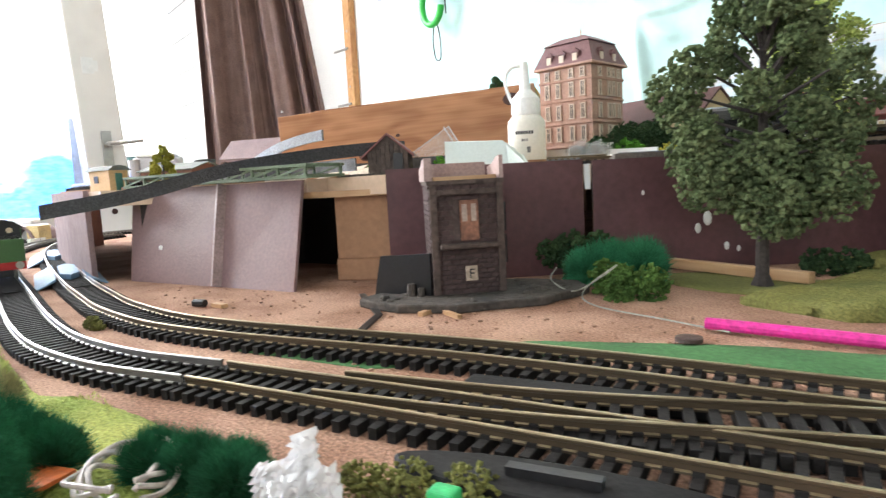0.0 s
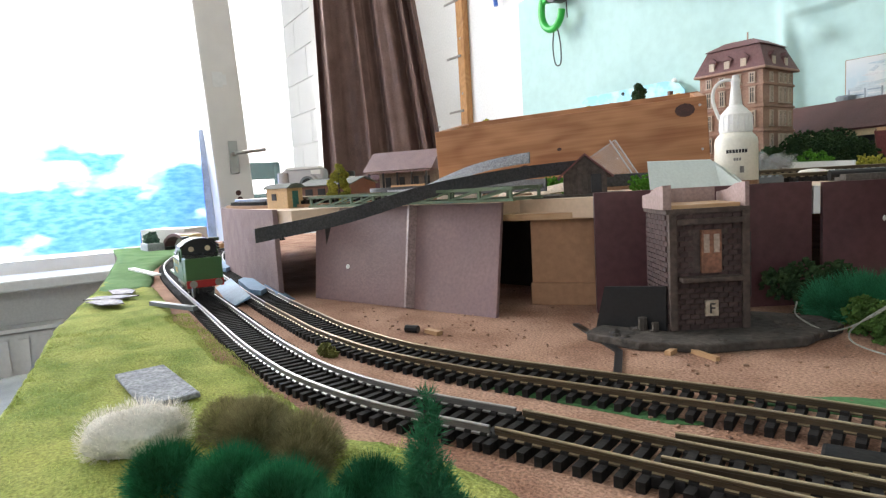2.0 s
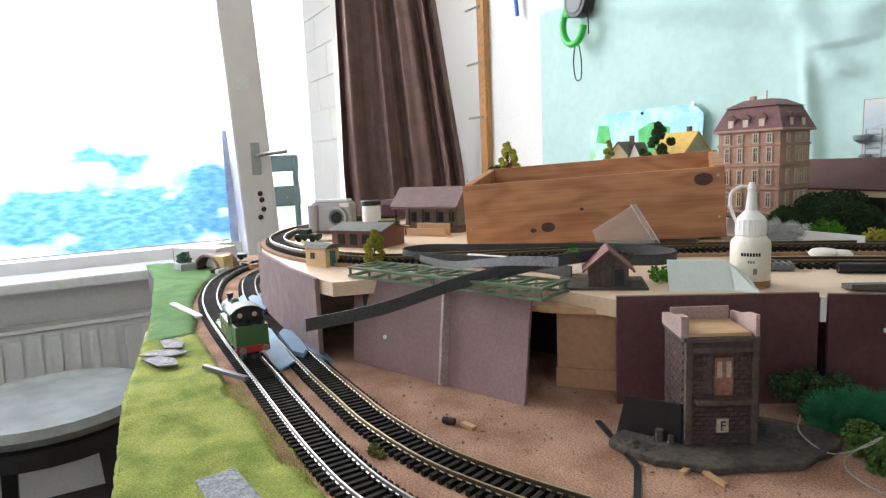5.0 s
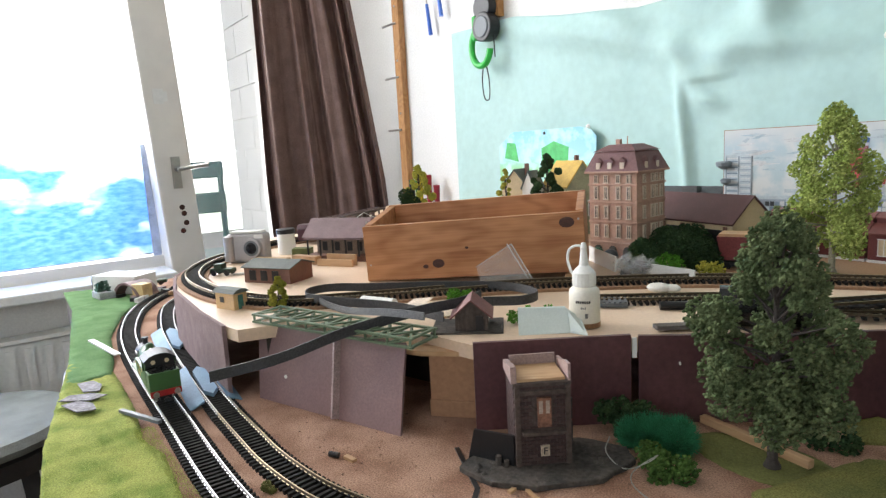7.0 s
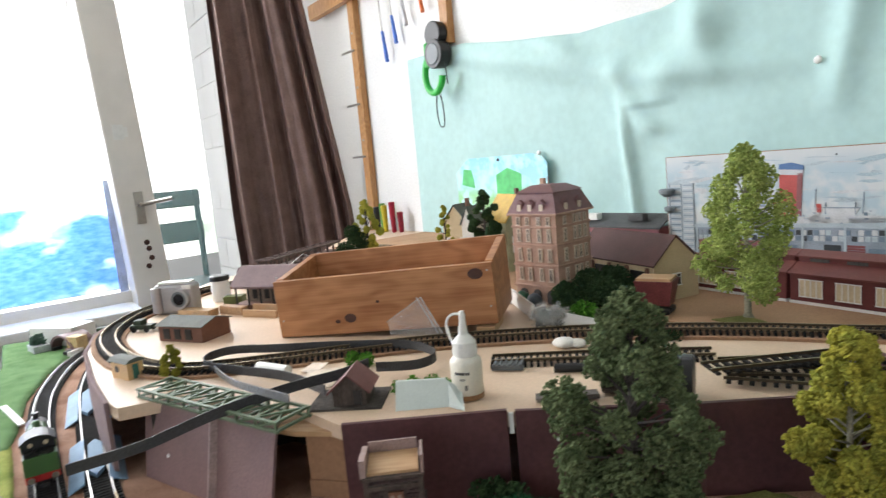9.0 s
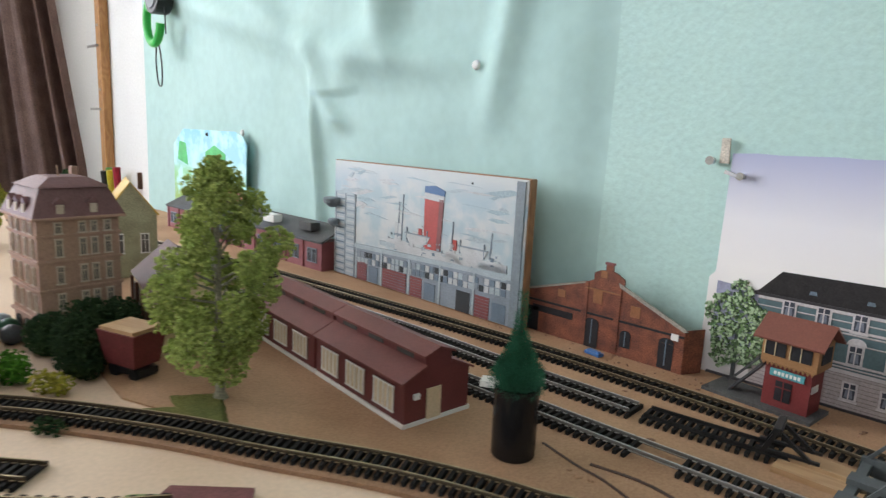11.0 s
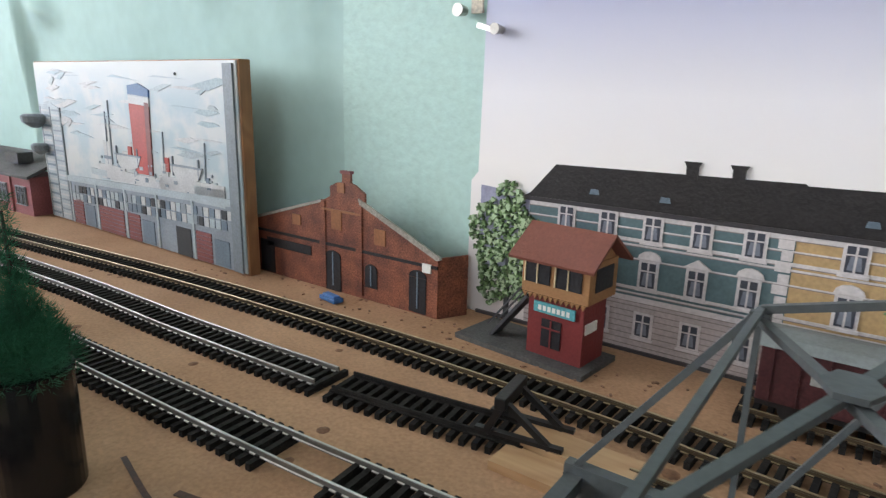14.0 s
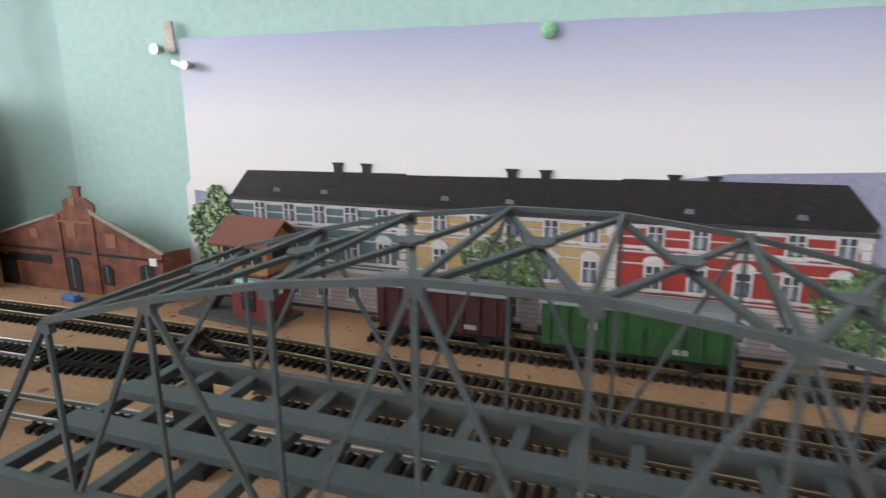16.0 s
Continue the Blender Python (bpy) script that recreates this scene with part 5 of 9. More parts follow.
part("wall", Shape().box(0, 0, 0.0045 + BH / 2, BW, BD, BH), mat("mortar_dark", (0.085, 0.062, 0.055), 0.9, 0.35, 80), sgb)
brick_mesh = {}
rnd = random.Random(3)
rows = 22
for r in range(rows):
    z = 0.0062 + r * (BH - 0.003) / rows
    for f in range(2):
        width = BW if f == 0 else BD
        nb = 8 if f == 0 else 6
        for k in range(nb):
            u = (-0.5 + (k + (0.5 if r % 2 else 0.0)) / nb) * width + width / nb / 2
            lw = width / nb - 0.0006
            if r % 2 and k == nb - 1:
                lw, u = lw / 2, width / 2 - width / nb / 4
            if f == 0 and abs(u) < 0.009 and 16 < r * 1.0 + 6 < 26 and r < 19:
                continue
            key = round(lw, 5)
            if key not in brick_mesh:
                me = Shape().box(0, 0, 0, lw, 0.0011, 0.0021).mesh("brick")
                me.materials.append(SBB)
                brick_mesh[key] = me
            ob = part("brick", brick_mesh[key], SBB, sgb)
            ob.matrix_basis = pose(u, -BD / 2 - 0.0003, z, 0, 0, 0) if f == 0 else pose(-BW / 2 - 0.0003, u, z, 0, 0, 90)
dr = part("door", Shape().box(0.001, -BD / 2 - 0.001, 0.0435, 0.0095, 0.0026, 0.021), mat("old_door", (0.26, 0.12, 0.075), 0.7, 0.3, 60), sgb, "brown upper door with pale panes")
for k in (-0.002, 0.0028):
    part("pane", Shape().box(k + 0.0005, -BD / 2 - 0.0025, 0.0475, 0.0026, 0.0006, 0.009), mat("door_pane", (0.42, 0.33, 0.27), 0.5), dr)
part("sill", Shape().box(0, -BD / 2 - 0.004, 0.0305, 0.030, 0.008, 0.0024), SBG, sgb, "worn stone ledge", bevel=0.0006)
part("lintel", Shape().box(0, -BD / 2 - 0.002, 0.0585, 0.032, 0.004, 0.0026), SBG, sgb)
for k in (-0.0175, 0.0175):
    part("pilaster", Shape().box(k, -BD / 2 - 0.001, 0.034, 0.0035, 0.003, 0.058), SBG, sgb)
part("band", Shape().box(0, 0, 0.0635, BW + 0.003, BD + 0.003, 0.0022), SBG, sgb)
part("flat_roof", Shape().box(0, 0, 0.0655, BW - 0.004, BD - 0.004, 0.002), RAWWOOD, sgb, "bare wood roof floor")
TRIM = mat("mauve_trim", (0.34, 0.24, 0.22), 0.6, 0.15, 60)
for k in (-1, 1):
    part("gable_wall", Shape().prism([(-BD / 2, 0.0645), (BD / 2, 0.0645), (BD / 2, 0.071), (0.004, 0.0725), (-0.006, 0.0755), (-BD / 2, 0.0765)], k * BW / 2 - 0.0015 + (0.001 if k > 0 else -0.001), k * BW / 2 + 0.0015, "x"), TRIM, sgb, "mauve parapet wall")
part("back_rail", Shape().box(0, BD / 2 - 0.001, 0.0695, BW - 0.004, 0.0015, 0.009), TRIM, sgb)
part("sign", Shape().box(0.001, -BD / 2 - 0.0012, 0.0155, 0.0062, 0.0016, 0.0078), mat("sign_cream", (0.50, 0.40, 0.30), 0.6), sgb, "cream sign with a dark letter")
fc = bpy.data.curves.new("letter", "FONT")
fc.body, fc.size, fc.extrude, fc.align_x = "F", 0.0072, 0.0003, "CENTER"
fob = new("letter", fc)
fc.materials.append(BLACK)
fob.parent = sgb
fob.matrix_basis = pose(0.001, -BD / 2 - 0.0022, 0.013, 90, 0, 0)
for z in (0.052, 0.035):
    part("drain_pipe", Shape().rod((BW / 2 + 0.0015, -BD / 2, z), (BW / 2 + 0.0015, -BD / 2, z - 0.015), 0.0006, 0.0006, 6), BLACK, sgb)
rr = random.Random(17)
for _ in range(44):
    a, r = rr.uniform(0, 6.283), rr.uniform(0.5, 0.95)
    px, py, q = 0.004 + 0.058 * r * math.cos(a), -0.010 + 0.031 * r * math.sin(a), rr.uniform(0.001, 0.0032)
    if abs(px) < 0.022 and abs(py) < 0.020:
        continue
    part("clod", Shape().lathe(px, py, ((q, 0.0042), (q * 0.8, 0.0042 + q * 0.4), (q * 0.3, 0.0042 + q * 0.6)), 7), PL, sgb)
part("stump", Shape().rod((-0.031, -0.012, 0.004), (-0.031, -0.012, 0.011), 0.0025, 0.0022, 8), PL, sgb)
part("stump", Shape().rod((-0.026, -0.016, 0.004), (-0.026, -0.016, 0.009), 0.0018, 0.0018, 8), PL, sgb)

# weathered timber shed on the deck edge
TIMBER = mat("grey_timber", (0.085, 0.065, 0.055), 0.85, 0.3, 80, 0.5, 300, random_tone=0.4)
shd = thing("timber_shed", "small grey timber shed with a maroon roof", "shed", -0.213, 0.732, DECK, 48)
part("plot", Shape().box(-0.004, 0.0, 0.0008, 0.062, 0.046, 0.0016), PL, shd, "dark ground plot")
body = Shape().prism([(-0.014, 0.0016), (0.014, 0.0016), (0.014, 0.015), (0, 0.027), (-0.014, 0.015)], -0.016, 0.016, "y")
part("wall", body, TIMBER, shd)
for k in range(9):
    x = -0.0125 + k * 0.0031
    zt = 0.015 + (0.014 - abs(x)) * 0.857
    part("board", Shape().span(x - 0.0014, x + 0.0014, -0.0172, -0.0161, 0.0018, zt - 0.0006), TIMBER, shd)
for s in (-1, 1):
    part("roof", Shape().add([(0, -0.019, 0.0285), (0, 0.019, 0.0285), (s * 0.0185, 0.019, 0.0128), (s * 0.0185, -0.019, 0.0128), (0, -0.019, 0.0272), (0, 0.019, 0.0272), (s * 0.0178, 0.019, 0.0117), (s * 0.0178, -0.019, 0.0117)],
                             ((0, 1, 2, 3), (7, 6, 5, 4), (0, 4, 5, 1), (1, 5, 6, 2), (2, 6, 7, 3), (3, 7, 4, 0))), mat("maroon_roof", (0.17, 0.065, 0.06), 0.6, 0.15, 60, 0.2), shd, "maroon ribbed roof")
part("door", Shape().box(0.007, -0.0175, 0.0085, 0.0065, 0.0012, 0.012), BLACK, shd)

# brown engine shed, small hut, station and houses on the far deck
SHEDW = mat("shed_brown", (0.16, 0.075, 0.05), 0.65, 0.15, 60)
SHEDR = mat("shed_roof", (0.105, 0.115, 0.100), 0.7, 0.2, 60, 0.3)
es = thing("engine_shed", "brown model engine shed with a grey-green roof", "shed", -0.572, 0.697, DECK, 30)
part("wall", Shape().prism([(-0.024, 0), (0.024, 0), (0.024, 0.020), (0, 0.0265), (-0.024, 0.020)], -0.036, 0.036, "x"), SHEDW, es)
for s in (-1, 1):
    part("roof", Shape().add([(-0.039, 0, 0.0282), (0.039, 0, 0.0282), (0.039, s * 0.027, 0.0205), (-0.039, s * 0.027, 0.0205), (-0.039, 0, 0.0270), (0.039, 0, 0.0270), (0.039, s * 0.0265, 0.0193), (-0.039, s * 0.0265, 0.0193)],
                             ((0, 1, 2, 3), (7, 6, 5, 4), (0, 4, 5, 1), (1, 5, 6, 2), (2, 6, 7, 3), (3, 7, 4, 0))), SHEDR, es)
for k in (-0.010, 0.010):
    part("arched_window", Shape().prism([(k - 0.006, 0.006), (k + 0.006, 0.006), (k + 0.006, 0.013), (k + 0.003, 0.016), (k - 0.003, 0.016), (k - 0.006, 0.013)], -0.0372, -0.0358, "x"), CREAM, es, "cream arched window")
for k in (-0.022, -0.004, 0.014):
    part("arched_window", Shape().box(k, -0.0243, 0.010, 0.010, 0.0012, 0.013), BLACK, es)
hut = thing("small_hut", "small cream hut with a green door", "hut", -0.462, 0.600, DECK, 20)
part("wall", Shape().box(0, 0, 0.009, 0.030, 0.017, 0.018), mat("hut_cream", (0.60, 0.40, 0.20), 0.6, 0.12, 50), hut)
part("roof", Shape().prism([(-0.011, 0.018), (0.011, 0.018), (0.006, 0.0215), (0, 0.0225), (-0.006, 0.0215)], -0.018, 0.018, "x"), SHEDR, hut)
part("door", Shape().box(0.0155, 0.0, 0.008, 0.001, 0.006, 0.015), mat("teal_door", (0.05, 0.17, 0.14), 0.5), hut)
part("window", Shape().box(-0.004, -0.0088, 0.0105, 0.006, 0.001, 0.006), PANE, hut)

stn = thing("station_model", "model station with a mauve tiled roof and open front", "model house", -0.655, 0.835, DECK, 32)
part("platform", Shape().box(0, 0, 0.004, 0.11, 0.055, 0.008), SHEDW, stn)
part("wall", Shape().box(0.0, 0.008, 0.022, 0.085, 0.03, 0.028), mat("station_cream", (0.22, 0.17, 0.13), 0.7), stn)
part("roof", Shape().prism([(-0.032, 0.036), (0.032, 0.036), (0.006, 0.062), (-0.002, 0.062)], -0.053, 0.053, "x"), mat("mauve_tiles", (0.21, 0.135, 0.135), 0.65, 0.15, 60, 0.4), stn, "mauve tiled roof")
part("canopy", Shape().box(0, -0.024, 0.034, 0.1, 0.016, 0.002), MATS["mauve_tiles"], stn)
for k in range(5):
    part("post", Shape().box(-0.044 + 0.022 * k, -0.03, 0.021, 0.002, 0.002, 0.026), BLACK, stn)
for k in (-0.028, -0.006, 0.016, 0.033):
    part("window", Shape().box(k, -0.0075, 0.02, 0.008, 0.001, 0.014), BLACK, stn)
bar = thing("barrier_boards", "cream and brown offcuts beside the station", "wood strip", -0.60, 0.792, DECK, 28)
part("strip", Shape().box(0, 0, 0.005, 0.06, 0.004, 0.010).box(0.004, 0.012, 0.008, 0.05, 0.004, 0.016), RAWWOOD, bar)

def cottage(label, x, y, z, rz, w, d, h, top, wall, roof, windows=2, chimney=True):
    o = thing("toy_house", label, "model house", x, y, z, rz)
    part("wall", Shape().prism([(-w / 2, 0), (w / 2, 0), (w / 2, h), (0, top), (-w / 2, h)], -d / 2, d / 2, "y"), wall, o)
    for s in (-1, 1):
        part("roof", Shape().add([(0, -d / 2 - 0.002, top + 0.0025), (0, d / 2 + 0.002, top + 0.0025), (s * (w / 2 + 0.003), d / 2 + 0.002, h - 0.0005), (s * (w / 2 + 0.003), -d / 2 - 0.002, h - 0.0005),
                                  (0, -d / 2 - 0.002, top + 0.0005), (0, d / 2 + 0.002, top + 0.0005), (s * (w / 2 + 0.002), d / 2 + 0.002, h - 0.0025), (s * (w / 2 + 0.002), -d / 2 - 0.002, h - 0.0025)],
                                 ((0, 1, 2, 3), (7, 6, 5, 4), (0, 4, 5, 1), (1, 5, 6, 2), (2, 6, 7, 3), (3, 7, 4, 0))), roof, o)
    for k in range(windows):
        u = (k + 0.5) / windows * w - w / 2
        model_window(o, u, -d / 2 - 0.0004, h * 0.55, w * 0.16, h * 0.3, 0, WHITE, PANE)
    if chimney:
        part("chimney", Shape().box(w * 0.25, 0, top, 0.006, 0.006, 0.022), SHEDW, o)
    return o


CREAMW = mat("cream_wall", (0.55, 0.43, 0.26), 0.7, 0.1, 60)
cottage("cream toy house with a tall gable behind the box", -0.615, 1.175, DECK, 20, 0.05, 0.05, 0.085, 0.115, CREAMW, SHEDR)
cottage("cream toy house with a yellow tiled roof", -0.545, 1.225, DECK, 75, 0.06, 0.08, 0.085, 0.125, mat("sage_wall", (0.34, 0.34, 0.22), 0.7), mat("yellow_tiles", (0.56, 0.36, 0.07), 0.6, 0.2, 60, 0.4))
cottage("narrow white toy gable house", -0.575, 1.165, DECK, 15, 0.024, 0.03, 0.085, 0.112, PLASTER, SHEDR, 1, False)
DARKROOF = mat("dark_red_roof", (0.088, 0.036, 0.033), 0.6, 0.15, 60, 0.3)
gs = cottage("cream goods shed with a dark red roof", -0.262, 1.178, DECK, 78, 0.07, 0.15, 0.048, 0.078, CREAMW, DARKROOF, 1, False)
for k in (-0.048, -0.014, 0.020, 0.054):
    part("door", Shape().box(-0.0355, k, 0.020, 0.002, 0.026, 0.038), BLACK, gs)
for k in (-0.066, -0.031, 0.003, 0.037, 0.071):
    part("post", Shape().box(-0.0375, k, 0.022, 0.003, 0.004, 0.044), SHEDW, gs)
rw = thing("wagon_body", "small dark red hopper wagon body on the deck", "wagon", -0.172, 1.098, DECK, 20)
part("body", Shape().add([(-0.016, -0.012, 0.012), (0.016, -0.012, 0.012), (0.016, 0.012, 0.012), (-0.016, 0.012, 0.012), (-0.021, -0.016, 0.040), (0.021, -0.016, 0.040), (0.021, 0.016, 0.040), (-0.021, 0.016, 0.040)],
                         ((3, 2, 1, 0), (4, 5, 6, 7), (0, 1, 5, 4), (1, 2, 6, 5), (2, 3, 7, 6), (3, 0, 4, 7))), mat("wagon_red", (0.15, 0.032, 0.032), 0.5), rw)
part("load", Shape().box(0, 0, 0.041, 0.038, 0.029, 0.004), RAWWOOD, rw)
part("chassis", Shape().box(0, 0, 0.007, 0.036, 0.018, 0.005), BLACK, rw)
for x in (-0.011, 0.011):
    part("wheel", Shape().rod((x, -0.010, 0.005), (x, 0.010, 0.005), 0.005, 0.005, 14), BLACK, rw)

# long dark red railway shed with clerestory
RS = mat("railway_red", (0.135, 0.032, 0.030), 0.5, 0.12, 50, 0.1)
RSR = mat("railway_red_roof", (0.165, 0.050, 0.043), 0.5, 0.12, 50, 0.1)
LAMPW = mat("cream_window", (0.62, 0.50, 0.33), 0.4, 0.1, 60)
rsh = thing("railway_shed", "long dark red model shed with cream windows", "shed", -0.08, 1.243, DECK + 0.0015, -5)
for k in range(2):
    x0 = -0.125 + 0.127 * k
    part("wall", Shape().prism([(-0.030, 0), (0.030, 0), (0.030, 0.034), (0.012, 0.042), (0.012, 0.050), (0, 0.054), (-0.012, 0.050), (-0.012, 0.042), (-0.030, 0.034)], x0, x0 + 0.123, "x"), RS, rsh)
    part("base_strip", Shape().span(x0, x0 + 0.124, -0.0315, 0.0315, 0, 0.003), PLASTER, rsh)
    for s in (-1, 1):
        part("roof", Shape().add([(x0 - 0.001, s * 0.012, 0.0438), (x0 + 0.125, s * 0.012, 0.0438), (x0 + 0.125, s * 0.0335, 0.0342), (x0 - 0.001, s * 0.0335, 0.0342), (x0 - 0.001, s * 0.012, 0.0422), (x0 + 0.125, s * 0.012, 0.0422), (x0 + 0.125, s * 0.0335, 0.0326), (x0 - 0.001, s * 0.0335, 0.0326)],
                                 ((0, 1, 2, 3), (7, 6, 5, 4), (0, 4, 5, 1), (1, 5, 6, 2), (2, 6, 7, 3), (3, 7, 4, 0))), RSR, rsh)
        part("upper_roof", Shape().add([(x0 - 0.001, 0, 0.0558), (x0 + 0.125, 0, 0.0558), (x0 + 0.125, s * 0.0145, 0.0505), (x0 - 0.001, s * 0.0145, 0.0505), (x0 - 0.001, 0, 0.0542), (x0 + 0.125, 0, 0.0542), (x0 + 0.125, s * 0.0145, 0.0489), (x0 - 0.001, s * 0.0145, 0.0489)],
                                       ((0, 1, 2, 3), (7, 6, 5, 4), (0, 4, 5, 1), (1, 5, 6, 2), (2, 6, 7, 3), (3, 7, 4, 0))), RSR, rsh)
    for j in range(3):
        xw = x0 + 0.023 + 0.038 * j
        wd = part("window", Shape().box(xw, -0.0303, 0.018, 0.024, 0.0012, 0.019), LAMPW, rsh, "cream window with fine bars")
        bars = Shape()
        for q in range(5):
            bars.box(xw - 0.012 + 0.006 * q, -0.0312, 0.018, 0.0008, 0.0008, 0.019)
        part("window_bars", bars.box(xw, -0.0312, 0.0275, 0.026, 0.001, 0.001).box(xw, -0.0312, 0.0085, 0.026, 0.001, 0.001), PLASTER, wd)
        part("roof_window", Shape().box(xw, -0.0123, 0.0462, 0.020, 0.001, 0.0035), PANE, rsh)
part("door", Shape().box(0.1258, -0.004, 0.014, 0.001, 0.013, 0.023), LAMPW, rsh)
part("light", Shape().box(0.1262, -0.020, 0.022, 0.002, 0.005, 0.004), PLASTER, rsh)

# pot with a conifer
pot = thing("plant_pot", "black cylinder pot holding a toy conifer", "pot", 0.113, 1.235, DECK + 0.0015)
part("cylinder", Shape().lathe(0, 0, ((0.0140, 0), (0.0145, 0.001), (0.0147, 0.0462), (0.0138, 0.0466), (0.0132, 0.044)), 32), mat("gloss_black", (0.010, 0.010, 0.011), 0.18, 0.1, 40, 0.0), pot, smooth=False)
part("rim", Shape().lathe(0, 0, ((0.0147, 0.0458), (0.0151, 0.0462), (0.0151, 0.0474), (0.0138, 0.0478), (0.0134, 0.0462)), 32), MATS["gloss_black"], pot)
conifer("dark green toy conifer standing in a black pot", 0.113, 1.235, DECK + 0.0455, 0.066, 0.0175, leafmat("fir_green", (0.050, 0.185, 0.105), (0.028, 0.105, 0.060)), 61, 24000)
tag = thing("paper_scrap", "white paper scrap on the pot rim", "paper", 0.097, 1.227, DECK + 0.043)
part("sheet", Shape().box(0, 0, 0.005, 0.012, 0.010, 0.004, 30), PLASTER, tag)

# green girder bridge on the deck edge
GIRD = mat("green_girder", (0.120, 0.165, 0.100), 0.5, 0.15, 60, 0.05)
gb = thing("girder_bridge", "grey-green plastic lattice girder lying on the deck edge", "model bridge", -0.383, 0.6105, DECK + 0.0005, 19)
for s in (-1, 1):
    for z in (0.0012, 0.0082):
        part("chord", Shape().beam((-0.002, s * 0.0165, z), (0.192, s * 0.0165, z), 0.0030, 0.0018), GIRD, gb)
    for k in range(9):
        x = k * 0.0237
        part("upright", Shape().box(x, s * 0.0165, 0.0047, 0.0018, 0.0016, 0.0066), GIRD, gb)
        if k < 8:
            part("side_diagonal", Shape().beam((x, s * 0.0165, 0.002), (x + 0.0237, s * 0.0165, 0.0076), 0.0012, 0.0012), GIRD, gb)
for k in range(9):
    x = k * 0.0237
    part("cross_beam", Shape().box(x, 0, 0.0082, 0.0024, 0.033, 0.0020), GIRD, gb)
    part("cross_beam", Shape().box(x, 0, 0.0014, 0.0030, 0.033, 0.0018), GIRD, gb)
    if k < 8:
        part("diagonal", Shape().beam((x, -0.016, 0.0084), (x + 0.0237, 0.016, 0.0084), 0.0018, 0.0014), GIRD, gb)
        part("diagonal", Shape().beam((x, 0.016, 0.0070), (x + 0.0237, -0.016, 0.0070), 0.0018, 0.0014), GIRD, gb)

# grey woven belt looped over the boards
BELT = mat("grey_webbing", (0.052, 0.052, 0.055), 0.55, 0.35, 500, 0.6, 900)
belt = thing("webbing_belt", "grey woven webbing belt looped over the layout", "belt")
pts = [(-0.288, 0.525, 0.058), (-0.268, 0.575, 0.066), (-0.254, 0.630, 0.079), (-0.240, 0.690, 0.087), (-0.228, 0.730, 0.090), (-0.232, 0.760, 0.091)]
part("strap", Shape().sweep(curve_line(pts, 0.006), 0.009, 0.0012, 0, True), BELT, belt)
pts = [(-0.232, 0.715, 0.079), (-0.30, 0.705, 0.079), (-0.39, 0.665, 0.079), (-0.425, 0.672, 0.079), (-0.432, 0.695, 0.079), (-0.418, 0.715, 0.079), (-0.40, 0.73, 0.079), (-0.33, 0.80, 0.079), (-0.28, 0.835, 0.079), (-0.235, 0.832, 0.079), (-0.225, 0.805, 0.079), (-0.25, 0.775, 0.079)]
part("strap", Shape().sweep(curve_line(pts, 0.005), 0.009, 0.0012, 0, True), BELT, belt)
pts = [(-0.405, 0.668, 0.0785), (-0.36, 0.664, 0.078), (-0.3194, 0.6637, 0.0795), (-0.275, 0.661, 0.0868), (-0.244, 0.6605, 0.0918), (-0.215, 0.663, 0.0950), (-0.190, 0.667, 0.0965)]
part("strap", Shape().sweep(curve_line(pts, 0.005), 0.0065, 0.0012, 0, True), mat("pale_webbing", (0.15, 0.15, 0.155), 0.4, 0.35, 500, 0.6, 900), belt, "paler raised end of the belt")

# ---- back wall pictures ----
def flat(poly, y0, y1):
    return Shape().prism(poly, y0, y1, "y")


def rect(x0, x1, z0, z1):
    return [(x0, z0), (x1, z0), (x1, z1), (x0, z1)]


# aqua paper and paint on the wall
pap = Shape()
N, M = 220, 90
vs, fs = [], []
def paper_top(x):
    return float(np.interp(x, (-1.22, -0.95, -0.80, -0.60, -0.42, -0.25, -0.05, 0.1), (0.545, 0.538, 0.512, 0.487, 0.489, 0.518, 0.575, 0.60)))


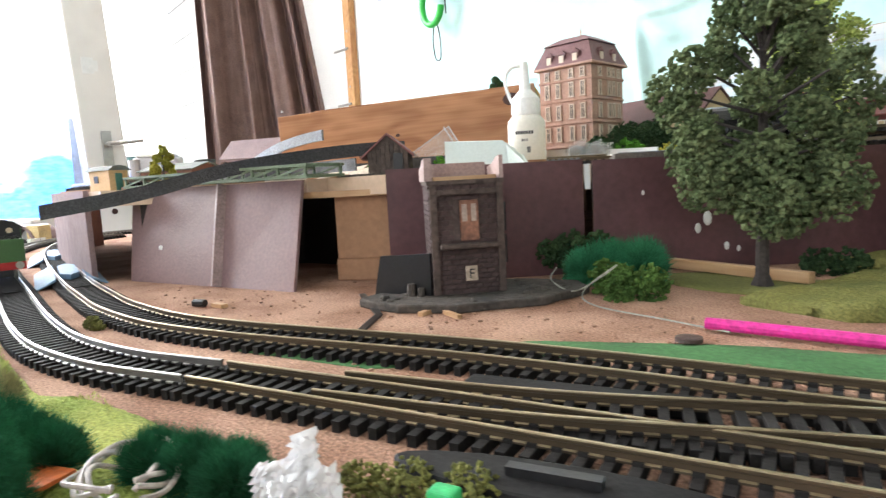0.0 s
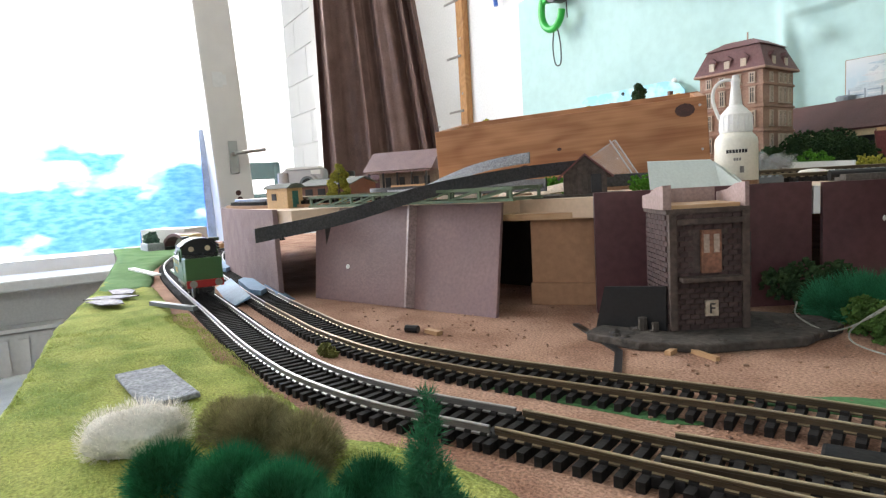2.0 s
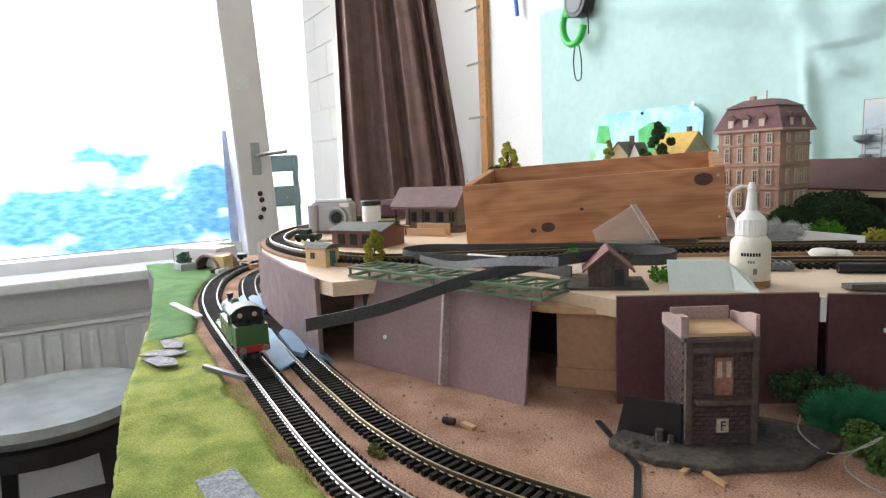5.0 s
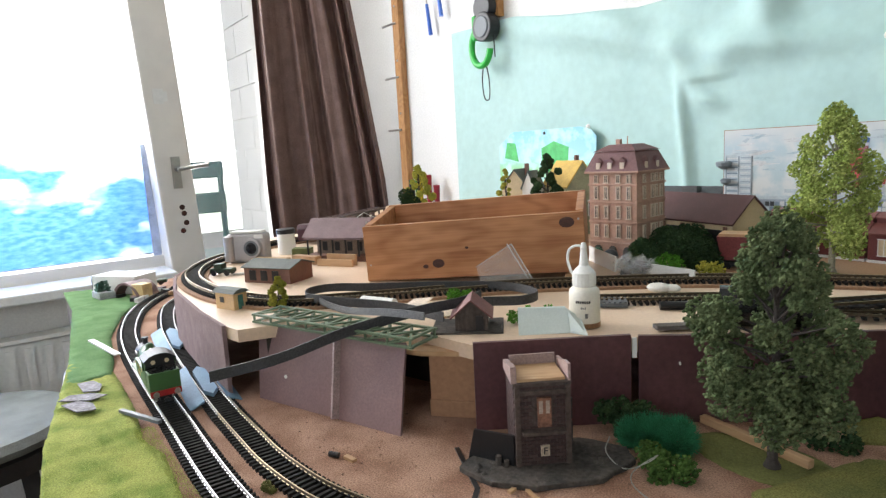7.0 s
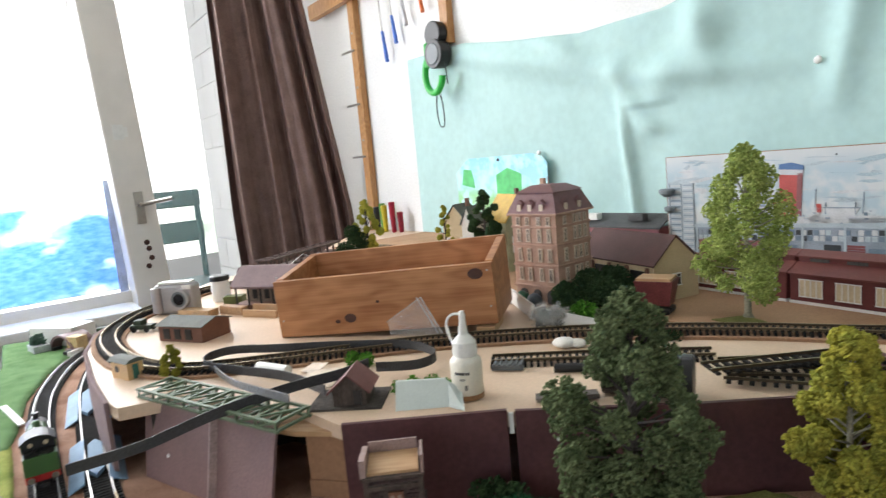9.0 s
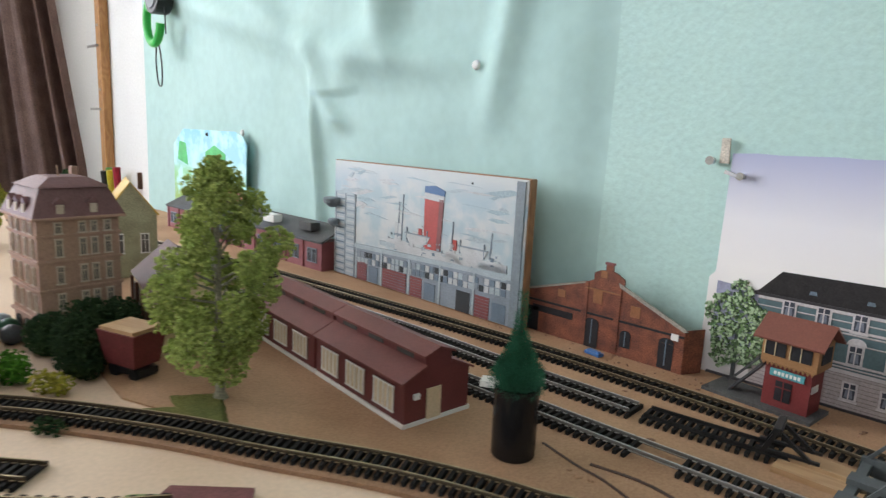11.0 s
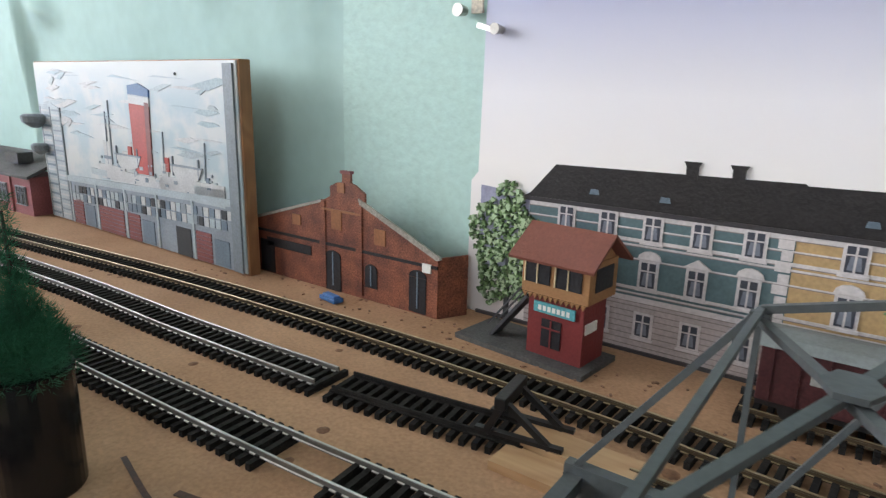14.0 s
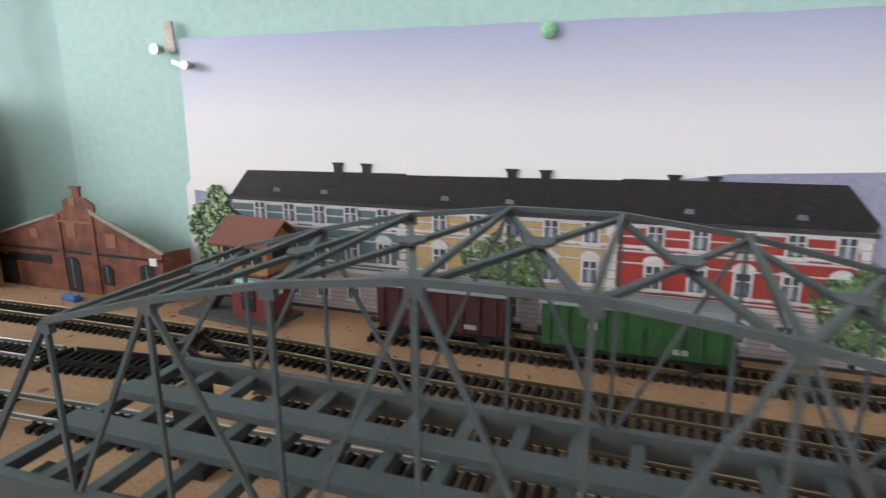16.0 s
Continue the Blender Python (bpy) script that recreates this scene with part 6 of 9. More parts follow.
def ridge(x, z, a, c, wide):
    """How near a point lies to a fold between two places."""
    t = max(0.0, min(1.0, ((x - a[0]) * (c[0] - a[0]) + (z - a[1]) * (c[1] - a[1])) / ((c[0] - a[0]) ** 2 + (c[1] - a[1]) ** 2)))
    d = math.hypot(x - a[0] - t * (c[0] - a[0]), z - a[1] - t * (c[1] - a[1]))
    return math.exp(-(d / wide) ** 2) * (0.4 + 0.6 * math.sin(math.pi * t))
for j in range(M + 1):
    for i in range(N + 1):
        x = -1.215 + i / N * 1.23
        z = 0.0 + j / M * (paper_top(x) - 0.0)
        h = 0.012 * max(0, noise.noise((x * 3.2, z * 4.5, 2.0))) + 0.004 * noise.noise((x * 11, z * 9, 4.0)) + 0.004
        h += 0.014 * math.exp(-((x + 0.50 + 0.10 * (z - 0.28)) / 0.012) ** 2) * (1 if z < 0.30 else max(0, 1 - (z - 0.30) * 14))
        h += 0.010 * math.exp(-((x + 0.47 - (z - 0.3) * 0.9) / 0.05) ** 2) * (1 if z > 0.33 else 0.2)
        h += 0.022 * ridge(x, z, (-1.02, 0.53), (-0.52, 0.40), 0.030) + 0.018 * ridge(x, z, (-0.20, 0.36), (-0.52, 0.395), 0.026)
        h += 0.016 * ridge(x, z, (-0.72, 0.50), (-0.60, 0.45), 0.02) + 0.018 * ridge(x, z, (-0.36, 0.50), (-0.32, 0.38), 0.03)
        h += 0.014 * ridge(x, z, (-0.10, 0.52), (-0.14, 0.30), 0.022) + 0.012 * ridge(x, z, (-0.51, 0.39), (-0.46, 0.29), 0.02) + 0.012 * ridge(x, z, (-0.42, 0.28), (-0.46, 0.30), 0.012)
        h *= min(1, (x + 1.22) * 30, (0.02 - x) * 14)
        vs.append((x, WALL - 0.0003 - (0.0007 + max(0.0005, h)) * max(0.0, min(1, (0.013 - x) * 30)), z))
K = len(vs)
vs += [(x, WALL - 0.00015, z) for x, y, z in vs]
for j in range(M):
    for i in range(N):
        a = j * (N + 1) + i
        fs += [(a, a + 1, a + N + 2, a + N + 1), (K + a, K + a + N + 1, K + a + N + 2, K + a + 1)]
for i in range(N):
    a = M * (N + 1) + i
    fs += [(a, a + 1, K + a + 1, K + a), (i, K + i, K + i + 1, i + 1)]
wp = thing("wall_paper", "pale aqua backdrop paper creased and pinned to the wall", "backdrop paper")
part("sheet", pap.add(vs, fs), PAPER, wp, smooth=True)
for x, z in ((-0.164, 0.357), (-0.725, 0.262)):
    part("pin", Shape().lathe(0, 0, ((0.006, 0), (0.005, 0.003), (0.002, 0.004)), 10), PLASTER, wp).matrix_basis = pose(x, WALL - 0.014, z, 90, 0, 0)
fixed("wall_paint", Shape().span(-0.2, 2.25, WALL - 0.0005, WALL - 0.0001, 0.0, 1.0), AQUA, "aqua painted woodchip wall")
hook = thing("wood_hook", "wooden wedge holding the backdrop paper", "wood block", -0.07, WALL - 0.014, 0.455)
part("wedge", flat([(-0.02, 0.03), (0.022, 0.03), (0.014, 0.004), (0.004, -0.004)], -0.006, 0.004), PINE_Z, hook)

# child's painting pinned up
pic = thing("childs_painting", "child's bright painting of a green tree and sky", "painting", -0.86, 1.478, 0.07)
SKYB = bands("painted_sky", [(0, (0.30, 0.45, 0.10)), (0.35, (0.30, 0.62, 0.30)), (0.55, (0.35, 0.66, 0.72)), (1, (0.25, 0.58, 0.80))], "Z", 0.05, 0.2, 0.6, 30, (0.5, 0.8, 0.8))
part("paper", flat([(-0.15, 0.0), (0.155, 0.0), (0.165, 0.17), (0.15, 0.185), (0.12, 0.193), (-0.10, 0.193), (-0.15, 0.16)], -0.001, 0.0005), SKYB, pic)
part("tree_patch", flat([(-0.13, 0.13), (-0.08, 0.12), (-0.09, 0.165), (-0.12, 0.168)], -0.0016, -0.0009), mat("paint_green", (0.10, 0.55, 0.16), 0.6), pic)
part("tree_patch", flat([(0.0, 0.09), (0.08, 0.09), (0.085, 0.15), (0.04, 0.165), (0.0, 0.15)], -0.0016, -0.0009), MATS["paint_green"], pic)
part("house_patch", flat([(0.08, 0.06), (0.15, 0.05), (0.15, 0.085), (0.12, 0.10), (0.085, 0.085)], -0.0018, -0.0009), mat("paint_rust", (0.45, 0.16, 0.08), 0.6), pic)
part("pin", Shape().lathe(0, 0, ((0.004, 0), (0.002, 0.003)), 8), BLACK, pic).matrix_basis = pose(0.01, -0.001, 0.185, 90, 0, 0)

# painted ship board
ship = thing("ship_picture_board", "painted board of a harbour liner with a red funnel", "picture", -0.2185, 1.456, DECK + 0.0015, -1)
ship.matrix_basis = pose(-0.2185, 1.456, DECK + 0.0015, 0, 0, -1) @ Matrix.Diagonal((1.04, 1, 1, 1))
SHSKY = bands("ship_sky", [(0, (0.34, 0.42, 0.45)), (0.8, (0.36, 0.45, 0.49)), (1, (0.52, 0.53, 0.51))], "Z", 0, 0.165, 0.40, 34, (0.50, 0.52, 0.51))
part("board", Shape().span(-0.168, 0.168, -0.006, 0.004, 0, 0.163), wood("board_edge", (0.34, 0.17, 0.08), (0.2, 0.1, 0.05), along="Z"), ship, "brown board edge", bevel=0.0006)
part("picture", Shape().span(-0.166, 0.166, -0.0072, -0.0061, 0.002, 0.162), SHSKY, ship)
PR = {k: mat("print_" + k, c, 0.45, 0.14, 60, 0.0) for k, c in dict(grey=(0.24, 0.28, 0.32), pale=(0.50, 0.51, 0.51), red=(0.42, 0.07, 0.06), blue=(0.07, 0.15, 0.30), brick=(0.22, 0.075, 0.075), dark=(0.035, 0.04, 0.045), slate=(0.15, 0.20, 0.25), rust=(0.30, 0.13, 0.06), sky=(0.35, 0.44, 0.48), mist=(0.38, 0.44, 0.47), steel=(0.20, 0.235, 0.26)).items()}
Y0, Y1 = -0.0078, -0.0071


def roof_line(x):
    return 0.0475 + 0.032 * (x + 0.115)


def ship_part(name, poly, level, tone, label=""):
    return part(name, flat(poly, Y0 - 0.00012 * level, Y1), PR[tone], ship, label)


rnd = random.Random(9)
for k in range(46):
    x, z = rnd.uniform(-0.16, 0.14), rnd.uniform(0.085, 0.158)
    w0, h0 = rnd.uniform(0.006, 0.03), rnd.uniform(0.0006, 0.0026)
    sl = rnd.uniform(-0.004, 0.006)
    ship_part("brush_stroke", [(x - w0, z), (x, z - h0), (x + w0, z + sl), (x + w0 * 0.4, z + sl + h0), (x - w0 * 0.6, z + h0)], 0, rnd.choice(("pale", "sky", "sky", "mist")))
ship_part("quay_wall", [(-0.115, roof_line(-0.115)), (0.155, roof_line(0.155)), (0.155, 0.002), (-0.115, 0.002)], 1, "grey")
ship_part("quay_roof", [(-0.118, roof_line(-0.118) - 0.003), (0.157, roof_line(0.157) - 0.003), (0.157, roof_line(0.157) + 0.003), (-0.118, roof_line(-0.118) + 0.003)], 5, "mist")
ship_part("funnel", [(0.0170, 0.066), (0.0450, 0.066), (0.0480, 0.128), (0.0160, 0.130)], 2, "red", "red printed funnel")
ship_part("funnel_shade", [(0.0380, 0.066), (0.0450, 0.066), (0.0480, 0.128), (0.0410, 0.1285)], 3, "brick")
ship_part("funnel_band", [(0.0160, 0.127), (0.0482, 0.125), (0.0486, 0.133), (0.0158, 0.135)], 3, "pale")
ship_part("funnel_top", [(0.0158, 0.134), (0.0486, 0.132), (0.0494, 0.139), (0.0330, 0.144), (0.0160, 0.142)], 3, "blue")
for x, z, w0, h0, tone in ((0.02, 0.060, 0.13, 0.010, "pale"), (-0.026, 0.066, 0.05, 0.006, "pale"), (0.10, 0.062, 0.090, 0.012, "pale"), (0.125, 0.058, 0.04, 0.014, "mist"), (-0.030, 0.080, 0.012, 0.022, "pale"),
                           (-0.030, 0.076, 0.014, 0.003, "slate"), (0.064, 0.072, 0.010, 0.014, "pale"), (0.068, 0.078, 0.006, 0.012, "red"), (0.002, 0.076, 0.010, 0.016, "pale"), (0.010, 0.082, 0.006, 0.014, "red"), (-0.05, 0.060, 0.03, 0.006, "mist")):
    ship_part("deckhouse", rect(x - w0 / 2, x + w0 / 2, z - h0 / 2, z + h0 / 2), 3, tone)
for k in range(30):
    x, z = rnd.uniform(-0.05, 0.145), rnd.uniform(0.055, 0.074)
    ship_part("deck_detail", rect(x, x + rnd.uniform(0.001, 0.006), z, z + rnd.uniform(0.001, 0.005)), 4, rnd.choice(("slate", "grey", "mist", "mist", "slate")))
for x, z in ((0.004, 0.076), (0.094, 0.074)):
    ship_part("lifeboat", [(x - 0.021, z + 0.005), (x + 0.024, z + 0.005), (x + 0.018, z - 0.005), (x + 0.006, z - 0.008), (x - 0.012, z - 0.007)], 6, "pale", "white printed lifeboat")
    ship_part("boat_stripe", [(x - 0.021, z + 0.0055), (x + 0.024, z + 0.0055), (x + 0.023, z + 0.0040), (x - 0.020, z + 0.0040)], 7, "grey")
    for q in (-0.018, 0.018):
        ship_part("davit", rect(x + q, x + q + 0.0012, z - 0.004, z + 0.012), 7, "grey")
for x, h0 in ((-0.024, 0.128), (-0.031, 0.118), (0.062, 0.105), (0.12, 0.10)):
    ship_part("mast", [(x, 0.07), (x + 0.0013, 0.07), (x + 0.0028, h0), (x + 0.0018, h0)], 3, "grey")
for r in range(2):
    for k in range(34):
        x = -0.110 + k * 0.0078
        z = roof_line(x) - 0.0065 - r * 0.0085
        ship_part("quay_window", rect(x, x + 0.0062, z - 0.0072, z), 6, rnd.choice(("pale", "slate", "mist", "pale", "slate", "dark", "grey")))
for k in range(5):
    x = -0.112 + k * 0.0535
    ship_part("quay_pillar", rect(x - 0.003, x, 0.002, roof_line(x) - 0.003), 8, "mist")
    if k != 3:
        for q in range(7):
            ship_part("brick_course", rect(x + 0.001, x + (0.047 if k % 2 else 0.022), 0.0025 + q * 0.0036, 0.0056 + q * 0.0036), 6, "brick")
    ship_part("quay_door", rect(x + 0.026, x + 0.047, 0.002, 0.0265) if k == 3 else rect(x + 0.026, x + 0.045, 0.003, 0.024), 6 if k in (0, 2, 3) else 5, "dark" if k == 3 else "slate")
ship_part("column", rect(0.152, 0.163, 0.002, 0.160), 8, "steel")
ship_part("tower", [(-0.163, 0.002), (-0.117, 0.002), (-0.119, 0.116), (-0.135, 0.122), (-0.163, 0.120)], 2, "mist")
for q in range(22):
    z = 0.006 + 0.0051 * q
    ship_part("tower_rung", rect(-0.160, -0.142, z, z + 0.0022), 3, ("slate", "pale")[q % 2])
    ship_part("tower_rung", rect(-0.137, -0.120, z + 0.001, z + 0.0028), 3, ("pale", "grey")[q % 2])
for x in (-0.1625, -0.141, -0.1195):
    ship_part("tower_leg", rect(x, x + 0.0022, 0.002, 0.118), 4, "steel")
part("basket", Shape().lathe(0, 0, ((0.004, 0), (0.012, 0.006), (0.013, 0.012), (0.010, 0.014)), 14), PR["steel"], ship, "small grey metal basket on the tower").matrix_basis = pose(-0.163, -0.014, 0.096)
part("basket", Shape().lathe(0, 0, ((0.002, 0), (0.008, 0.005), (0.0085, 0.010), (0.006, 0.012)), 12), PR["steel"], ship, "small grey metal basket on the tower").matrix_basis = pose(-0.159, -0.014, 0.068)
for x, z in ((0.158, 0.157), (0.09, 0.152)):
    part("nail", Shape().lathe(0, 0, ((0.0013, 0), (0.001, 0.001)), 7), BLACK, ship).matrix_basis = pose(x, -0.0075, z, 90, 0, 0)

# printed brick warehouse standing at the wall
BRK = mat("printed_brick", (0.235, 0.082, 0.046), 0.5, 0.5, 70, 0.05, 900, tone=(0.115, 0.04, 0.03))
ware = thing("warehouse_cutout", "printed card brick warehouse cutout at the wall", "card building", 0.0115, 1.465, DECK + 0.0015, 0)
part("front", flat([(-0.068, 0.0), (0.112, 0.0), (0.112, 0.041), (0.049, 0.068), (0.049, 0.075), (0.040, 0.080), (0.036, 0.081), (0.036, 0.088), (0.028, 0.088), (0.028, 0.081), (0.022, 0.080), (0.016, 0.077), (0.016, 0.070), (0.010, 0.067), (-0.068, 0.044)], 0, 0.002), BRK, ware)
part("side", Shape().beam((0.112, 0.001, 0.0205), (0.1215, 0.020, 0.0205), 0.0015, 0.041), BRK, ware, "folded card side")
DKB = mat("printed_dark", (0.018, 0.018, 0.022), 0.5)
for x, z, w0, h0 in ((-0.055, 0.014, 0.016, 0.026), (-0.03, 0.026, 0.05, 0.007), (0.018, 0.013, 0.015, 0.026), (0.055, 0.016, 0.011, 0.013), (0.096, 0.013, 0.014, 0.024)):
    part("opening", flat(rect(x - w0 / 2, x + w0 / 2, z - h0 / 2, z + h0 / 2), -0.0006, 0.0004), DKB, ware)
for x, z, w0, h0 in ((0.022, 0.053, 0.010, 0.013), (-0.02, 0.048, 0.009, 0.008), (0.063, 0.047, 0.010, 0.011), (0.027, 0.077, 0.007, 0.007)):
    part("opening", flat(rect(x - w0 / 2, x + w0 / 2, z - h0 / 2, z + h0 / 2), -0.0006, 0.0004), PR["rust"], ware)
part("cornice", flat([(0.044, 0.0715), (0.113, 0.0425), (0.115, 0.0405), (0.1115, 0.0395), (0.045, 0.0675)], -0.0012, 0.0006), mat("printed_gutter", (0.33, 0.31, 0.27), 0.5), ware)
part("cornice", flat([(0.008, 0.067), (-0.068, 0.0448), (-0.068, 0.0425), (0.007, 0.0645)], -0.0012, 0.0006), MATS["printed_gutter"], ware)
part("string_course", flat(rect(-0.068, 0.112, 0.0335, 0.0355), -0.0008, 0.0004), DKB, ware)
for x in (0.008, 0.044):
    part("pier", flat(rect(x - 0.003, x + 0.003, 0.002, 0.066), -0.001, 0.0004), BRK, ware)
for x, w0 in ((0.018, 0.015), (0.096, 0.014), (0.055, 0.011)):
    zt = 0.0262 if w0 > 0.012 else 0.0225
    part("arch", flat([(x - w0 / 2, zt - 0.0008)] + [(x + w0 / 2 * math.cos(math.pi - a * 0.5236), zt + 0.0042 * math.sin(a * 0.5236)) for a in range(7)] + [(x + w0 / 2, zt - 0.0008)], -0.0007, 0.0004), DKB, ware)
    part("mullion", flat(rect(x - 0.0005, x + 0.0005, 0.004 if w0 > 0.012 else 0.011, zt + 0.003), -0.0010, 0.0004), PR["slate"], ware)
part("parapet_cap", flat(rect(0.0272, 0.0368, 0.0872, 0.0892), -0.0012, 0.0026), PR["brick"], ware)
part("string_course", flat(rect(0.008, 0.046, 0.0595, 0.0610), -0.0012, 0.0004), PR["rust"], ware)
part("label", flat(rect(0.100, 0.107, 0.030, 0.036), -0.001, 0.0004), PLASTER, ware)

# printed street backdrop sheet
post = thing("street_backdrop", "printed backdrop sheet of a terrace under a lilac sky", "backdrop sheet", 0.0, WALL - 0.004, 0)
PSKY = bands("printed_sky", [(0, (0.72, 0.67, 0.66)), (0.42, (0.88, 0.84, 0.82)), (0.66, (0.80, 0.78, 0.81)), (1, (0.40, 0.42, 0.60))], "Z", 0.10, 0.275, 0.42)
wav = [(0.126, 0.071), (0.127, 0.160), (0.132, 0.166), (0.134, 0.271)] + [(0.134 + 0.02 * i, 0.2715 + 0.0005 * math.sin(i * 2.1) + 0.0001 * i) for i in range(1, 40)] + [(0.93, 0.071)]
part("sheet", flat(wav, -0.0008, 0.0), PSKY, post)
def ink(name, c):
    return mat("ink_" + name, c, 0.42, 0.12, 80, 0.0, 500)
HILL = ink("hill", (0.33, 0.33, 0.45))
part("hill", flat([(0.135, 0.10), (0.19, 0.10), (0.19, 0.150), (0.16, 0.156), (0.135, 0.158)], -0.0011, -0.0004), HILL, post)
part("hill", flat([(0.42, 0.12), (0.92, 0.12), (0.92, 0.178), (0.80, 0.186), (0.66, 0.192), (0.52, 0.185), (0.44, 0.172)], -0.0011, -0.0004), HILL, post)
part("roof", flat([(0.166, 0.1545), (0.171, 0.157), (0.187, 0.1755), (0.316, 0.1775), (0.317, 0.1765), (0.459, 0.1790), (0.461, 0.1800), (0.580, 0.1812), (0.598, 0.160), (0.597, 0.1555)], -0.0022, -0.0009), mat("ink_roof", (0.022, 0.019, 0.020), 0.5, 0.3, 200, 0.2), post, "black tiled printed roof")
part("gutter", flat(rect(0.166, 0.599, 0.1525, 0.1550), -0.0026, -0.0009), ink("gutter", (0.05, 0.045, 0.05)), post)
for x in (0.264, 0.2865, 0.391, 0.413, 0.490, 0.512):
    part("chimney", flat([(x - 0.003, 0.174), (x + 0.003, 0.174), (x + 0.003, 0.181), (x + 0.0045, 0.1835), (x - 0.0045, 0.1835), (x - 0.003, 0.181)], -0.0024, -0.0009), MATS["ink_roof"], post)
for x in (0.212, 0.252, 0.345, 0.39, 0.50, 0.56):
    part("skylight", flat([(x - 0.003, 0.1605), (x + 0.003, 0.1605), (x + 0.0022, 0.1635), (x - 0.0022, 0.1635)], -0.0026, -0.0009), PR["slate"], post)
TRIMW = ink("trim", (0.64, 0.60, 0.60))
GL = ink("glass", (0.055, 0.06, 0.08))
SILLM = ink("plinth_pink", (0.47, 0.41, 0.40))
for (x0, x1, first, cname, col) in ((0.171, 0.316, 0.196, "teal", (0.105, 0.165, 0.180)), (0.316, 0.460, 0.341, "cream", (0.50, 0.34, 0.17)), (0.460, 0.597, 0.482, "red", (0.36, 0.045, 0.036))):
    C = ink(cname, col)
    part("facade", flat(rect(x0, x1, 0.1035, 0.1525), -0.0015, -0.0009), C, post, cname + " printed house front")
    part("ground_floor", flat(rect(x0, x1, 0.072, 0.1035), -0.0015, -0.0009), SILLM, post)
    for k in range(8):
        part("course_line", flat(rect(x0, x1, 0.0755 + k * 0.0034, 0.0760 + k * 0.0034), -0.0017, -0.0012), ink("joint", (0.27, 0.23, 0.23)), post)
    for z, h in ((0.1022, 0.0030), (0.1068, 0.0009), (0.1095, 0.0016), (0.1270, 0.0007), (0.1345, 0.0010), (0.1370, 0.0018), (0.1440, 0.0007), (0.1500, 0.0026)):
        part("string_course", flat(rect(x0, x1, z, z + h), -0.0019, -0.0012), TRIMW, post)
        part("course_shadow", flat(rect(x0, x1, z - 0.0005, z), -0.0018, -0.0012), ink("joint", (0.27, 0.23, 0.23)), post)
    for q in range(8):
        part("quoin", flat(rect(x1 - (0.0075 if q % 2 else 0.0055), x1 - 0.0005, 0.1045 + q * 0.0058, 0.1092 + q * 0.0058), -0.0021, -0.0012), TRIMW, post)
    for k in range(5):
        xc = first + 0.0256 * k
        if xc > x1 - 0.008:
            continue
        for z, h in ((0.1450, 0.0125), (0.1190, 0.0140), (0.0890, 0.0125)):
            part("surround", flat(rect(xc - 0.0056, xc + 0.0056, z - h / 2 - 0.0014, z + h / 2 + 0.0014), -0.0024, -0.0012), TRIMW, post)
            part("printed_pane", flat(rect(xc - 0.0040, xc + 0.0040, z - h / 2, z + h / 2), -0.0027, -0.0014), GL, post)
            part("curtain_print", flat([(xc - 0.0030, z - h / 2 + 0.001), (xc + 0.0030, z - h / 2 + 0.001), (xc + 0.0022, z + h * 0.1), (xc - 0.0022, z + h * 0.1)], -0.0028, -0.0014), ink("net", (0.20, 0.22, 0.27)), post)
            part("glazing_bar", flat(rect(xc - 0.0005, xc + 0.0005, z - h / 2, z + h / 2), -0.003, -0.0014), TRIMW, post)
            part("glazing_bar", flat(rect(xc - 0.0040, xc + 0.0040, z + h * 0.14, z + h * 0.20), -0.003, -0.0014), TRIMW, post)
            part("sill", flat(rect(xc - 0.0064, xc + 0.0064, z - h / 2 - 0.0026, z - h / 2 - 0.0010), -0.0030, -0.0012), TRIMW, post)
        if k % 2:
            part("pediment", flat([(xc - 0.0072, 0.1278), (xc + 0.0072, 0.1278), (xc, 0.1325)], -0.0030, -0.0012), TRIMW, post)
        else:
            part("pediment", flat([(xc + 0.0066 * math.cos(a * 0.5236), 0.1278 + 0.0050 * math.sin(a * 0.5236)) for a in range(7)], -0.0030, -0.0012), TRIMW, post)
part("street", flat(rect(0.135, 0.925, 0.0712, 0.0735), -0.003, -0.0009), ink("street", (0.05, 0.045, 0.05)), post)
LEAFP = [ink("leaf_%d" % i, c) for i, c in enumerate(((0.07, 0.125, 0.05), (0.16, 0.26, 0.11), (0.40, 0.52, 0.33)))]
rnd = random.Random(21)
for cx, cz, rx, rz2 in ((0.158, 0.120, 0.027, 0.038), (0.387, 0.116, 0.029, 0.023), (0.596, 0.108, 0.024, 0.026)):
    for li, cnt in ((0, 420), (1, 330), (2, 330 if cx < 0.2 else 16)):
        s = Shape()
        for _ in range(cnt):
            a, r = rnd.uniform(0, 6.283), rnd.random() ** 0.5
            wig = 1 + 0.15 * math.sin(a * 5)
            x, z = cx + rx * r * wig * math.cos(a), cz + rz2 * r * wig * math.sin(a) * (1 - 0.2 * math.cos(a))
            d = rnd.uniform(0.0008, 0.0022)
            b0 = rnd.uniform(0, 3)
            s.prism([(x + d * math.cos(b0 + q * 2.09), z + d * math.sin(b0 + q * 2.09)) for q in range(3)], -0.0034 - 0.0004 * li - rnd.random() * 0.0002, -0.0012, "y")
        part("printed_leaves", s, LEAFP[li], post)
    part("printed_trunk", flat(rect(cx - 0.0015, cx + 0.0015, 0.074, cz), -0.0032, -0.0012), PR["dark"], post)
part("nail", Shape().rod((0.145, -0.001, 0.252), (0.145, -0.010, 0.252), 0.0022, 0.0034, 12), STEEL, post)
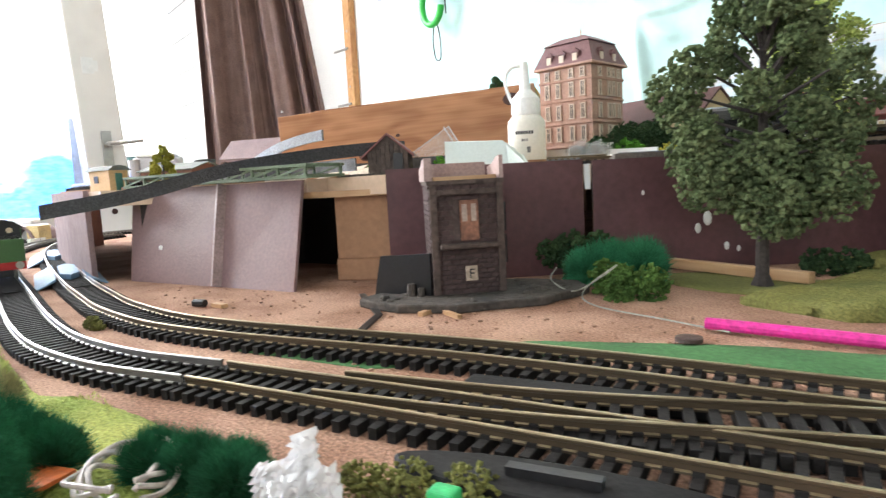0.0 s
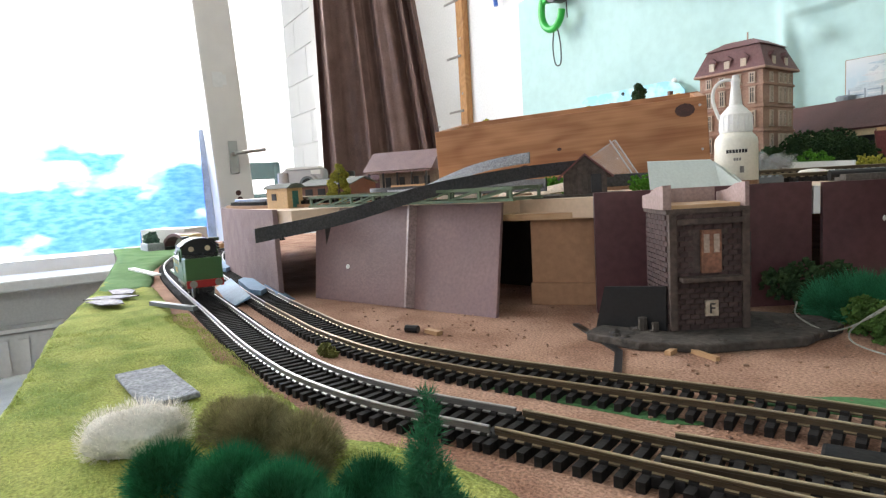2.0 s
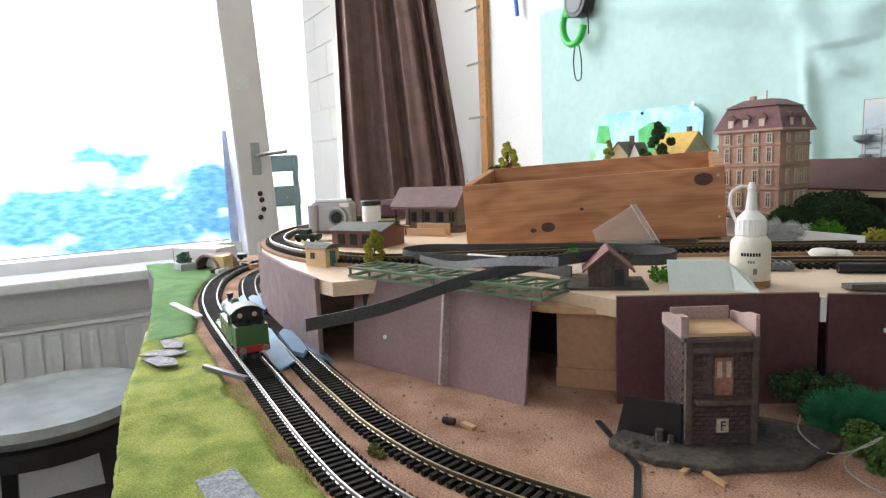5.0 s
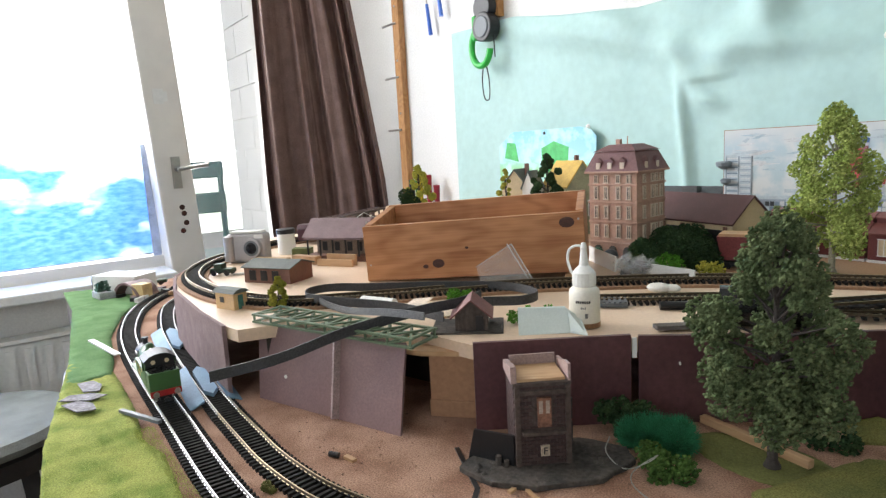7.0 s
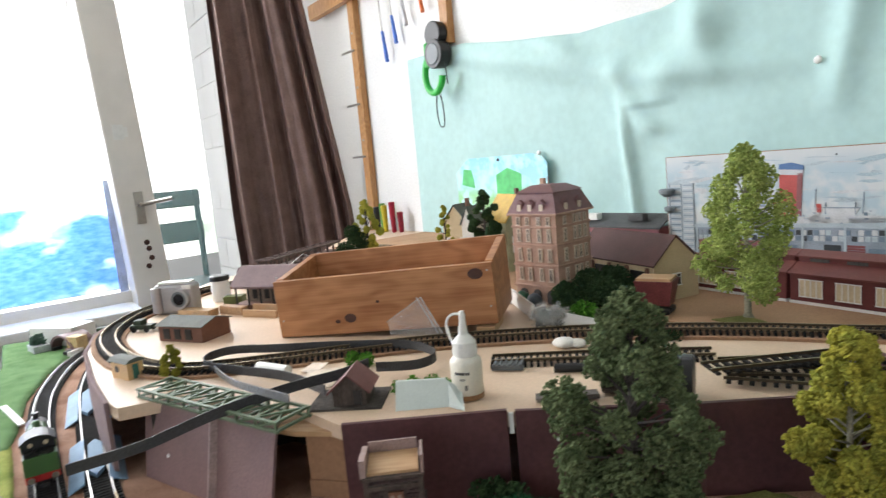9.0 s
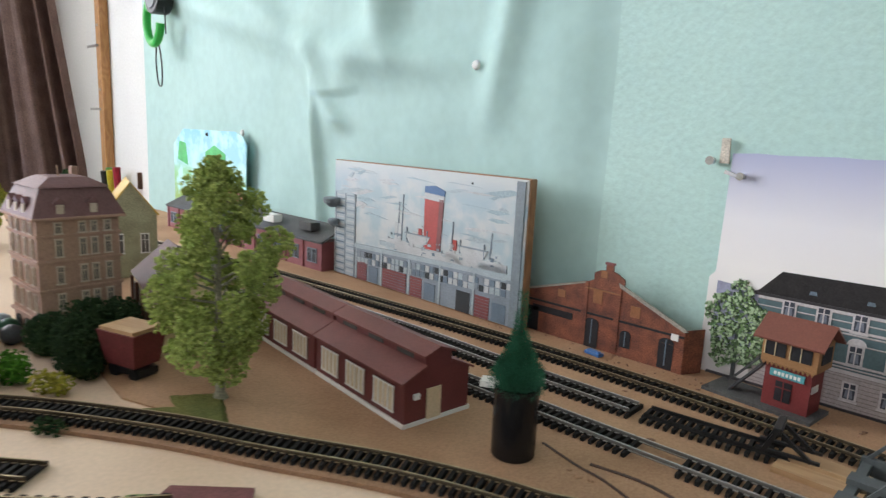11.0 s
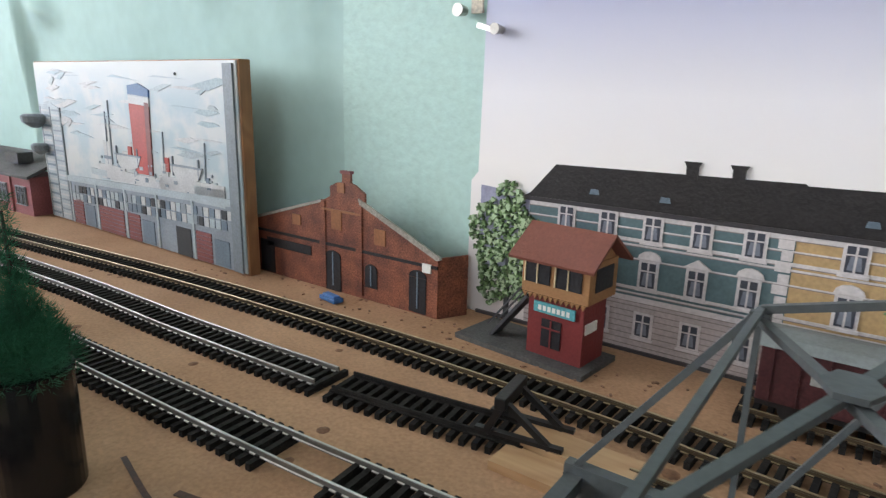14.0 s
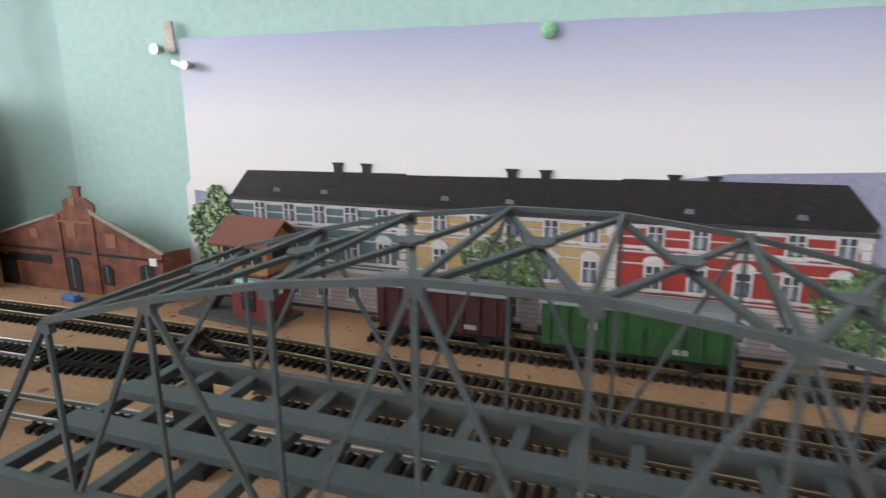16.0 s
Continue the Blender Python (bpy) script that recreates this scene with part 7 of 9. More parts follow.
part("tape", flat([(0.124, 0.262), (0.132, 0.262), (0.131, 0.284), (0.124, 0.284)], -0.003, -0.0008), mat("paper_tape", (0.62, 0.56, 0.47), 0.7), post)
part("screw_hook", Shape().beam((0.130, -0.004, 0.255), (0.145, -0.006, 0.251), 0.002, 0.003).rod((0.117, 0.0, 0.264), (0.117, -0.008, 0.264), 0.003, 0.004, 10), STEEL, post)
part("pin", Shape().lathe(0, 0, ((0.0055, 0), (0.005, 0.003), (0.002, 0.0045)), 14), mat("mint_pin", (0.30, 0.58, 0.33), 0.4), post, "mint green map pin").matrix_basis = pose(0.412, -0.001, 0.268, 90, 0, 0)

# pink low-relief works at the wall
pink = thing("works_building", "pink low-relief works building with a grey roof", "model house", -0.652, 1.446, DECK + 0.0015, 2)
PINK = mat("pink_brick", (0.30, 0.105, 0.115), 0.6, 0.15, 60)
part("wall", Shape().span(-0.25, 0.25, -0.018, 0.018, 0, 0.042), PINK, pink)
part("roof", Shape().prism([(-0.022, 0.041), (0.022, 0.060), (0.022, 0.064), (-0.022, 0.044)], -0.255, 0.255, "x"), mat("felt_roof", (0.085, 0.085, 0.088), 0.7), pink)
for k in range(4):
    part("roof_vent", Shape().box(-0.1 + 0.1 * k, -0.004, 0.060, 0.030, 0.016, 0.012), MATS["felt_roof"] if k != 2 else PLASTER, pink)
for k in range(11):
    x = -0.228 + 0.0455 * k
    part("pier", Shape().box(x - 0.0227, -0.0185, 0.021, 0.004, 0.003, 0.042), PINK, pink)
    model_window(pink, x - 0.005, -0.0185, 0.021, 0.009, 0.020, 0, PR["grey"], DKB)
    model_window(pink, x + 0.007, -0.0185, 0.021, 0.009, 0.020, 0, PR["grey"], DKB)

# small signal cabin before the terrace
cab = thing("signal_cabin", "red and ochre signal cabin with a brown roof", "signal box", 0.2045, 1.463, DECK + 0.0015, -6)
cab.matrix_basis = pose(0.2075, 1.463, DECK + 0.0015, 0, 0, -6) @ Matrix.Diagonal((0.86, 1, 1, 1))
CABR = mat("cabin_red", (0.185, 0.030, 0.030), 0.5, 0.1, 50)
OCH = mat("cabin_ochre", (0.34, 0.175, 0.075), 0.55, 0.1, 50)
part("base_slab", Shape().box(-0.015, -0.002, 0.0015, 0.100, 0.038, 0.003), mat("slab_grey", (0.09, 0.09, 0.09), 0.7), cab)
part("tower", Shape().box(0.008, 0.0, 0.021, 0.040, 0.024, 0.037), CABR, cab)
part("upper_room", Shape().box(0.008, 0.0, 0.050, 0.048, 0.030, 0.022), OCH, cab, bevel=0.0004)
for k in range(12):
    part("scallop", Shape().prism([(-0.0018, 0.0), (0.0018, 0.0), (0, -0.003)], -0.0008, 0.0008, "y"), OCH, cab).matrix_basis = pose(-0.013 + 0.0038 * k, -0.0146, 0.039)
for s in (-1, 1):
    part("roof", Shape().add([(-0.022, 0, 0.0755), (0.038, 0, 0.0755), (0.038, s * 0.022, 0.0595), (-0.022, s * 0.022, 0.0595), (-0.022, 0, 0.074), (0.038, 0, 0.074), (0.038, s * 0.0215, 0.0580), (-0.022, s * 0.0215, 0.0580)],
                             ((0, 1, 2, 3), (7, 6, 5, 4), (0, 4, 5, 1), (1, 5, 6, 2), (2, 6, 7, 3), (3, 7, 4, 0))), mat("cabin_roof", (0.20, 0.068, 0.048), 0.55, 0.1, 60), cab)
part("gable", Shape().prism([(-0.015, 0.060), (0.015, 0.060), (0, 0.072)], -0.015, 0.031, "x"), OCH, cab)
for x in (-0.004, 0.018):
    wd = part("window", Shape().box(x, -0.0153, 0.0515, 0.018, 0.0012, 0.0125), DKB, cab)
    part("window_bar", Shape().box(x, -0.0162, 0.0515, 0.0008, 0.0006, 0.0125).box(x - 0.009, -0.0162, 0.0515, 0.0008, 0.0006, 0.0125), CREAM, wd)
part("window", Shape().box(0.0323, 0, 0.0515, 0.0012, 0.018, 0.0125), DKB, cab)
wd = part("window", Shape().box(0.006, -0.0123, 0.017, 0.014, 0.001, 0.016), DKB, cab)
part("window_bar", Shape().box(0.006, -0.013, 0.017, 0.001, 0.0006, 0.016).box(0.006, -0.013, 0.020, 0.014, 0.0006, 0.0008), CABR, wd)
sg = part("name_sign", Shape().box(0.008, -0.0132, 0.0315, 0.030, 0.0014, 0.0062), mat("sign_teal", (0.10, 0.36, 0.40), 0.5), cab, "teal name board", bevel=0.0005)
for k in range(7):
    part("print_bar", Shape().box(-0.002 + 0.0034 * k, -0.0141, 0.0315, 0.0022, 0.0004, 0.0028), PLASTER, sg)
part("notice", Shape().box(0.0285, -0.004, 0.024, 0.001, 0.012, 0.0055), PLASTER, cab)
part("stair", Shape().beam((-0.045, -0.004, 0.003), (-0.016, -0.004, 0.034), 0.010, 0.002), mat("stair_grey", (0.06, 0.06, 0.065), 0.6), cab)
for s in (-0.009, 0.001):
    part("stair_rail", Shape().beam((-0.047, s, 0.010), (-0.017, s, 0.042), 0.001, 0.001), MATS["stair_grey"], cab)
tray = thing("blue_clip", "small blue plastic clip beside the back track", "clip", 0.045, 1.447, DECK + 0.0015, -10)
part("body", Shape().box(0, 0, 0.002, 0.018, 0.008, 0.003).box(0, 0, 0.004, 0.014, 0.005, 0.002), mat("blue_plastic", (0.05, 0.16, 0.42), 0.4), tray, bevel=0.0004)

# wagons on the back track
PRINTGREY = mat("faded_print", (0.34, 0.34, 0.32), 0.6, 0.3, 300)


def wagon(label, x, y, L, col, roof):
    o = thing("goods_wagon", label, "wagon", x, y, DECK + 0.0085, 0, "wagons at the wall")
    part("body", Shape().box(0, 0, 0.020, L, 0.026, 0.026), col, o, bevel=0.0006)
    part("roof", Shape().prism([(-0.0145, 0.033), (0.0145, 0.033), (0.010, 0.0365), (0, 0.038), (-0.010, 0.0365)], -L / 2 - 0.002, L / 2 + 0.002, "x"), roof, o)
    part("chassis", Shape().box(0, 0, 0.0055, L, 0.020, 0.004), BLACK, o)
    n0 = int(L / 0.010)
    for k in range(n0):
        part("rib", Shape().box(-L / 2 + 0.005 + k * (L - 0.01) / max(1, n0 - 1), -0.0134, 0.020, 0.0012, 0.0012, 0.025), col, o)
    for k in (-1, 1):
        for s in (-1, 1):
            part("wheel", Shape().rod((k * L * 0.33, s * 0.0075, 0.0035), (k * L * 0.33, s * 0.0098, 0.0035), 0.0052, 0.0052, 16), BLACK, o)
            part("buffer", Shape().rod((k * L / 2, s * 0.009, 0.0075), (k * (L / 2 + 0.006), s * 0.009, 0.0075), 0.0016, 0.002, 10), BLACK, o)
    part("lettering", Shape().box(L * 0.25, -0.0137, 0.012, 0.008, 0.0006, 0.003), PRINTGREY, o)
    part("lettering", Shape().box(-L * 0.22, -0.0137, 0.022, 0.007, 0.0006, 0.004), PRINTGREY, o)
    return o


WGR = mat("wagon_roof_grey", (0.20, 0.22, 0.22), 0.6, 0.1, 50)
wagon("dark red covered goods wagon with a grey roof", 0.3565, 1.460, 0.085, mat("wagon_maroon", (0.065, 0.018, 0.020), 0.5), WGR)
wagon("green covered goods wagon with a grey roof", 0.474, 1.460, 0.104, mat("wagon_green", (0.026, 0.085, 0.026), 0.5), WGR)
track("dark railed siding at the wall", [(0.308, 1.460), (0.37, 1.460), (0.48, 1.460), (0.70, 1.458), (0.95, 1.455)], DECK + 0.0015, BRASS)

# grey truss bridge over the back deck
BRG = mat("bridge_grey", (0.070, 0.079, 0.082), 0.45, 0.12, 50, 0.04)
brd = thing("truss_bridge", "grey plastic lattice truss bridge above the tracks", "model bridge", 0, 0, 0)
ZB = 0.118
xs = [0.290] + [0.330 + 0.0355 * k for k in range(8)] + [0.6185]
def top_z(x):
    u = (x - xs[1]) / (xs[-2] - xs[1])
    return 0.174 + 0.022 * math.sin(math.pi * max(0, min(1, u)))
for y in (1.212, 1.296):
    part("bottom_chord", Shape().beam((xs[0], y, ZB), (xs[-1], y, ZB), 0.0035, 0.009), BRG, brd)
    part("end_post", Shape().beam((xs[0], y, ZB), (xs[1], y, top_z(xs[1])), 0.0018, 0.0017), BRG, brd)
    part("end_post", Shape().beam((xs[-1], y, ZB), (xs[-2], y, top_z(xs[-2])), 0.0018, 0.0017), BRG, brd)
    for k in range(1, 8):
        part("top_chord", Shape().beam((xs[k], y, top_z(xs[k])), (xs[k + 1], y, top_z(xs[k + 1])), 0.0018, 0.0017), BRG, brd)
    for k in range(1, 9):
        part("upright", Shape().beam((xs[k], y, ZB), (xs[k], y, top_z(xs[k])), 0.0013, 0.0013), BRG, brd)
        part("gusset", Shape().box(xs[k], y, top_z(xs[k]) - 0.002, 0.0042, 0.0022, 0.0028), BRG, brd)
        if k < 8:
            a, c = (k, k + 1) if k % 2 else (k + 1, k)
            part("diagonal", Shape().beam((xs[a], y, ZB), (xs[c], y, top_z(xs[c])), 0.0014, 0.0013), BRG, brd)
for k in range(1, 9):
    part("top_strut", Shape().beam((xs[k], 1.212, top_z(xs[k])), (xs[k], 1.296, top_z(xs[k])), 0.0015, 0.0014), BRG, brd)
    if k < 8:
        za, zc = top_z(xs[k]) - 0.001, top_z(xs[k + 1]) - 0.001
        part("lateral", Shape().beam((xs[k], 1.212, za), (xs[k + 1], 1.296, zc), 0.002, 0.0014), BRG, brd)
        part("lateral", Shape().beam((xs[k], 1.296, za - 0.0014), (xs[k + 1], 1.212, zc - 0.0014), 0.002, 0.0014), BRG, brd)
        part("lateral_gusset", Shape().prism([((xs[k] + xs[k + 1]) / 2 + 0.0042 * math.cos(a * 1.0472), 1.254 + 0.0052 * math.sin(a * 1.0472)) for a in range(6)], (za + zc) / 2 + 0.0002, (za + zc) / 2 + 0.0012), BRG, brd)
for k in range(18):
    x = 0.293 + 0.0189 * k
    part("floor_beam", Shape().beam((x, 1.212, ZB), (x, 1.296, ZB), 0.0045, 0.004), BRG, brd)
for y in (1.243, 1.268):
    part("stringer", Shape().beam((xs[0], y, ZB + 0.003), (xs[-1], y, ZB + 0.003), 0.010, 0.003), BRG, brd)
for x in (0.302, 0.606):
    pr = thing("bridge_pier", "dark block carrying the end of the bridge", "bridge pier", x, 1.254, DECK)
    part("block", Shape().box(0, -0.032, 0.0212, 0.016, 0.018, 0.0424), BLACK, pr)
    part("block", Shape().box(0, 0.037, 0.0212, 0.012, 0.012, 0.0424), BLACK, pr)

# ---- tank locomotive on the outer track ----
lo = thing("tank_locomotive", "green toy tank locomotive with black smokebox and red buffer beam", "locomotive", -0.448, 0.5138, 0.0072)
lo.matrix_basis = pose(-0.448, 0.5138, 0.0072, 0, 0, 178.0) @ Matrix.Diagonal((0.86, 0.86, 0.86, 1))
part("footplate", Shape().box(0, 0, 0.0155, 0.128, 0.031, 0.002), LOCO, lo)
part("frame", Shape().box(-0.004, 0, 0.0095, 0.110, 0.012, 0.010), LOCOBLACK, lo)
part("side_tank", Shape().box(0.000, -0.0125, 0.0248, 0.052, 0.006, 0.0175), LOCO, lo, bevel=0.0008)
part("side_tank", Shape().box(0.000, 0.0125, 0.0248, 0.052, 0.006, 0.0175), LOCO, lo, bevel=0.0008)
part("boiler", Shape().rod((0.036, 0, 0.0325), (-0.020, 0, 0.0325), 0.0105, 0.0105, 28), LOCO, lo, smooth=False)
for x in (0.030, 0.018, 0.004, -0.008):
    part("boiler_band", Shape().rod((x, 0, 0.0325), (x + 0.0012, 0, 0.0325), 0.0108, 0.0108, 28), LOCO, lo)
part("smokebox", Shape().rod((0.0362, 0, 0.0320), (0.053, 0, 0.0320), 0.0112, 0.0112, 28), LOCOBLACK, lo)
part("smokebox_door", Shape().rod((0.053, 0, 0.0320), (0.0555, 0, 0.0320), 0.0095, 0.006, 24), LOCOBLACK, lo)
part("saddle", Shape().box(0.045, 0, 0.0195, 0.016, 0.016, 0.008), LOCOBLACK, lo)
part("chimney", Shape().lathe(0.0455, 0, ((0.0045, 0.0425), (0.0032, 0.0440), (0.0032, 0.0485), (0.0042, 0.0490), (0.0040, 0.0505)), 18), LOCOBLACK, lo)
part("dome", Shape().lathe(0.017, 0, ((0.0055, 0.0415), (0.0042, 0.0435), (0.0042, 0.0475), (0.003, 0.0492), (0.001, 0.0498)), 18), LOCO, lo, smooth=True)
part("valve_base", Shape().lathe(-0.006, 0, ((0.0055, 0.042), (0.0055, 0.0445), (0.004, 0.0455)), 14), LOCO, lo)
for s in (-0.002, 0.002):
    part("safety_valve", Shape().rod((-0.006 + s, s, 0.045), (-0.006 + s, s, 0.0485), 0.0009, 0.0012, 8), STEEL, lo)
for s in (-1, 1):
    part("splasher", Shape().prism([(0.028 + 0.0115 * math.cos(a * 0.314), 0.0165 + 0.0085 * math.sin(a * 0.314)) for a in range(11)], s * 0.0105 - 0.002, s * 0.0105 + 0.002, "y"), LOCO, lo)
    part("handrail", Shape().rod((0.036, s * 0.0112, 0.0345), (0.054, s * 0.0112, 0.0345), 0.0004, 0.0004, 6), STEEL, lo)
    part("cab_side", Shape().box(-0.0345, s * 0.0150, 0.0238, 0.020, 0.0012, 0.0155).box(-0.0265, s * 0.0150, 0.038, 0.004, 0.0012, 0.013).box(-0.0435, s * 0.0150, 0.038, 0.004, 0.0012, 0.013).box(-0.0345, s * 0.0150, 0.0435, 0.020, 0.0012, 0.003), LOCO, lo)
    for k, x in enumerate((0.038, 0.0155, -0.0105)):
        wh = part("driving_wheel", Shape().rod((x, s * 0.0075, 0.0100), (x, s * 0.0092, 0.0100), 0.0098, 0.0098, 26), LOCOBLACK, lo)
        part("tyre", Shape().rod((x, s * 0.0072, 0.0100), (x, s * 0.0090, 0.0100), 0.0104, 0.0104, 26), STEEL, wh)
        part("crank_pin", Shape().rod((x, s * 0.0090, 0.0075), (x, s * 0.0112, 0.0075), 0.0014, 0.0014, 10), STEEL, wh)
    wh = part("trailing_wheel", Shape().rod((-0.045, s * 0.0075, 0.0075), (-0.045, s * 0.0092, 0.0075), 0.0072, 0.0072, 22), LOCOBLACK, lo)
    part("tyre", Shape().rod((-0.045, s * 0.0072, 0.0075), (-0.045, s * 0.0090, 0.0075), 0.0078, 0.0078, 22), STEEL, wh)
    part("coupling_rod", Shape().box(0.0138, s * 0.0106, 0.0075, 0.052, 0.001, 0.0022), STEEL, lo)
    for e0 in (-1, 1):
        bf = part("buffer", Shape().rod((e0 * 0.064, s * 0.0105, 0.0145), (e0 * 0.0695, s * 0.0105, 0.0145), 0.0017, 0.0017, 12), RED if e0 < 0 else LOCOBLACK, lo)
        part("buffer_head", Shape().rod((e0 * 0.0695, s * 0.0105, 0.0145), (e0 * 0.0705, s * 0.0105, 0.0145), 0.0032, 0.0032, 14), STEEL, bf)
part("cab_front", Shape().box(-0.0245, 0, 0.036, 0.0012, 0.030, 0.020), LOCO, lo)
part("cab_rear", Shape().prism([(-0.0148, 0.033), (0.0148, 0.033), (0.0148, 0.046), (0.009, 0.0505), (0, 0.0518), (-0.009, 0.0505), (-0.0148, 0.046)], -0.0462, -0.0450, "x"), LOCOBLACK, lo)
for s in (-1, 1):
    part("rear_window", Shape().rod((-0.0461, s * 0.007, 0.0435), (-0.0467, s * 0.007, 0.0435), 0.0024, 0.0024, 16), MATS["cream_window"], lo)
part("cab_roof", Shape().prism([(-0.0165, 0.0445), (-0.0165, 0.0462), (-0.0105, 0.0510), (-0.005, 0.0528), (0, 0.0532), (0.005, 0.0528), (0.0105, 0.0510), (0.0165, 0.0462), (0.0165, 0.0445), (0.0100, 0.0492), (0, 0.0515), (-0.0100, 0.0492)], -0.0495, -0.0215, "x"), LOCOBLACK, lo)
part("bunker", Shape().box(-0.0555, 0, 0.0263, 0.019, 0.031, 0.0205), LOCO, lo, bevel=0.0008)
coal = Shape()
rnd = random.Random(5)
for _ in range(90):
    coal.box(rnd.uniform(-0.0635, -0.0475), rnd.uniform(-0.0135, 0.0135), 0.0368 + rnd.uniform(0, 0.0018), 0.0022, 0.0018, 0.0016, rnd.uniform(0, 90))
tagged(part("coal", coal, BLACK, lo, "black coal load"), kind="stuff")
part("buffer_beam", Shape().box(-0.0648, 0, 0.0140, 0.0016, 0.031, 0.0065), RED, lo, "red rear buffer beam")
part("buffer_beam", Shape().box(0.0648, 0, 0.0140, 0.0016, 0.031, 0.0055), LOCOBLACK, lo)
part("coupling", Shape().box(-0.072, 0, 0.0085, 0.014, 0.003, 0.0012).box(-0.0775, 0, 0.0100, 0.0012, 0.009, 0.0035), LOCOBLACK, lo)
part("coupling", Shape().box(0.071, 0, 0.0085, 0.012, 0.003, 0.0012), LOCOBLACK, lo)
for s in (-1, 1):
    for k in range(4):
        x = s * (-0.018 + 0.0125 * k)
        part("company_letter", Shape().box(x, s * 0.0157, 0.0298, 0.0026, 0.0004, 0.0036), GOLD, lo)
    nc = bpy.data.curves.new("fleet_number", "FONT")
    nc.body, nc.size, nc.extrude, nc.align_x, nc.space_character = "9522", 0.0075, 0.00015, "CENTER", 1.25
    nob = new("fleet_number", nc)
    nc.materials.append(GOLD)
    nob.parent = lo
    nob.matrix_basis = pose(0, s * 0.0157, 0.0196, 90, 0, 0 if s < 0 else 180)

# ---- things hanging on the wall ----
hp = thing("headphones", "black and bright green headphones hanging on the wall", "headphones", -1.03, 1.462, 0.50)
LIMEP = mat("lime_plastic", (0.03, 0.42, 0.06), 0.3, 0.1, 40, 0.0)
part("ear_cup", Shape().rod((0.004, 0.018, 0.026), (0.004, -0.016, 0.026), 0.034, 0.036, 26), BLACK, hp, bevel=0.003)
part("cup_ring", Shape().rod((0.004, -0.0165, 0.026), (0.004, -0.0185, 0.026), 0.026, 0.024, 24), GREYPL, hp)
part("ear_cup", Shape().rod((-0.004, 0.02, 0.075), (-0.004, -0.008, 0.075), 0.030, 0.032, 24), BLACK, hp, bevel=0.003)
arc = [Vector((-0.012 + 0.036 * math.cos(a), -0.006, -0.02 + 0.046 * math.sin(a))) for a in [2.2 + 0.28 * k for k in range(15)]]
part("headband", tube(curve_line(arc, 0.006), 0.0085, 10), LIMEP, hp, "bright green headband")
part("pad", Shape().box(-0.030, -0.003, 0.028, 0.014, 0.022, 0.06), LIMEP, hp, bevel=0.004)
cp = [Vector((-0.004, -0.004, -0.055)), Vector((-0.016, -0.002, -0.10)), Vector((-0.012, 0, -0.145)), Vector((0.006, 0, -0.148)), Vector((0.008, 0, -0.105)), Vector((0.0, -0.003, -0.055))]
part("cord", tube(curve_line(cp, 0.004), 0.0016), BLACK, hp)
part("cord", Shape().rod((0.030, 0, 0.02), (0.034, 0, -0.05), 0.0015, 0.0015, 6), BLACK, hp)
for i, (x, z, Lh, col) in enumerate(((-1.30, 0.62, 0.13, (0.04, 0.13, 0.5)), (-1.245, 0.65, 0.11, (0.05, 0.15, 0.55)), (-1.19, 0.68, 0.10, (0.5, 0.5, 0.52)), (-1.11, 0.68, 0.07, (0.75, 0.16, 0.03)), (-1.03, 0.70, 0.07, (0.75, 0.16, 0.03)))):
    tl = thing("hanging_tool", "screwdriver hanging from the wall batten" if i < 3 else "tool with orange handles hanging on the wall", "tool", x, WALL - 0.02, z)
    part("handle", Shape().rod((0.012, 0, -Lh * 0.5), (0, 0, 0.02), 0.006, 0.0045, 10), mat("tool_%d" % i, col, 0.4), tl)
    part("shaft", Shape().rod((0, 0, 0.02), (-0.006, 0, Lh * 0.9), 0.002, 0.002, 8), STEEL, tl)
for i, (x, y, col, Lh) in enumerate(((-1.40, 1.46, (0.02, 0.02, 0.02), 0.075), (-1.375, 1.465, (0.10, 0.25, 0.05), 0.085), (-1.355, 1.46, (0.5, 0.40, 0.02), 0.08), (-1.31, 1.46, (0.32, 0.01, 0.03), 0.09), (-1.285, 1.47, (0.25, 0.01, 0.03), 0.06))):
    tl = thing("hand_tool", "pliers and screwdriver handles standing behind the deck", "tool", x, y, DECK)
    part("handle", Shape().rod((0, 0, 0.0), (0.004, -0.004, Lh), 0.007, 0.010, 10), mat("grip_%d" % i, col, 0.4), tl, bevel=0.002)

# ---- camera, jar and clutter at the far end of the deck ----
cmr = thing("digital_camera", "silver compact digital camera standing on the deck", "camera", -0.752, 0.722, DECK, 46)
SIL = mat("silver_plastic", (0.42, 0.40, 0.40), 0.35, 0.06, 40, 0.02, metal=0.5)
part("body", Shape().box(0, 0, 0.023, 0.064, 0.024, 0.046), SIL, cmr, bevel=0.005)
part("top_plate", Shape().box(0.0, 0, 0.0475, 0.05, 0.018, 0.003), PLASTER, cmr)
part("grip", Shape().rod((-0.027, -0.012, 0.004), (-0.027, -0.012, 0.042), 0.008, 0.008, 14), SIL, cmr)
ring = part("lens_barrel", Shape().rod((0.012, -0.010, 0.024), (0.012, -0.020, 0.024), 0.0155, 0.0145, 28), SIL, cmr)
part("lens_glass", Shape().rod((0.012, -0.0200, 0.024), (0.012, -0.0206, 0.024), 0.009, 0.008, 24), mat("lens_dark", (0.012, 0.012, 0.015), 0.08), ring)
part("ring_trim", Shape().rod((0.012, -0.0180, 0.024), (0.012, -0.0202, 0.024), 0.0125, 0.0118, 24), GREYPL, ring)
part("flash", Shape().box(0.022, -0.0125, 0.041, 0.014, 0.001, 0.006), PLASTER, cmr)
jar = thing("film_pot", "white pot with a black lid beside the camera", "pot", -0.782, 0.795, DECK)
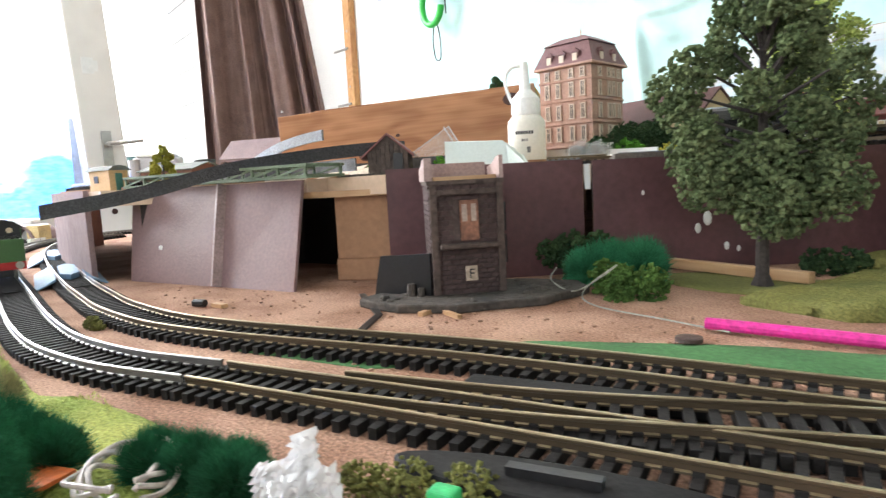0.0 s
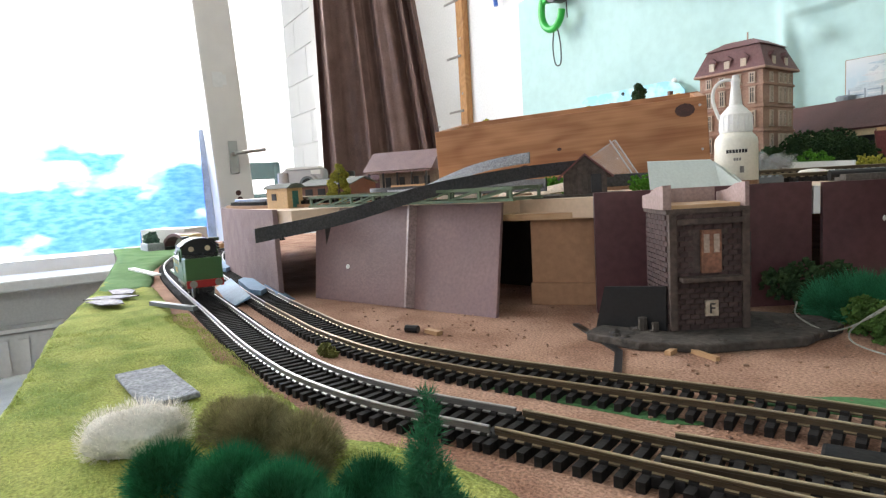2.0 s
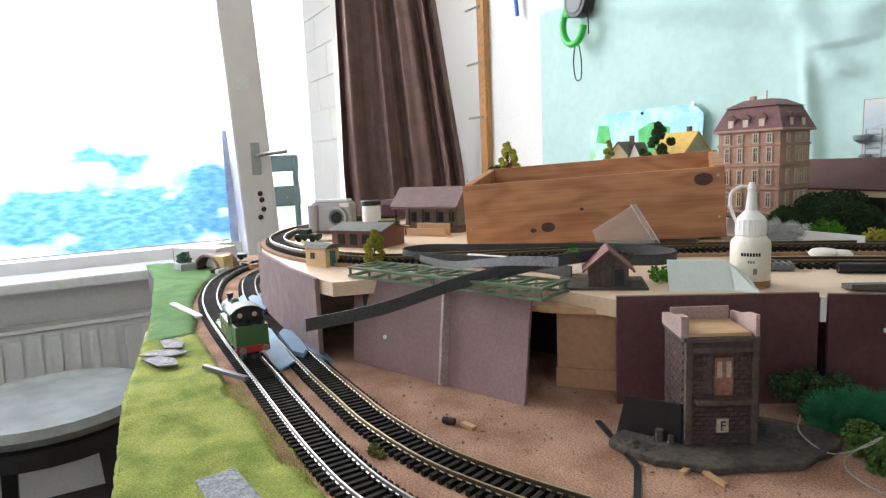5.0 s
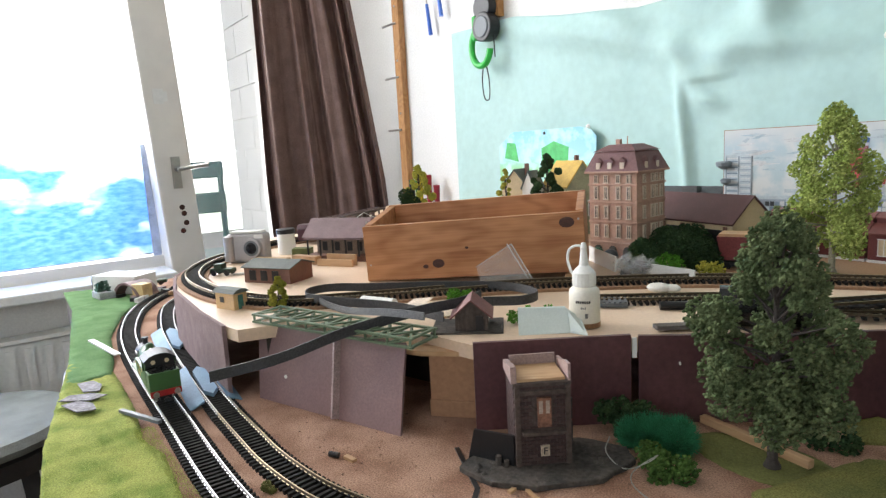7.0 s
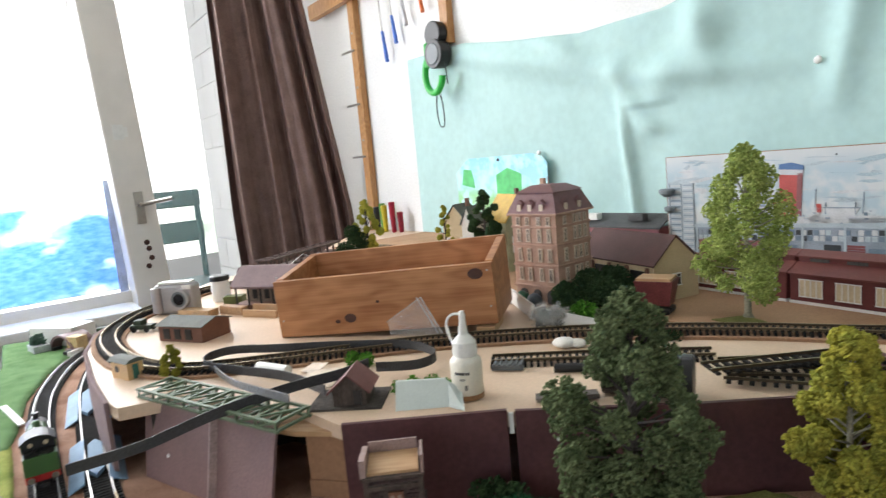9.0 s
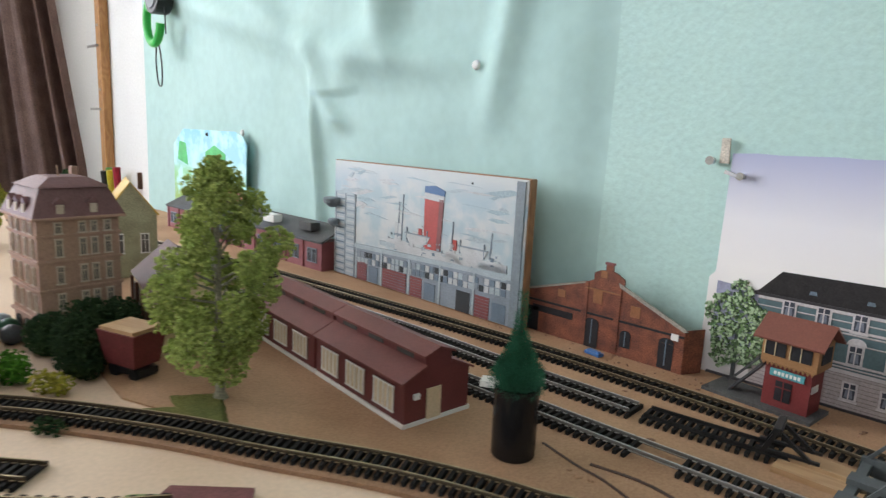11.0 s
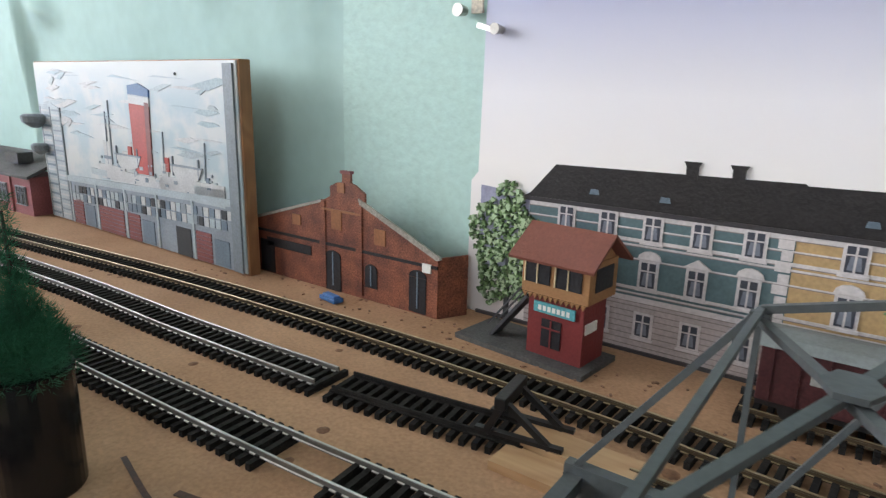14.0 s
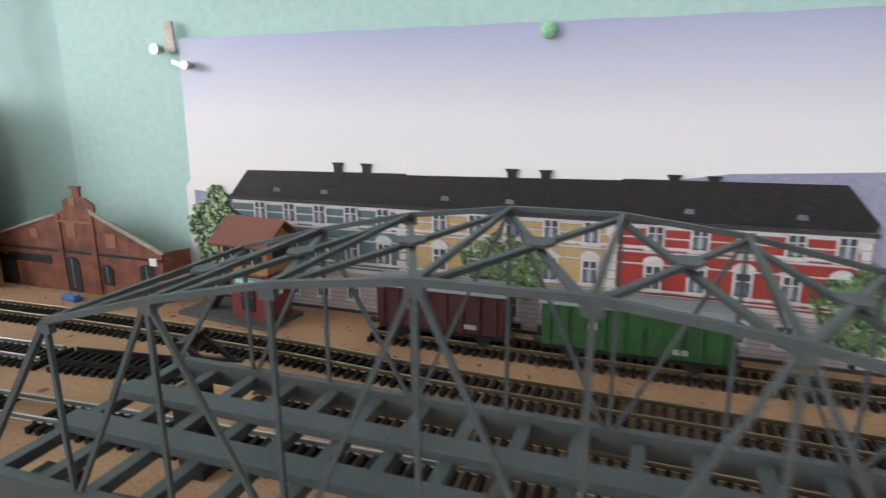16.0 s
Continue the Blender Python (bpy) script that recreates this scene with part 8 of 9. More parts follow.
part("pot", Shape().lathe(0, 0, ((0.014, 0), (0.0145, 0.001), (0.0145, 0.034)), 22), PLASTER, jar)
part("lid", Shape().lathe(0, 0, ((0.0155, 0.034), (0.0155, 0.041), (0.014, 0.042)), 22), BLACK, jar)
coach = thing("maroon_coach", "long dark maroon coach body lying with loose wires", "coach", -0.80, 0.925, DECK, 38)
part("body", Shape().box(0, 0, 0.018, 0.20, 0.032, 0.022), mat("coach_maroon", (0.07, 0.02, 0.028), 0.45), coach, bevel=0.003)
part("roof", Shape().prism([(-0.017, 0.029), (0.017, 0.029), (0.010, 0.036), (-0.010, 0.036)], -0.10, 0.10, "x"), MATS["coach_maroon"], coach)
part("wire", Shape().rod((0, 0, 0.036), (0.03, -0.005, 0.055), 0.0006, 0.0006, 5).rod((0.03, -0.005, 0.055), (0.06, 0, 0.04), 0.0006, 0.0006, 5), STEEL, coach)
gir = thing("brown_girder", "dark brown lattice girder lying behind the maroon coach", "model bridge", -1.015, 1.04, DECK, 121)
GIRB = mat("girder_brown", (0.085, 0.050, 0.042), 0.6, 0.25, 60)
for s in (-1, 1):
    for z in (0.010, 0.030):
        part("chord", Shape().box(0, s * 0.016, z, 0.26, 0.004, 0.004), GIRB, gir)
    for k in range(11):
        part("upright", Shape().box(-0.125 + 0.025 * k, s * 0.016, 0.020, 0.003, 0.003, 0.020), GIRB, gir)
part("deck_plate", Shape().box(0, 0, 0.006, 0.26, 0.034, 0.012), GIRB, gir)
for k in range(11):
    part("cross_beam", Shape().box(-0.125 + 0.025 * k, 0, 0.031, 0.004, 0.034, 0.003), GIRB, gir)
for i, (x, y, sx, sy, sz, rz, col, lab) in enumerate((
        (-0.70, 0.735, 0.06, 0.02, 0.010, 30, (0.5, 0.33, 0.18), "pale wood offcut beside the camera"), (-0.66, 0.775, 0.05, 0.012, 0.012, 20, (0.42, 0.25, 0.13), "brown wood offcut on the deck"),
        (-0.73, 0.80, 0.03, 0.02, 0.014, 50, (0.12, 0.14, 0.04), "small green moss lump on the deck"), (-0.63, 0.70, 0.05, 0.006, 0.004, 60, (0.5, 0.48, 0.45), "pale plastic sprue strip on the deck"),
        (-0.645, 0.68, 0.04, 0.006, 0.003, 50, (0.55, 0.52, 0.48), "pale plastic sprue strip on the deck"))):
    o = thing("offcut", lab, "offcut", x, y, DECK, rz)
    part("piece", Shape().box(0, 0, sz / 2, sx, sy, sz), mat("offcut_%d" % i, col, 0.6), o, bevel=0.0006)


def toy_vehicle(label, x, y, z, rz, col, long=0.034):
    o = thing("toy_vehicle", label, "toy vehicle", x, y, z, rz)
    c = mat("vehicle_%02d" % int(col[1] * 100), col, 0.5)
    part("body", Shape().box(0, 0, 0.007, long, 0.014, 0.006), c, o, bevel=0.0008)
    part("cab", Shape().box(-long * 0.12, 0, 0.013, long * 0.4, 0.012, 0.007), c, o, bevel=0.001)
    for sx in (-0.3, 0.3):
        for s in (-1, 1):
            part("wheel", Shape().rod((sx * long, s * 0.006, 0.004), (sx * long, s * 0.008, 0.004), 0.004, 0.004, 12), BLACK, o)
    return o


toy_vehicle("dark green toy army car on the deck", -0.672, 0.655, DECK, 40, (0.022, 0.04, 0.022))
toy_vehicle("dark green toy army truck by the window end", -1.00, 0.60, 0.004, 20, (0.03, 0.06, 0.03), 0.05)
toy_vehicle("dark green toy army truck by the window end", -1.06, 0.635, 0.004, 70, (0.03, 0.06, 0.03), 0.05)
# heap at the window end of the lower board
hb = thing("small_carton", "white and navy small carton on the grass", "box", -1.045, 0.585, 0.004, -55)
part("carton", Shape().box(0, 0, 0.016, 0.05, 0.10, 0.032), PLASTER, hb, bevel=0.0006)
part("end_label", Shape().box(0, -0.0504, 0.014, 0.050, 0.001, 0.026), mat("navy_label", (0.02, 0.03, 0.09), 0.5), hb)
rl = thing("fabric_roll", "mauve fabric hump on the cork", "fabric", -0.985, 0.592, 0.0, 25)
part("cloth", Shape().prism([(0.036 * math.cos(a * 0.349), 0.030 * math.sin(a * 0.349)) for a in range(10)] + [(-0.030 * math.cos(a * 0.349), 0.026 * math.sin(a * 0.349)) for a in range(10)], -0.02, 0.02, "y"), MAUVE, rl)
ck = thing("cream_box", "small cream card box on the cork", "box", -0.955, 0.597, 0.0, 30)
part("body", Shape().box(0, 0, 0.014, 0.026, 0.02, 0.028), mat("cream_card", (0.62, 0.45, 0.22), 0.6), ck, bevel=0.0006)
wk = thing("model_wreck", "grey plastic model parts on a pale tray", "model part", -1.01, 0.545, 0.004, 10)
part("tray", Shape().box(0, 0, 0.006, 0.04, 0.026, 0.012), mat("tray_grey", (0.40, 0.42, 0.42), 0.5), wk, bevel=0.001)
part("debris", flakes(60, [(0, 0, 0.018, 0.012)], 0.004, 91), mat("debris_green", (0.06, 0.13, 0.09), 0.5), wk)
for i in range(14):
    rr = random.Random(200 + i)
    o = thing("scrap", "small dark model scrap at the window end", "scrap", -0.93 - rr.random() * 0.15, 0.56 + rr.random() * 0.10, 0.003, rr.random() * 180)
    part("piece", Shape().box(0, 0, 0.003, 0.012 + rr.random() * 0.02, 0.006, 0.004 + rr.random() * 0.004), (BLACK, MAUVE, PLASTER, RAWWOOD)[i % 4], o)

# ---- clutter on the upper deck ----
cd = thing("bent_card", "bent pale card standing by the glue bottle", "card")
part("sheet", Shape().add([(-0.165, 0.742, DECK), (-0.140, 0.775, DECK), (-0.150, 0.782, DECK + 0.019), (-0.174, 0.750, DECK + 0.020), (-0.166, 0.743, DECK), (-0.141, 0.776, DECK), (-0.151, 0.783, DECK + 0.0195), (-0.175, 0.751, DECK + 0.0205)],
                          ((0, 1, 2, 3), (7, 6, 5, 4), (0, 4, 5, 1), (1, 5, 6, 2), (2, 6, 7, 3), (3, 7, 4, 0))), mat("pale_card", (0.60, 0.66, 0.62), 0.5, 0.04), cd)
part("flap", Shape().add([(-0.140, 0.775, DECK + 0.0004), (-0.122, 0.778, DECK + 0.001), (-0.140, 0.79, DECK + 0.010), (-0.150, 0.782, DECK + 0.019), (-0.141, 0.776, DECK), (-0.123, 0.779, DECK), (-0.141, 0.791, DECK + 0.0095), (-0.151, 0.783, DECK + 0.0185)],
                         ((0, 1, 2, 3), (7, 6, 5, 4), (0, 4, 5, 1), (1, 5, 6, 2), (2, 6, 7, 3), (3, 7, 4, 0))), MATS["pale_card"], cd)
tb = thing("paper_tube", "rolled white paper lying on the deck", "paper", -0.335, 0.708, DECK, 22)
part("roll", Shape().rod((-0.02, 0, 0.006), (0.02, 0, 0.006), 0.006, 0.006, 16), PLASTER, tb)
for x, y, rz, s0 in ((-0.285, 0.735, 30, 0.018), (-0.258, 0.742, 60, 0.015), (-0.31, 0.74, 10, 0.014)):
    o = thing("paper_scrap", "curled pale paper scrap on the deck", "paper", x, y, DECK, rz)
    part("sheet", Shape().add([(-s0, -0.008, 0.001), (s0, -0.008, 0.004), (s0, 0.008, 0.010), (-s0, 0.008, 0.005), (-s0, -0.008, 0.0004), (s0, -0.008, 0.0034), (s0, 0.008, 0.0094), (-s0, 0.008, 0.0044)],
                              ((0, 1, 2, 3), (7, 6, 5, 4), (0, 4, 5, 1), (1, 5, 6, 2), (2, 6, 7, 3), (3, 7, 4, 0))), mat("pale_scrap", (0.62, 0.5, 0.38), 0.6), o)
gp = thing("grating_plate", "grey slatted plastic plate on the deck", "model part", -0.170, 0.868, DECK, 40)
part("plate", Shape().box(0, 0, 0.003, 0.028, 0.020, 0.004), GREYPL, gp)
for k in range(6):
    part("slat", Shape().box(-0.012 + 0.0048 * k, 0, 0.0056, 0.0022, 0.019, 0.0014), GREYPL, gp)
for dx in (0.0, 0.006):
    o = thing("wood_strip", "dark grey wooden strip on the deck", "wood strip", -0.083 + dx, 0.850 - dx, DECK, 52)
    part("strip", Shape().box(0, 0, 0.002 + dx * 0.3, 0.048, 0.007, 0.0035), mat("strip_dark", (0.11, 0.095, 0.085), 0.7), o)
o = thing("wool_blob", "small white wool blob by the loop track", "cotton wool", -0.172, 0.944, DECK, 30)
part("wool", Shape().lathe(0, 0, ((0.004, 0), (0.010, 0.002), (0.012, 0.005), (0.009, 0.008), (0.003, 0.009)), 14), MATS["cotton"], o, smooth=True)
part("wool", Shape().lathe(0.013, 0.002, ((0.004, 0), (0.008, 0.002), (0.009, 0.004), (0.006, 0.007), (0.002, 0.0075)), 14), MATS["cotton"], o, smooth=True)
pn = thing("pen", "black and blue felt pen lying on the deck", "pen", -0.094, 0.920, DECK, 44.5)
part("barrel", Shape().rod((-0.05, 0, 0.004), (0.0, 0, 0.004), 0.004, 0.004, 14), BLACK, pn)
part("cap", Shape().rod((0.0, 0, 0.004), (0.05, 0, 0.004), 0.0038, 0.0036, 14), mat("pen_blue", (0.07, 0.20, 0.34), 0.4), pn, "blue pen half")
bc = thing("film_canister", "black film canister lying on its side", "canister", -0.040, 0.893, DECK, 28)
part("can", Shape().rod((-0.032, 0, 0.0165), (0.026, 0, 0.0165), 0.0165, 0.0165, 26), MATS["gloss_black"], bc)
part("lid", Shape().rod((0.026, 0, 0.0165), (0.034, 0, 0.0165), 0.0172, 0.0172, 26), BLACK, bc)
mr2 = thing("maroon_card", "maroon card lying on the green sheet", "card", 0.056, 1.042, DECK + 0.0022, 0)
part("sheet", Shape().prism([(-0.045, 0.012), (-0.012, 0.046), (0.050, 0.004), (0.010, -0.052), (-0.005, -0.05)], 0, 0.0012), mat("card_maroon", (0.17, 0.058, 0.058), 0.55), mr2)
rr = random.Random(77)
for k in range(4):
    a = 42 + (-16, 4, 14, -4)[k]
    o = thing("loose_track", "loose dark track length on the deck", "track", 0.030 + rr.uniform(-0.02, 0.02), 0.985 + rr.uniform(-0.025, 0.035), DECK + 0.0036 + 0.0042 * (k % 3), a, "loose tracks")
    for s in (-1, 1):
        part("rail", Shape().box(0, s * 0.0085, 0.003, 0.12, 0.0012, 0.0024), BRASS, o)
    sl = Shape()
    for q in range(15):
        sl.box(-0.056 + 0.008 * q, 0, 0.001, 0.0034, 0.028, 0.002)
    tagged(part("sleeper_strip", sl, SLEEPER, o), kind="stuff")
tk = thing("toy_tractor", "black toy vintage car with cream wheels", "toy vehicle", 0.128, 1.072, DECK + 0.002, 25)
part("body", Shape().box(0, 0, 0.010, 0.036, 0.010, 0.007), BLACK, tk, bevel=0.001)
part("cab", Shape().box(-0.008, 0, 0.0165, 0.014, 0.011, 0.008), BLACK, tk, bevel=0.001)
for x in (-0.014, 0.008, 0.017):
    for s in (-1, 1):
        part("wheel", Shape().rod((x, s * 0.006, 0.005), (x, s * 0.0085, 0.005), 0.005, 0.005, 16), mat("cream_wheel", (0.62, 0.50, 0.24), 0.5), tk)
ct = thing("toy_cart", "small white toy cart with brown load", "toy vehicle", 0.158, 1.080, DECK + 0.002, 20)
part("tray", Shape().box(0, 0, 0.005, 0.018, 0.009, 0.004), PLASTER, ct, bevel=0.0005)
part("load", flakes(16, [(0, 0, 0.010, 0.005)], 0.003, 95), SHEDW, ct)
tr2 = thing("grey_trough", "long grey plastic boat-shaped trough", "model part", 0.178, 1.150, DECK + 0.002, -4)
hull = [(-0.045, 0), (-0.038, 0.009), (-0.02, 0.012), (0.02, 0.012), (0.038, 0.009), (0.045, 0), (0.038, -0.009), (0.02, -0.012), (-0.02, -0.012), (-0.038, -0.009)]
part("hull", Shape().prism(hull, 0, 0.009), mat("trough_grey", (0.16, 0.175, 0.19), 0.45), tr2, bevel=0.001)
part("well", Shape().prism([(x * 0.86, y * 0.72) for x, y in hull], 0.0092, 0.0098), GREYPL, tr2)
o = thing("loose_track", "short dark track piece under the grey trough", "track", 0.182, 1.105, DECK + 0.0022, -55, "loose tracks")
for s in (-1, 1):
    part("rail", Shape().box(0, s * 0.0085, 0.003, 0.05, 0.0012, 0.0024), SILVER, o)
sl = Shape()
for q in range(7):
    sl.box(-0.022 + 0.0072 * q, 0, 0.001, 0.0034, 0.028, 0.002)
tagged(part("sleeper_strip", sl, SLEEPER, o), kind="stuff")
o = thing("cream_figure", "small cream plastic block figure on the green sheet", "model part", 0.238, 1.150, DECK + 0.002, 15)
part("block", Shape().box(0, 0, 0.008, 0.020, 0.007, 0.008).box(-0.008, 0, 0.003, 0.004, 0.006, 0.006).box(0.008, 0, 0.003, 0.004, 0.006, 0.006), mat("cream_yellow", (0.60, 0.43, 0.17), 0.5), o, bevel=0.0008)
for x, y in ((-0.075, 1.122), (-0.065, 1.10)):
    mat_sheet("moss_card", [(x - 0.035, y - 0.02), (x + 0.025, y - 0.032), (x + 0.04, y - 0.01), (x - 0.015, y + 0.012)], 0.004, DECK + 0.0015, 0.0012, MOSS, "olive flock card under the lime tree", 0.0004)
bush("small dark moss clump beside the loop track", -0.108, 1.020, DECK, [(0, 0, 0.004, 0.007), (0.007, 0.006, 0.003, 0.006)], DEEPLEAF, 97, 160, 0.0015)

# ---- lower board, below the maroon boards ----
mat_sheet("flock_disc", [(0.004 + 0.052 * math.cos(a * 0.2618) , 0.812 + 0.030 * math.sin(a * 0.2618)) for a in range(24)], 0.0035, 0.0, 0.0012, mat("flock_disc", (0.17, 0.175, 0.05), 0.95, 0.2, 50, 0.7), "round olive flock disc under the tall tree", 0.0003)
o = thing("wood_strip", "pale wooden strip lying across the tree base", "wood strip", -0.013, 0.828, 0.0016, -9)
part("strip", Shape().box(0, 0, 0.003, 0.088, 0.006, 0.006), RAWWOOD, o, bevel=0.0004)
mat_sheet("grass_hump", [(0.02, 0.760), (0.07, 0.752), (0.12, 0.79), (0.10, 0.86), (0.055, 0.86), (0.035, 0.81)], 0.005, 0.0, 0.007, MOSS, "olive grass hump on the cork", 0.004, 8.0)
mat_sheet("grass_hump", [(0.012, 0.90), (0.035, 0.882), (0.062, 0.905), (0.055, 0.935), (0.03, 0.93)], 0.004, 0.0, 0.006, MOSS, "small olive grass hump against the boards", 0.003, 9.0)
ch = thing("white_coach", "white model coach body with dark windows", "coach", 0.108, 0.905, 0.0, 18)
part("body", Shape().box(0, 0, 0.013, 0.07, 0.022, 0.022), mat("coach_white", (0.50, 0.52, 0.54), 0.5), ch, bevel=0.0015)
part("roof", Shape().box(0, 0, 0.0255, 0.068, 0.018, 0.003), MATS["coach_white"], ch)
for k in range(5):
    part("window", Shape().box(-0.026 + 0.013 * k, -0.0112, 0.016, 0.008, 0.0008, 0.007), BLACK, ch)
part("chassis", Shape().box(0, 0, 0.0012, 0.06, 0.016, 0.0022), BLACK, ch)
bush("dark blue-green fuzz in front of the white coach", 0.085, 0.872, 0.0, [(0, 0, 0.003, 0.012), (0.02, 0.004, 0.003, 0.012), (-0.014, 0.01, 0.003, 0.010)], NEEDLE, 98, 6000, 0.001, needle=0.006)
pk = thing("pen", "bright pink felt pen lying on the cork", "pen", 0.075, 0.7135, 0.001, 10)
part("barrel", Shape().rod((-0.042, 0, 0.0024), (0.05, 0, 0.0024), 0.0024, 0.0024, 12), mat("pink_plastic", (0.62, 0.03, 0.26), 0.4), pk)
o = thing("brown_disc", "flat brown disc lying on the green patch", "disc", 0.037, 0.687, 0.0009)
part("disc", Shape().lathe(0, 0, ((0.005, 0), (0.005, 0.0014), (0.004, 0.0016)), 18), mat("disc_brown", (0.09, 0.055, 0.045), 0.6), o)
MOTORBLACK = mat("motor_black", (0.016, 0.015, 0.015), 0.6, 0.3, 60, 0.1, spec=0.15)
pm = thing("point_motor", "black plastic point motor beside the track", "point motor", 0.075, 0.566, 0.0, 24)
part("case", Shape().prism([(0.038 * math.cos(a * 0.3491), 0.0085 * math.sin(a * 0.3491)) for a in range(18)], 0, 0.004), MOTORBLACK, pm, bevel=0.001)
part("lever", Shape().box(0.0, 0.0, 0.005, 0.02, 0.003, 0.002), BLACK, pm)
pm2 = thing("point_motor", "black plastic point motor between the tracks", "point motor", 0.045, 0.612, 0.0, 24)
part("case", Shape().box(0, 0, 0.002, 0.070, 0.010, 0.004), MOTORBLACK, pm2, bevel=0.001)
wb2 = thing("plastic_bag", "crumpled white plastic bag at the board edge", "plastic bag", 0.046, 0.524, 0.003)
WBAG = clear("white_bag", (0.85, 0.85, 0.85), 0.25, 0.62)
for k, (x0, y0, x1, y1, h0) in enumerate(((-0.009, -0.004, 0.004, 0.002, 0.013), (-0.004, 0.003, 0.009, 0.004, 0.018), (0.0, -0.005, 0.011, 0.006, 0.011), (-0.010, 0.002, 0.001, 0.007, 0.008))):
    part("film", crumpled([(x0, y0, 0), (x1, y1, 0), (x1 * 0.5 + 0.001, y1, h0), (x0 * 0.55, y0, h0 * 0.8)], 16, 0.0042, 5.0 + k), WBAG, wb2)
ld = thing("signal_lamp", "green lamp cap on a red wire", "lamp", 0.077, 0.536, 0.0)
part("cap", Shape().box(0, 0, 0.0125, 0.0050, 0.0040, 0.0036, 20), mat("lamp_green", (0.03, 0.45, 0.14), 0.35), ld, bevel=0.0005)
part("wire", Shape().rod((0, 0, 0.0108), (-0.004, -0.003, 0.003), 0.0007, 0.0007, 6).rod((-0.004, -0.003, 0.003), (-0.012, -0.006, 0.001), 0.0008, 0.0008, 6), RED, ld)
wc = thing("wire_coil", "tangled white and brown wire coil at the board edge", "wire", 0.014, 0.500, 0.004)
for k in range(4):
    rad0, ph = 0.008 + 0.0018 * k, k * 1.3
    ring0 = [Vector((rad0 * math.cos(a * 0.42), rad0 * 0.8 * math.sin(a * 0.42), 0.003 + 0.0022 * math.sin(a * 0.8 + ph) + 0.0006 * k)) for a in range(15)]
    part("wire", tube(curve_line(ring0, 0.001), 0.0006), mat("wire_white", (0.45, 0.40, 0.36), 0.4), wc)
oc = thing("orange_card", "orange card scrap at the board edge", "card", -0.004, 0.486, 0.0038, 30)
part("sheet", Shape().box(0, 0, 0.002, 0.014, 0.009, 0.001), mat("orange_card", (0.55, 0.13, 0.03), 0.5), oc)
for x0, y0, x1, y1, w0, h0, m0, lab in ((-0.409, 0.475, -0.356, 0.497, 0.004, 0.003, GREYPL, "grey plastic rod on the grass"), (-0.703, 0.487, -0.606, 0.503, 0.007, 0.002, PLASTER, "white plastic strip on the grass"),
                                      (-0.10, 0.668, -0.062, 0.660, 0.0022, 0.002, RAWWOOD, "pale wooden stick on the cork"), (-0.085, 0.665, -0.082, 0.652, 0.003, 0.002, RAWWOOD, "pale wood chip on the cork")):
    o = thing("stick", lab, "stick")
    zb = 0.0055 if y0 < 0.52 else 0.0
    part("rod", Shape().beam((x0, y0, zb + h0 / 2), (x1, y1, zb + h0 / 2), w0, h0), m0, o)
o = thing("black_peg", "small black rubber peg on the cork", "peg", -0.207, 0.588, 0.0, 30)
part("peg", Shape().rod((-0.004, 0, 0.0022), (0.004, 0, 0.0022), 0.0022, 0.0022, 10), BLACK, o)
o = thing("wood_chip", "pale wood chip on the cork", "wood chip", -0.195, 0.595, 0.0, 10)
part("chip", Shape().box(0, 0, 0.0012, 0.011, 0.004, 0.0022), RAWWOOD, o)
thr = thing("loose_thread", "pale loose wire loops over the bushes", "wire", -0.045, 0.735, 0.0)
ln = curve_line([(-0.03, 0.01, 0.012), (-0.022, -0.004, 0.008), (-0.004, -0.008, 0.004), (0.012, -0.004, 0.013), (0.016, 0.002, 0.018), (0.006, -0.012, 0.006), (0.02, -0.022, 0.002), (0.06, -0.026, 0.0015), (0.09, -0.03, 0.0015)], 0.002)
part("wire", tube(ln, 0.0004, 6), mat("wire_pale", (0.30, 0.30, 0.26), 0.4), thr)
crk = thing("board_crack", "dark torn crack in the brown fibreboard beside the pot", "crack", 0, 0, DECK + 0.0016)
part("line", Shape().sweep(curve_line([(0.118, 1.262, 0), (0.150, 1.254, 0), (0.172, 1.251, 0), (0.205, 1.240, 0), (0.235, 1.232, 0)], 0.004), 0.0022, 0.0004), KNOT, crk)
for x, y, q in ((0.158, 1.243, 0.003), (0.166, 1.245, 0.0022), (0.150, 1.246, 0.002)):
    part("torn_bit", Shape().lathe(x, y, ((q, 0), (q * 0.7, 0.0006), (q * 0.3, 0.0008)), 7), MATS["cardboard"], crk)
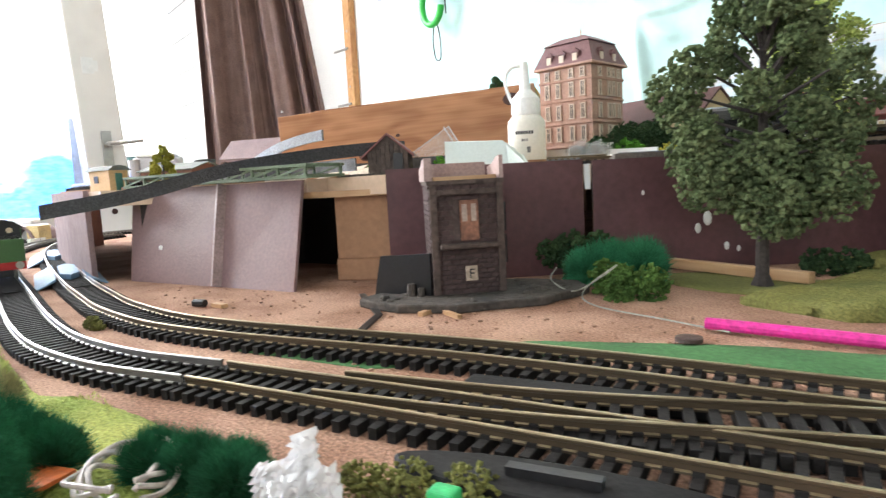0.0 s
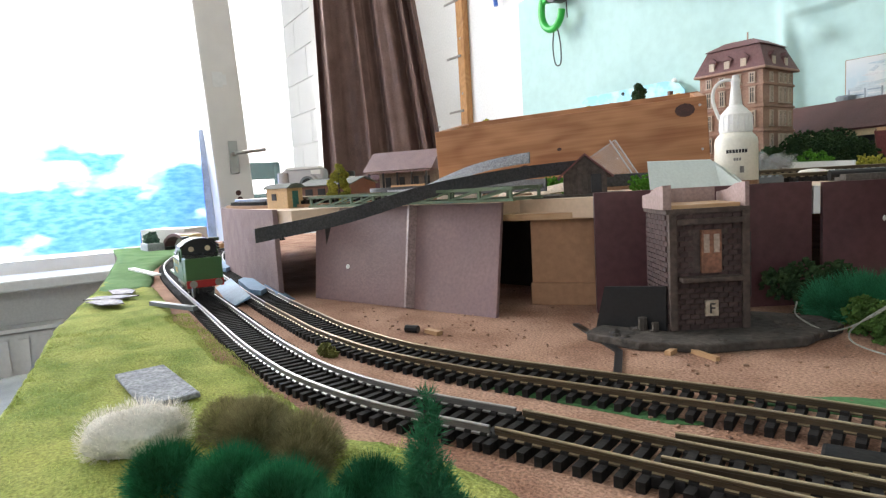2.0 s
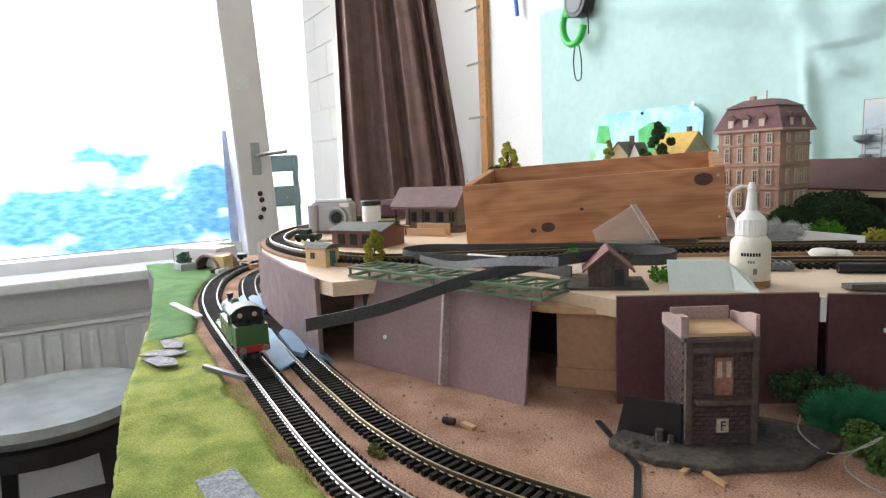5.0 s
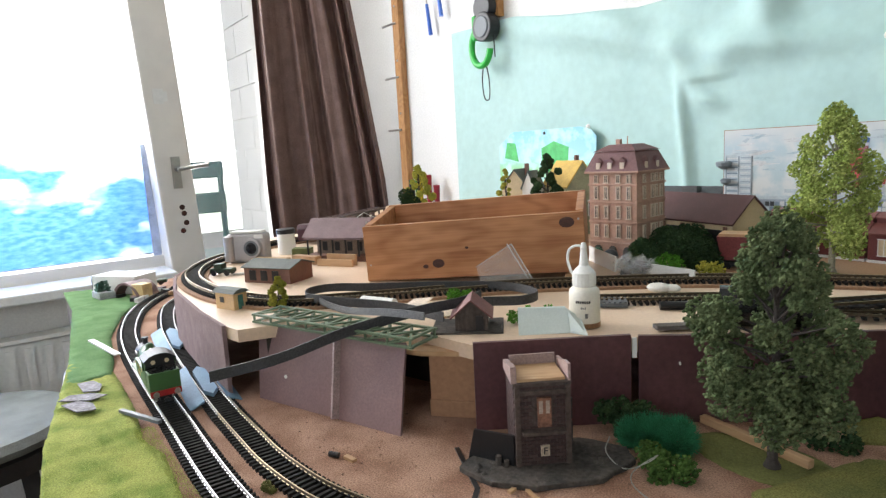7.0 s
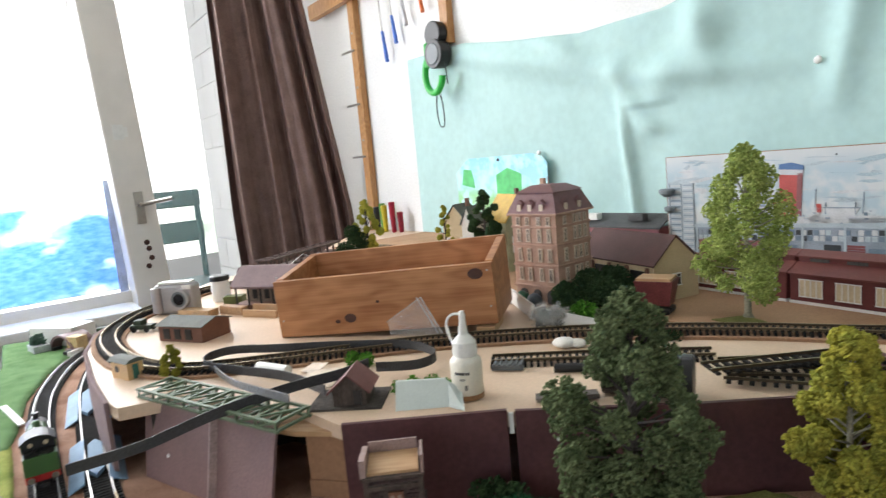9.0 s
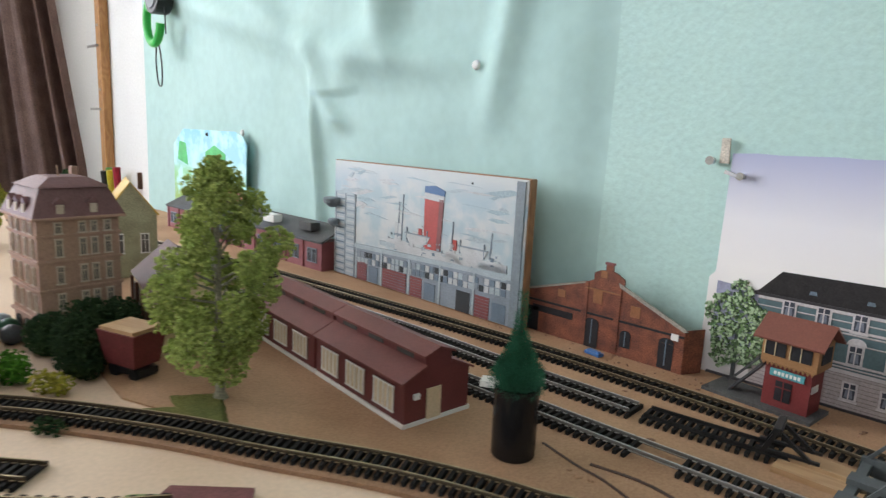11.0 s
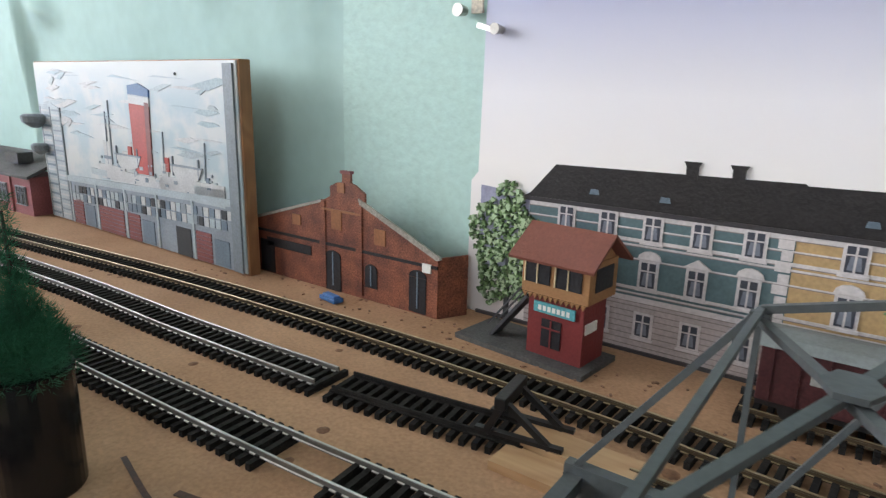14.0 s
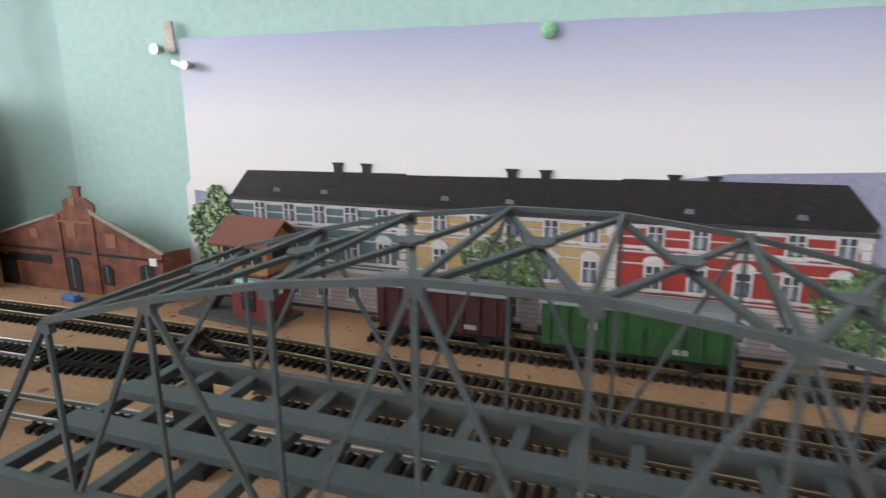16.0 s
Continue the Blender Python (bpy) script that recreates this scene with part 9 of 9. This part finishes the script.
# grit and crumbs scattered on the cork and fibreboard
rr = random.Random(31)
gr = Shape()
for _ in range(420):
    x, y = rr.uniform(-0.30, 0.12), rr.uniform(0.57, 0.74)
    s0 = rr.uniform(0.0004, 0.0011)
    gr.box(x, y, s0 * 0.35, s0 * rr.uniform(0.8, 2.2), s0, s0 * 0.8, rr.uniform(0, 180))
for _ in range(260):
    s0 = rr.uniform(0.0005, 0.0014)
    gr.box(rr.uniform(-0.10, 0.60), rr.uniform(1.425, 1.47), DECK + 0.0015 + s0 * 0.3, s0 * rr.uniform(0.8, 2), s0, s0 * 0.7, rr.uniform(0, 180))
g = part("grit", gr, mat("grit", (0.26, 0.15, 0.10), 0.9, 0.3, 60, random_tone=0.9), None)
tagged(g, "scattered grit and crumbs on the boards", "grit", kind="stuff")
spl = Shape()
for _ in range(26):
    x, y = rr.uniform(-0.25, 0.5), rr.uniform(1.30, 1.34) if rr.random() < 0.5 else rr.uniform(1.375, 1.395)
    spl.lathe(x, y, ((rr.uniform(0.0015, 0.004), DECK + 0.0015), (0.001, DECK + 0.002)), 9)
tagged(part("stains", spl, mat("board_stain", (0.22, 0.11, 0.06), 0.7), None), "brown stains and nail heads on the fibreboard", "stain", kind="stuff")
cr = thing("board_joint_line", "dark crack across the brown fibreboard", "crack", 0, 0, DECK + 0.0016)
part("line", Shape().sweep(curve_line([(0.155, 1.262, 0), (0.19, 1.268, 0), (0.24, 1.262, 0), (0.33, 1.268, 0), (0.6, 1.27, 0)], 0.01), 0.003, 0.0004), KNOT, cr)
tube = thing("edge_tube", "pale tube hanging along the board edge", "tube", 0, 0, 0)
part("tube", Shape().rod((-0.62, 0.452, -0.008), (-0.36, 0.411, -0.030), 0.0045, 0.0045, 14), mat("tube_grey", (0.40, 0.38, 0.36), 0.4), tube)
for x, y, rz in ((-0.505, 0.462, 10), (-0.475, 0.452, 60), (-0.45, 0.447, 25)):
    o = thing("foil_scrap", "torn pale foil scrap at the grass edge", "foil", x, y, 0.006, rz)
    part("sheet", Shape().prism([(-0.02, -0.006), (0.012, -0.010), (0.022, 0.002), (0.004, 0.010), (-0.016, 0.008)], 0, 0.0008), mat("foil_pale", (0.20, 0.18, 0.20), 0.55, 0.5, 120, 0.8, 300, spec=0.2), o)
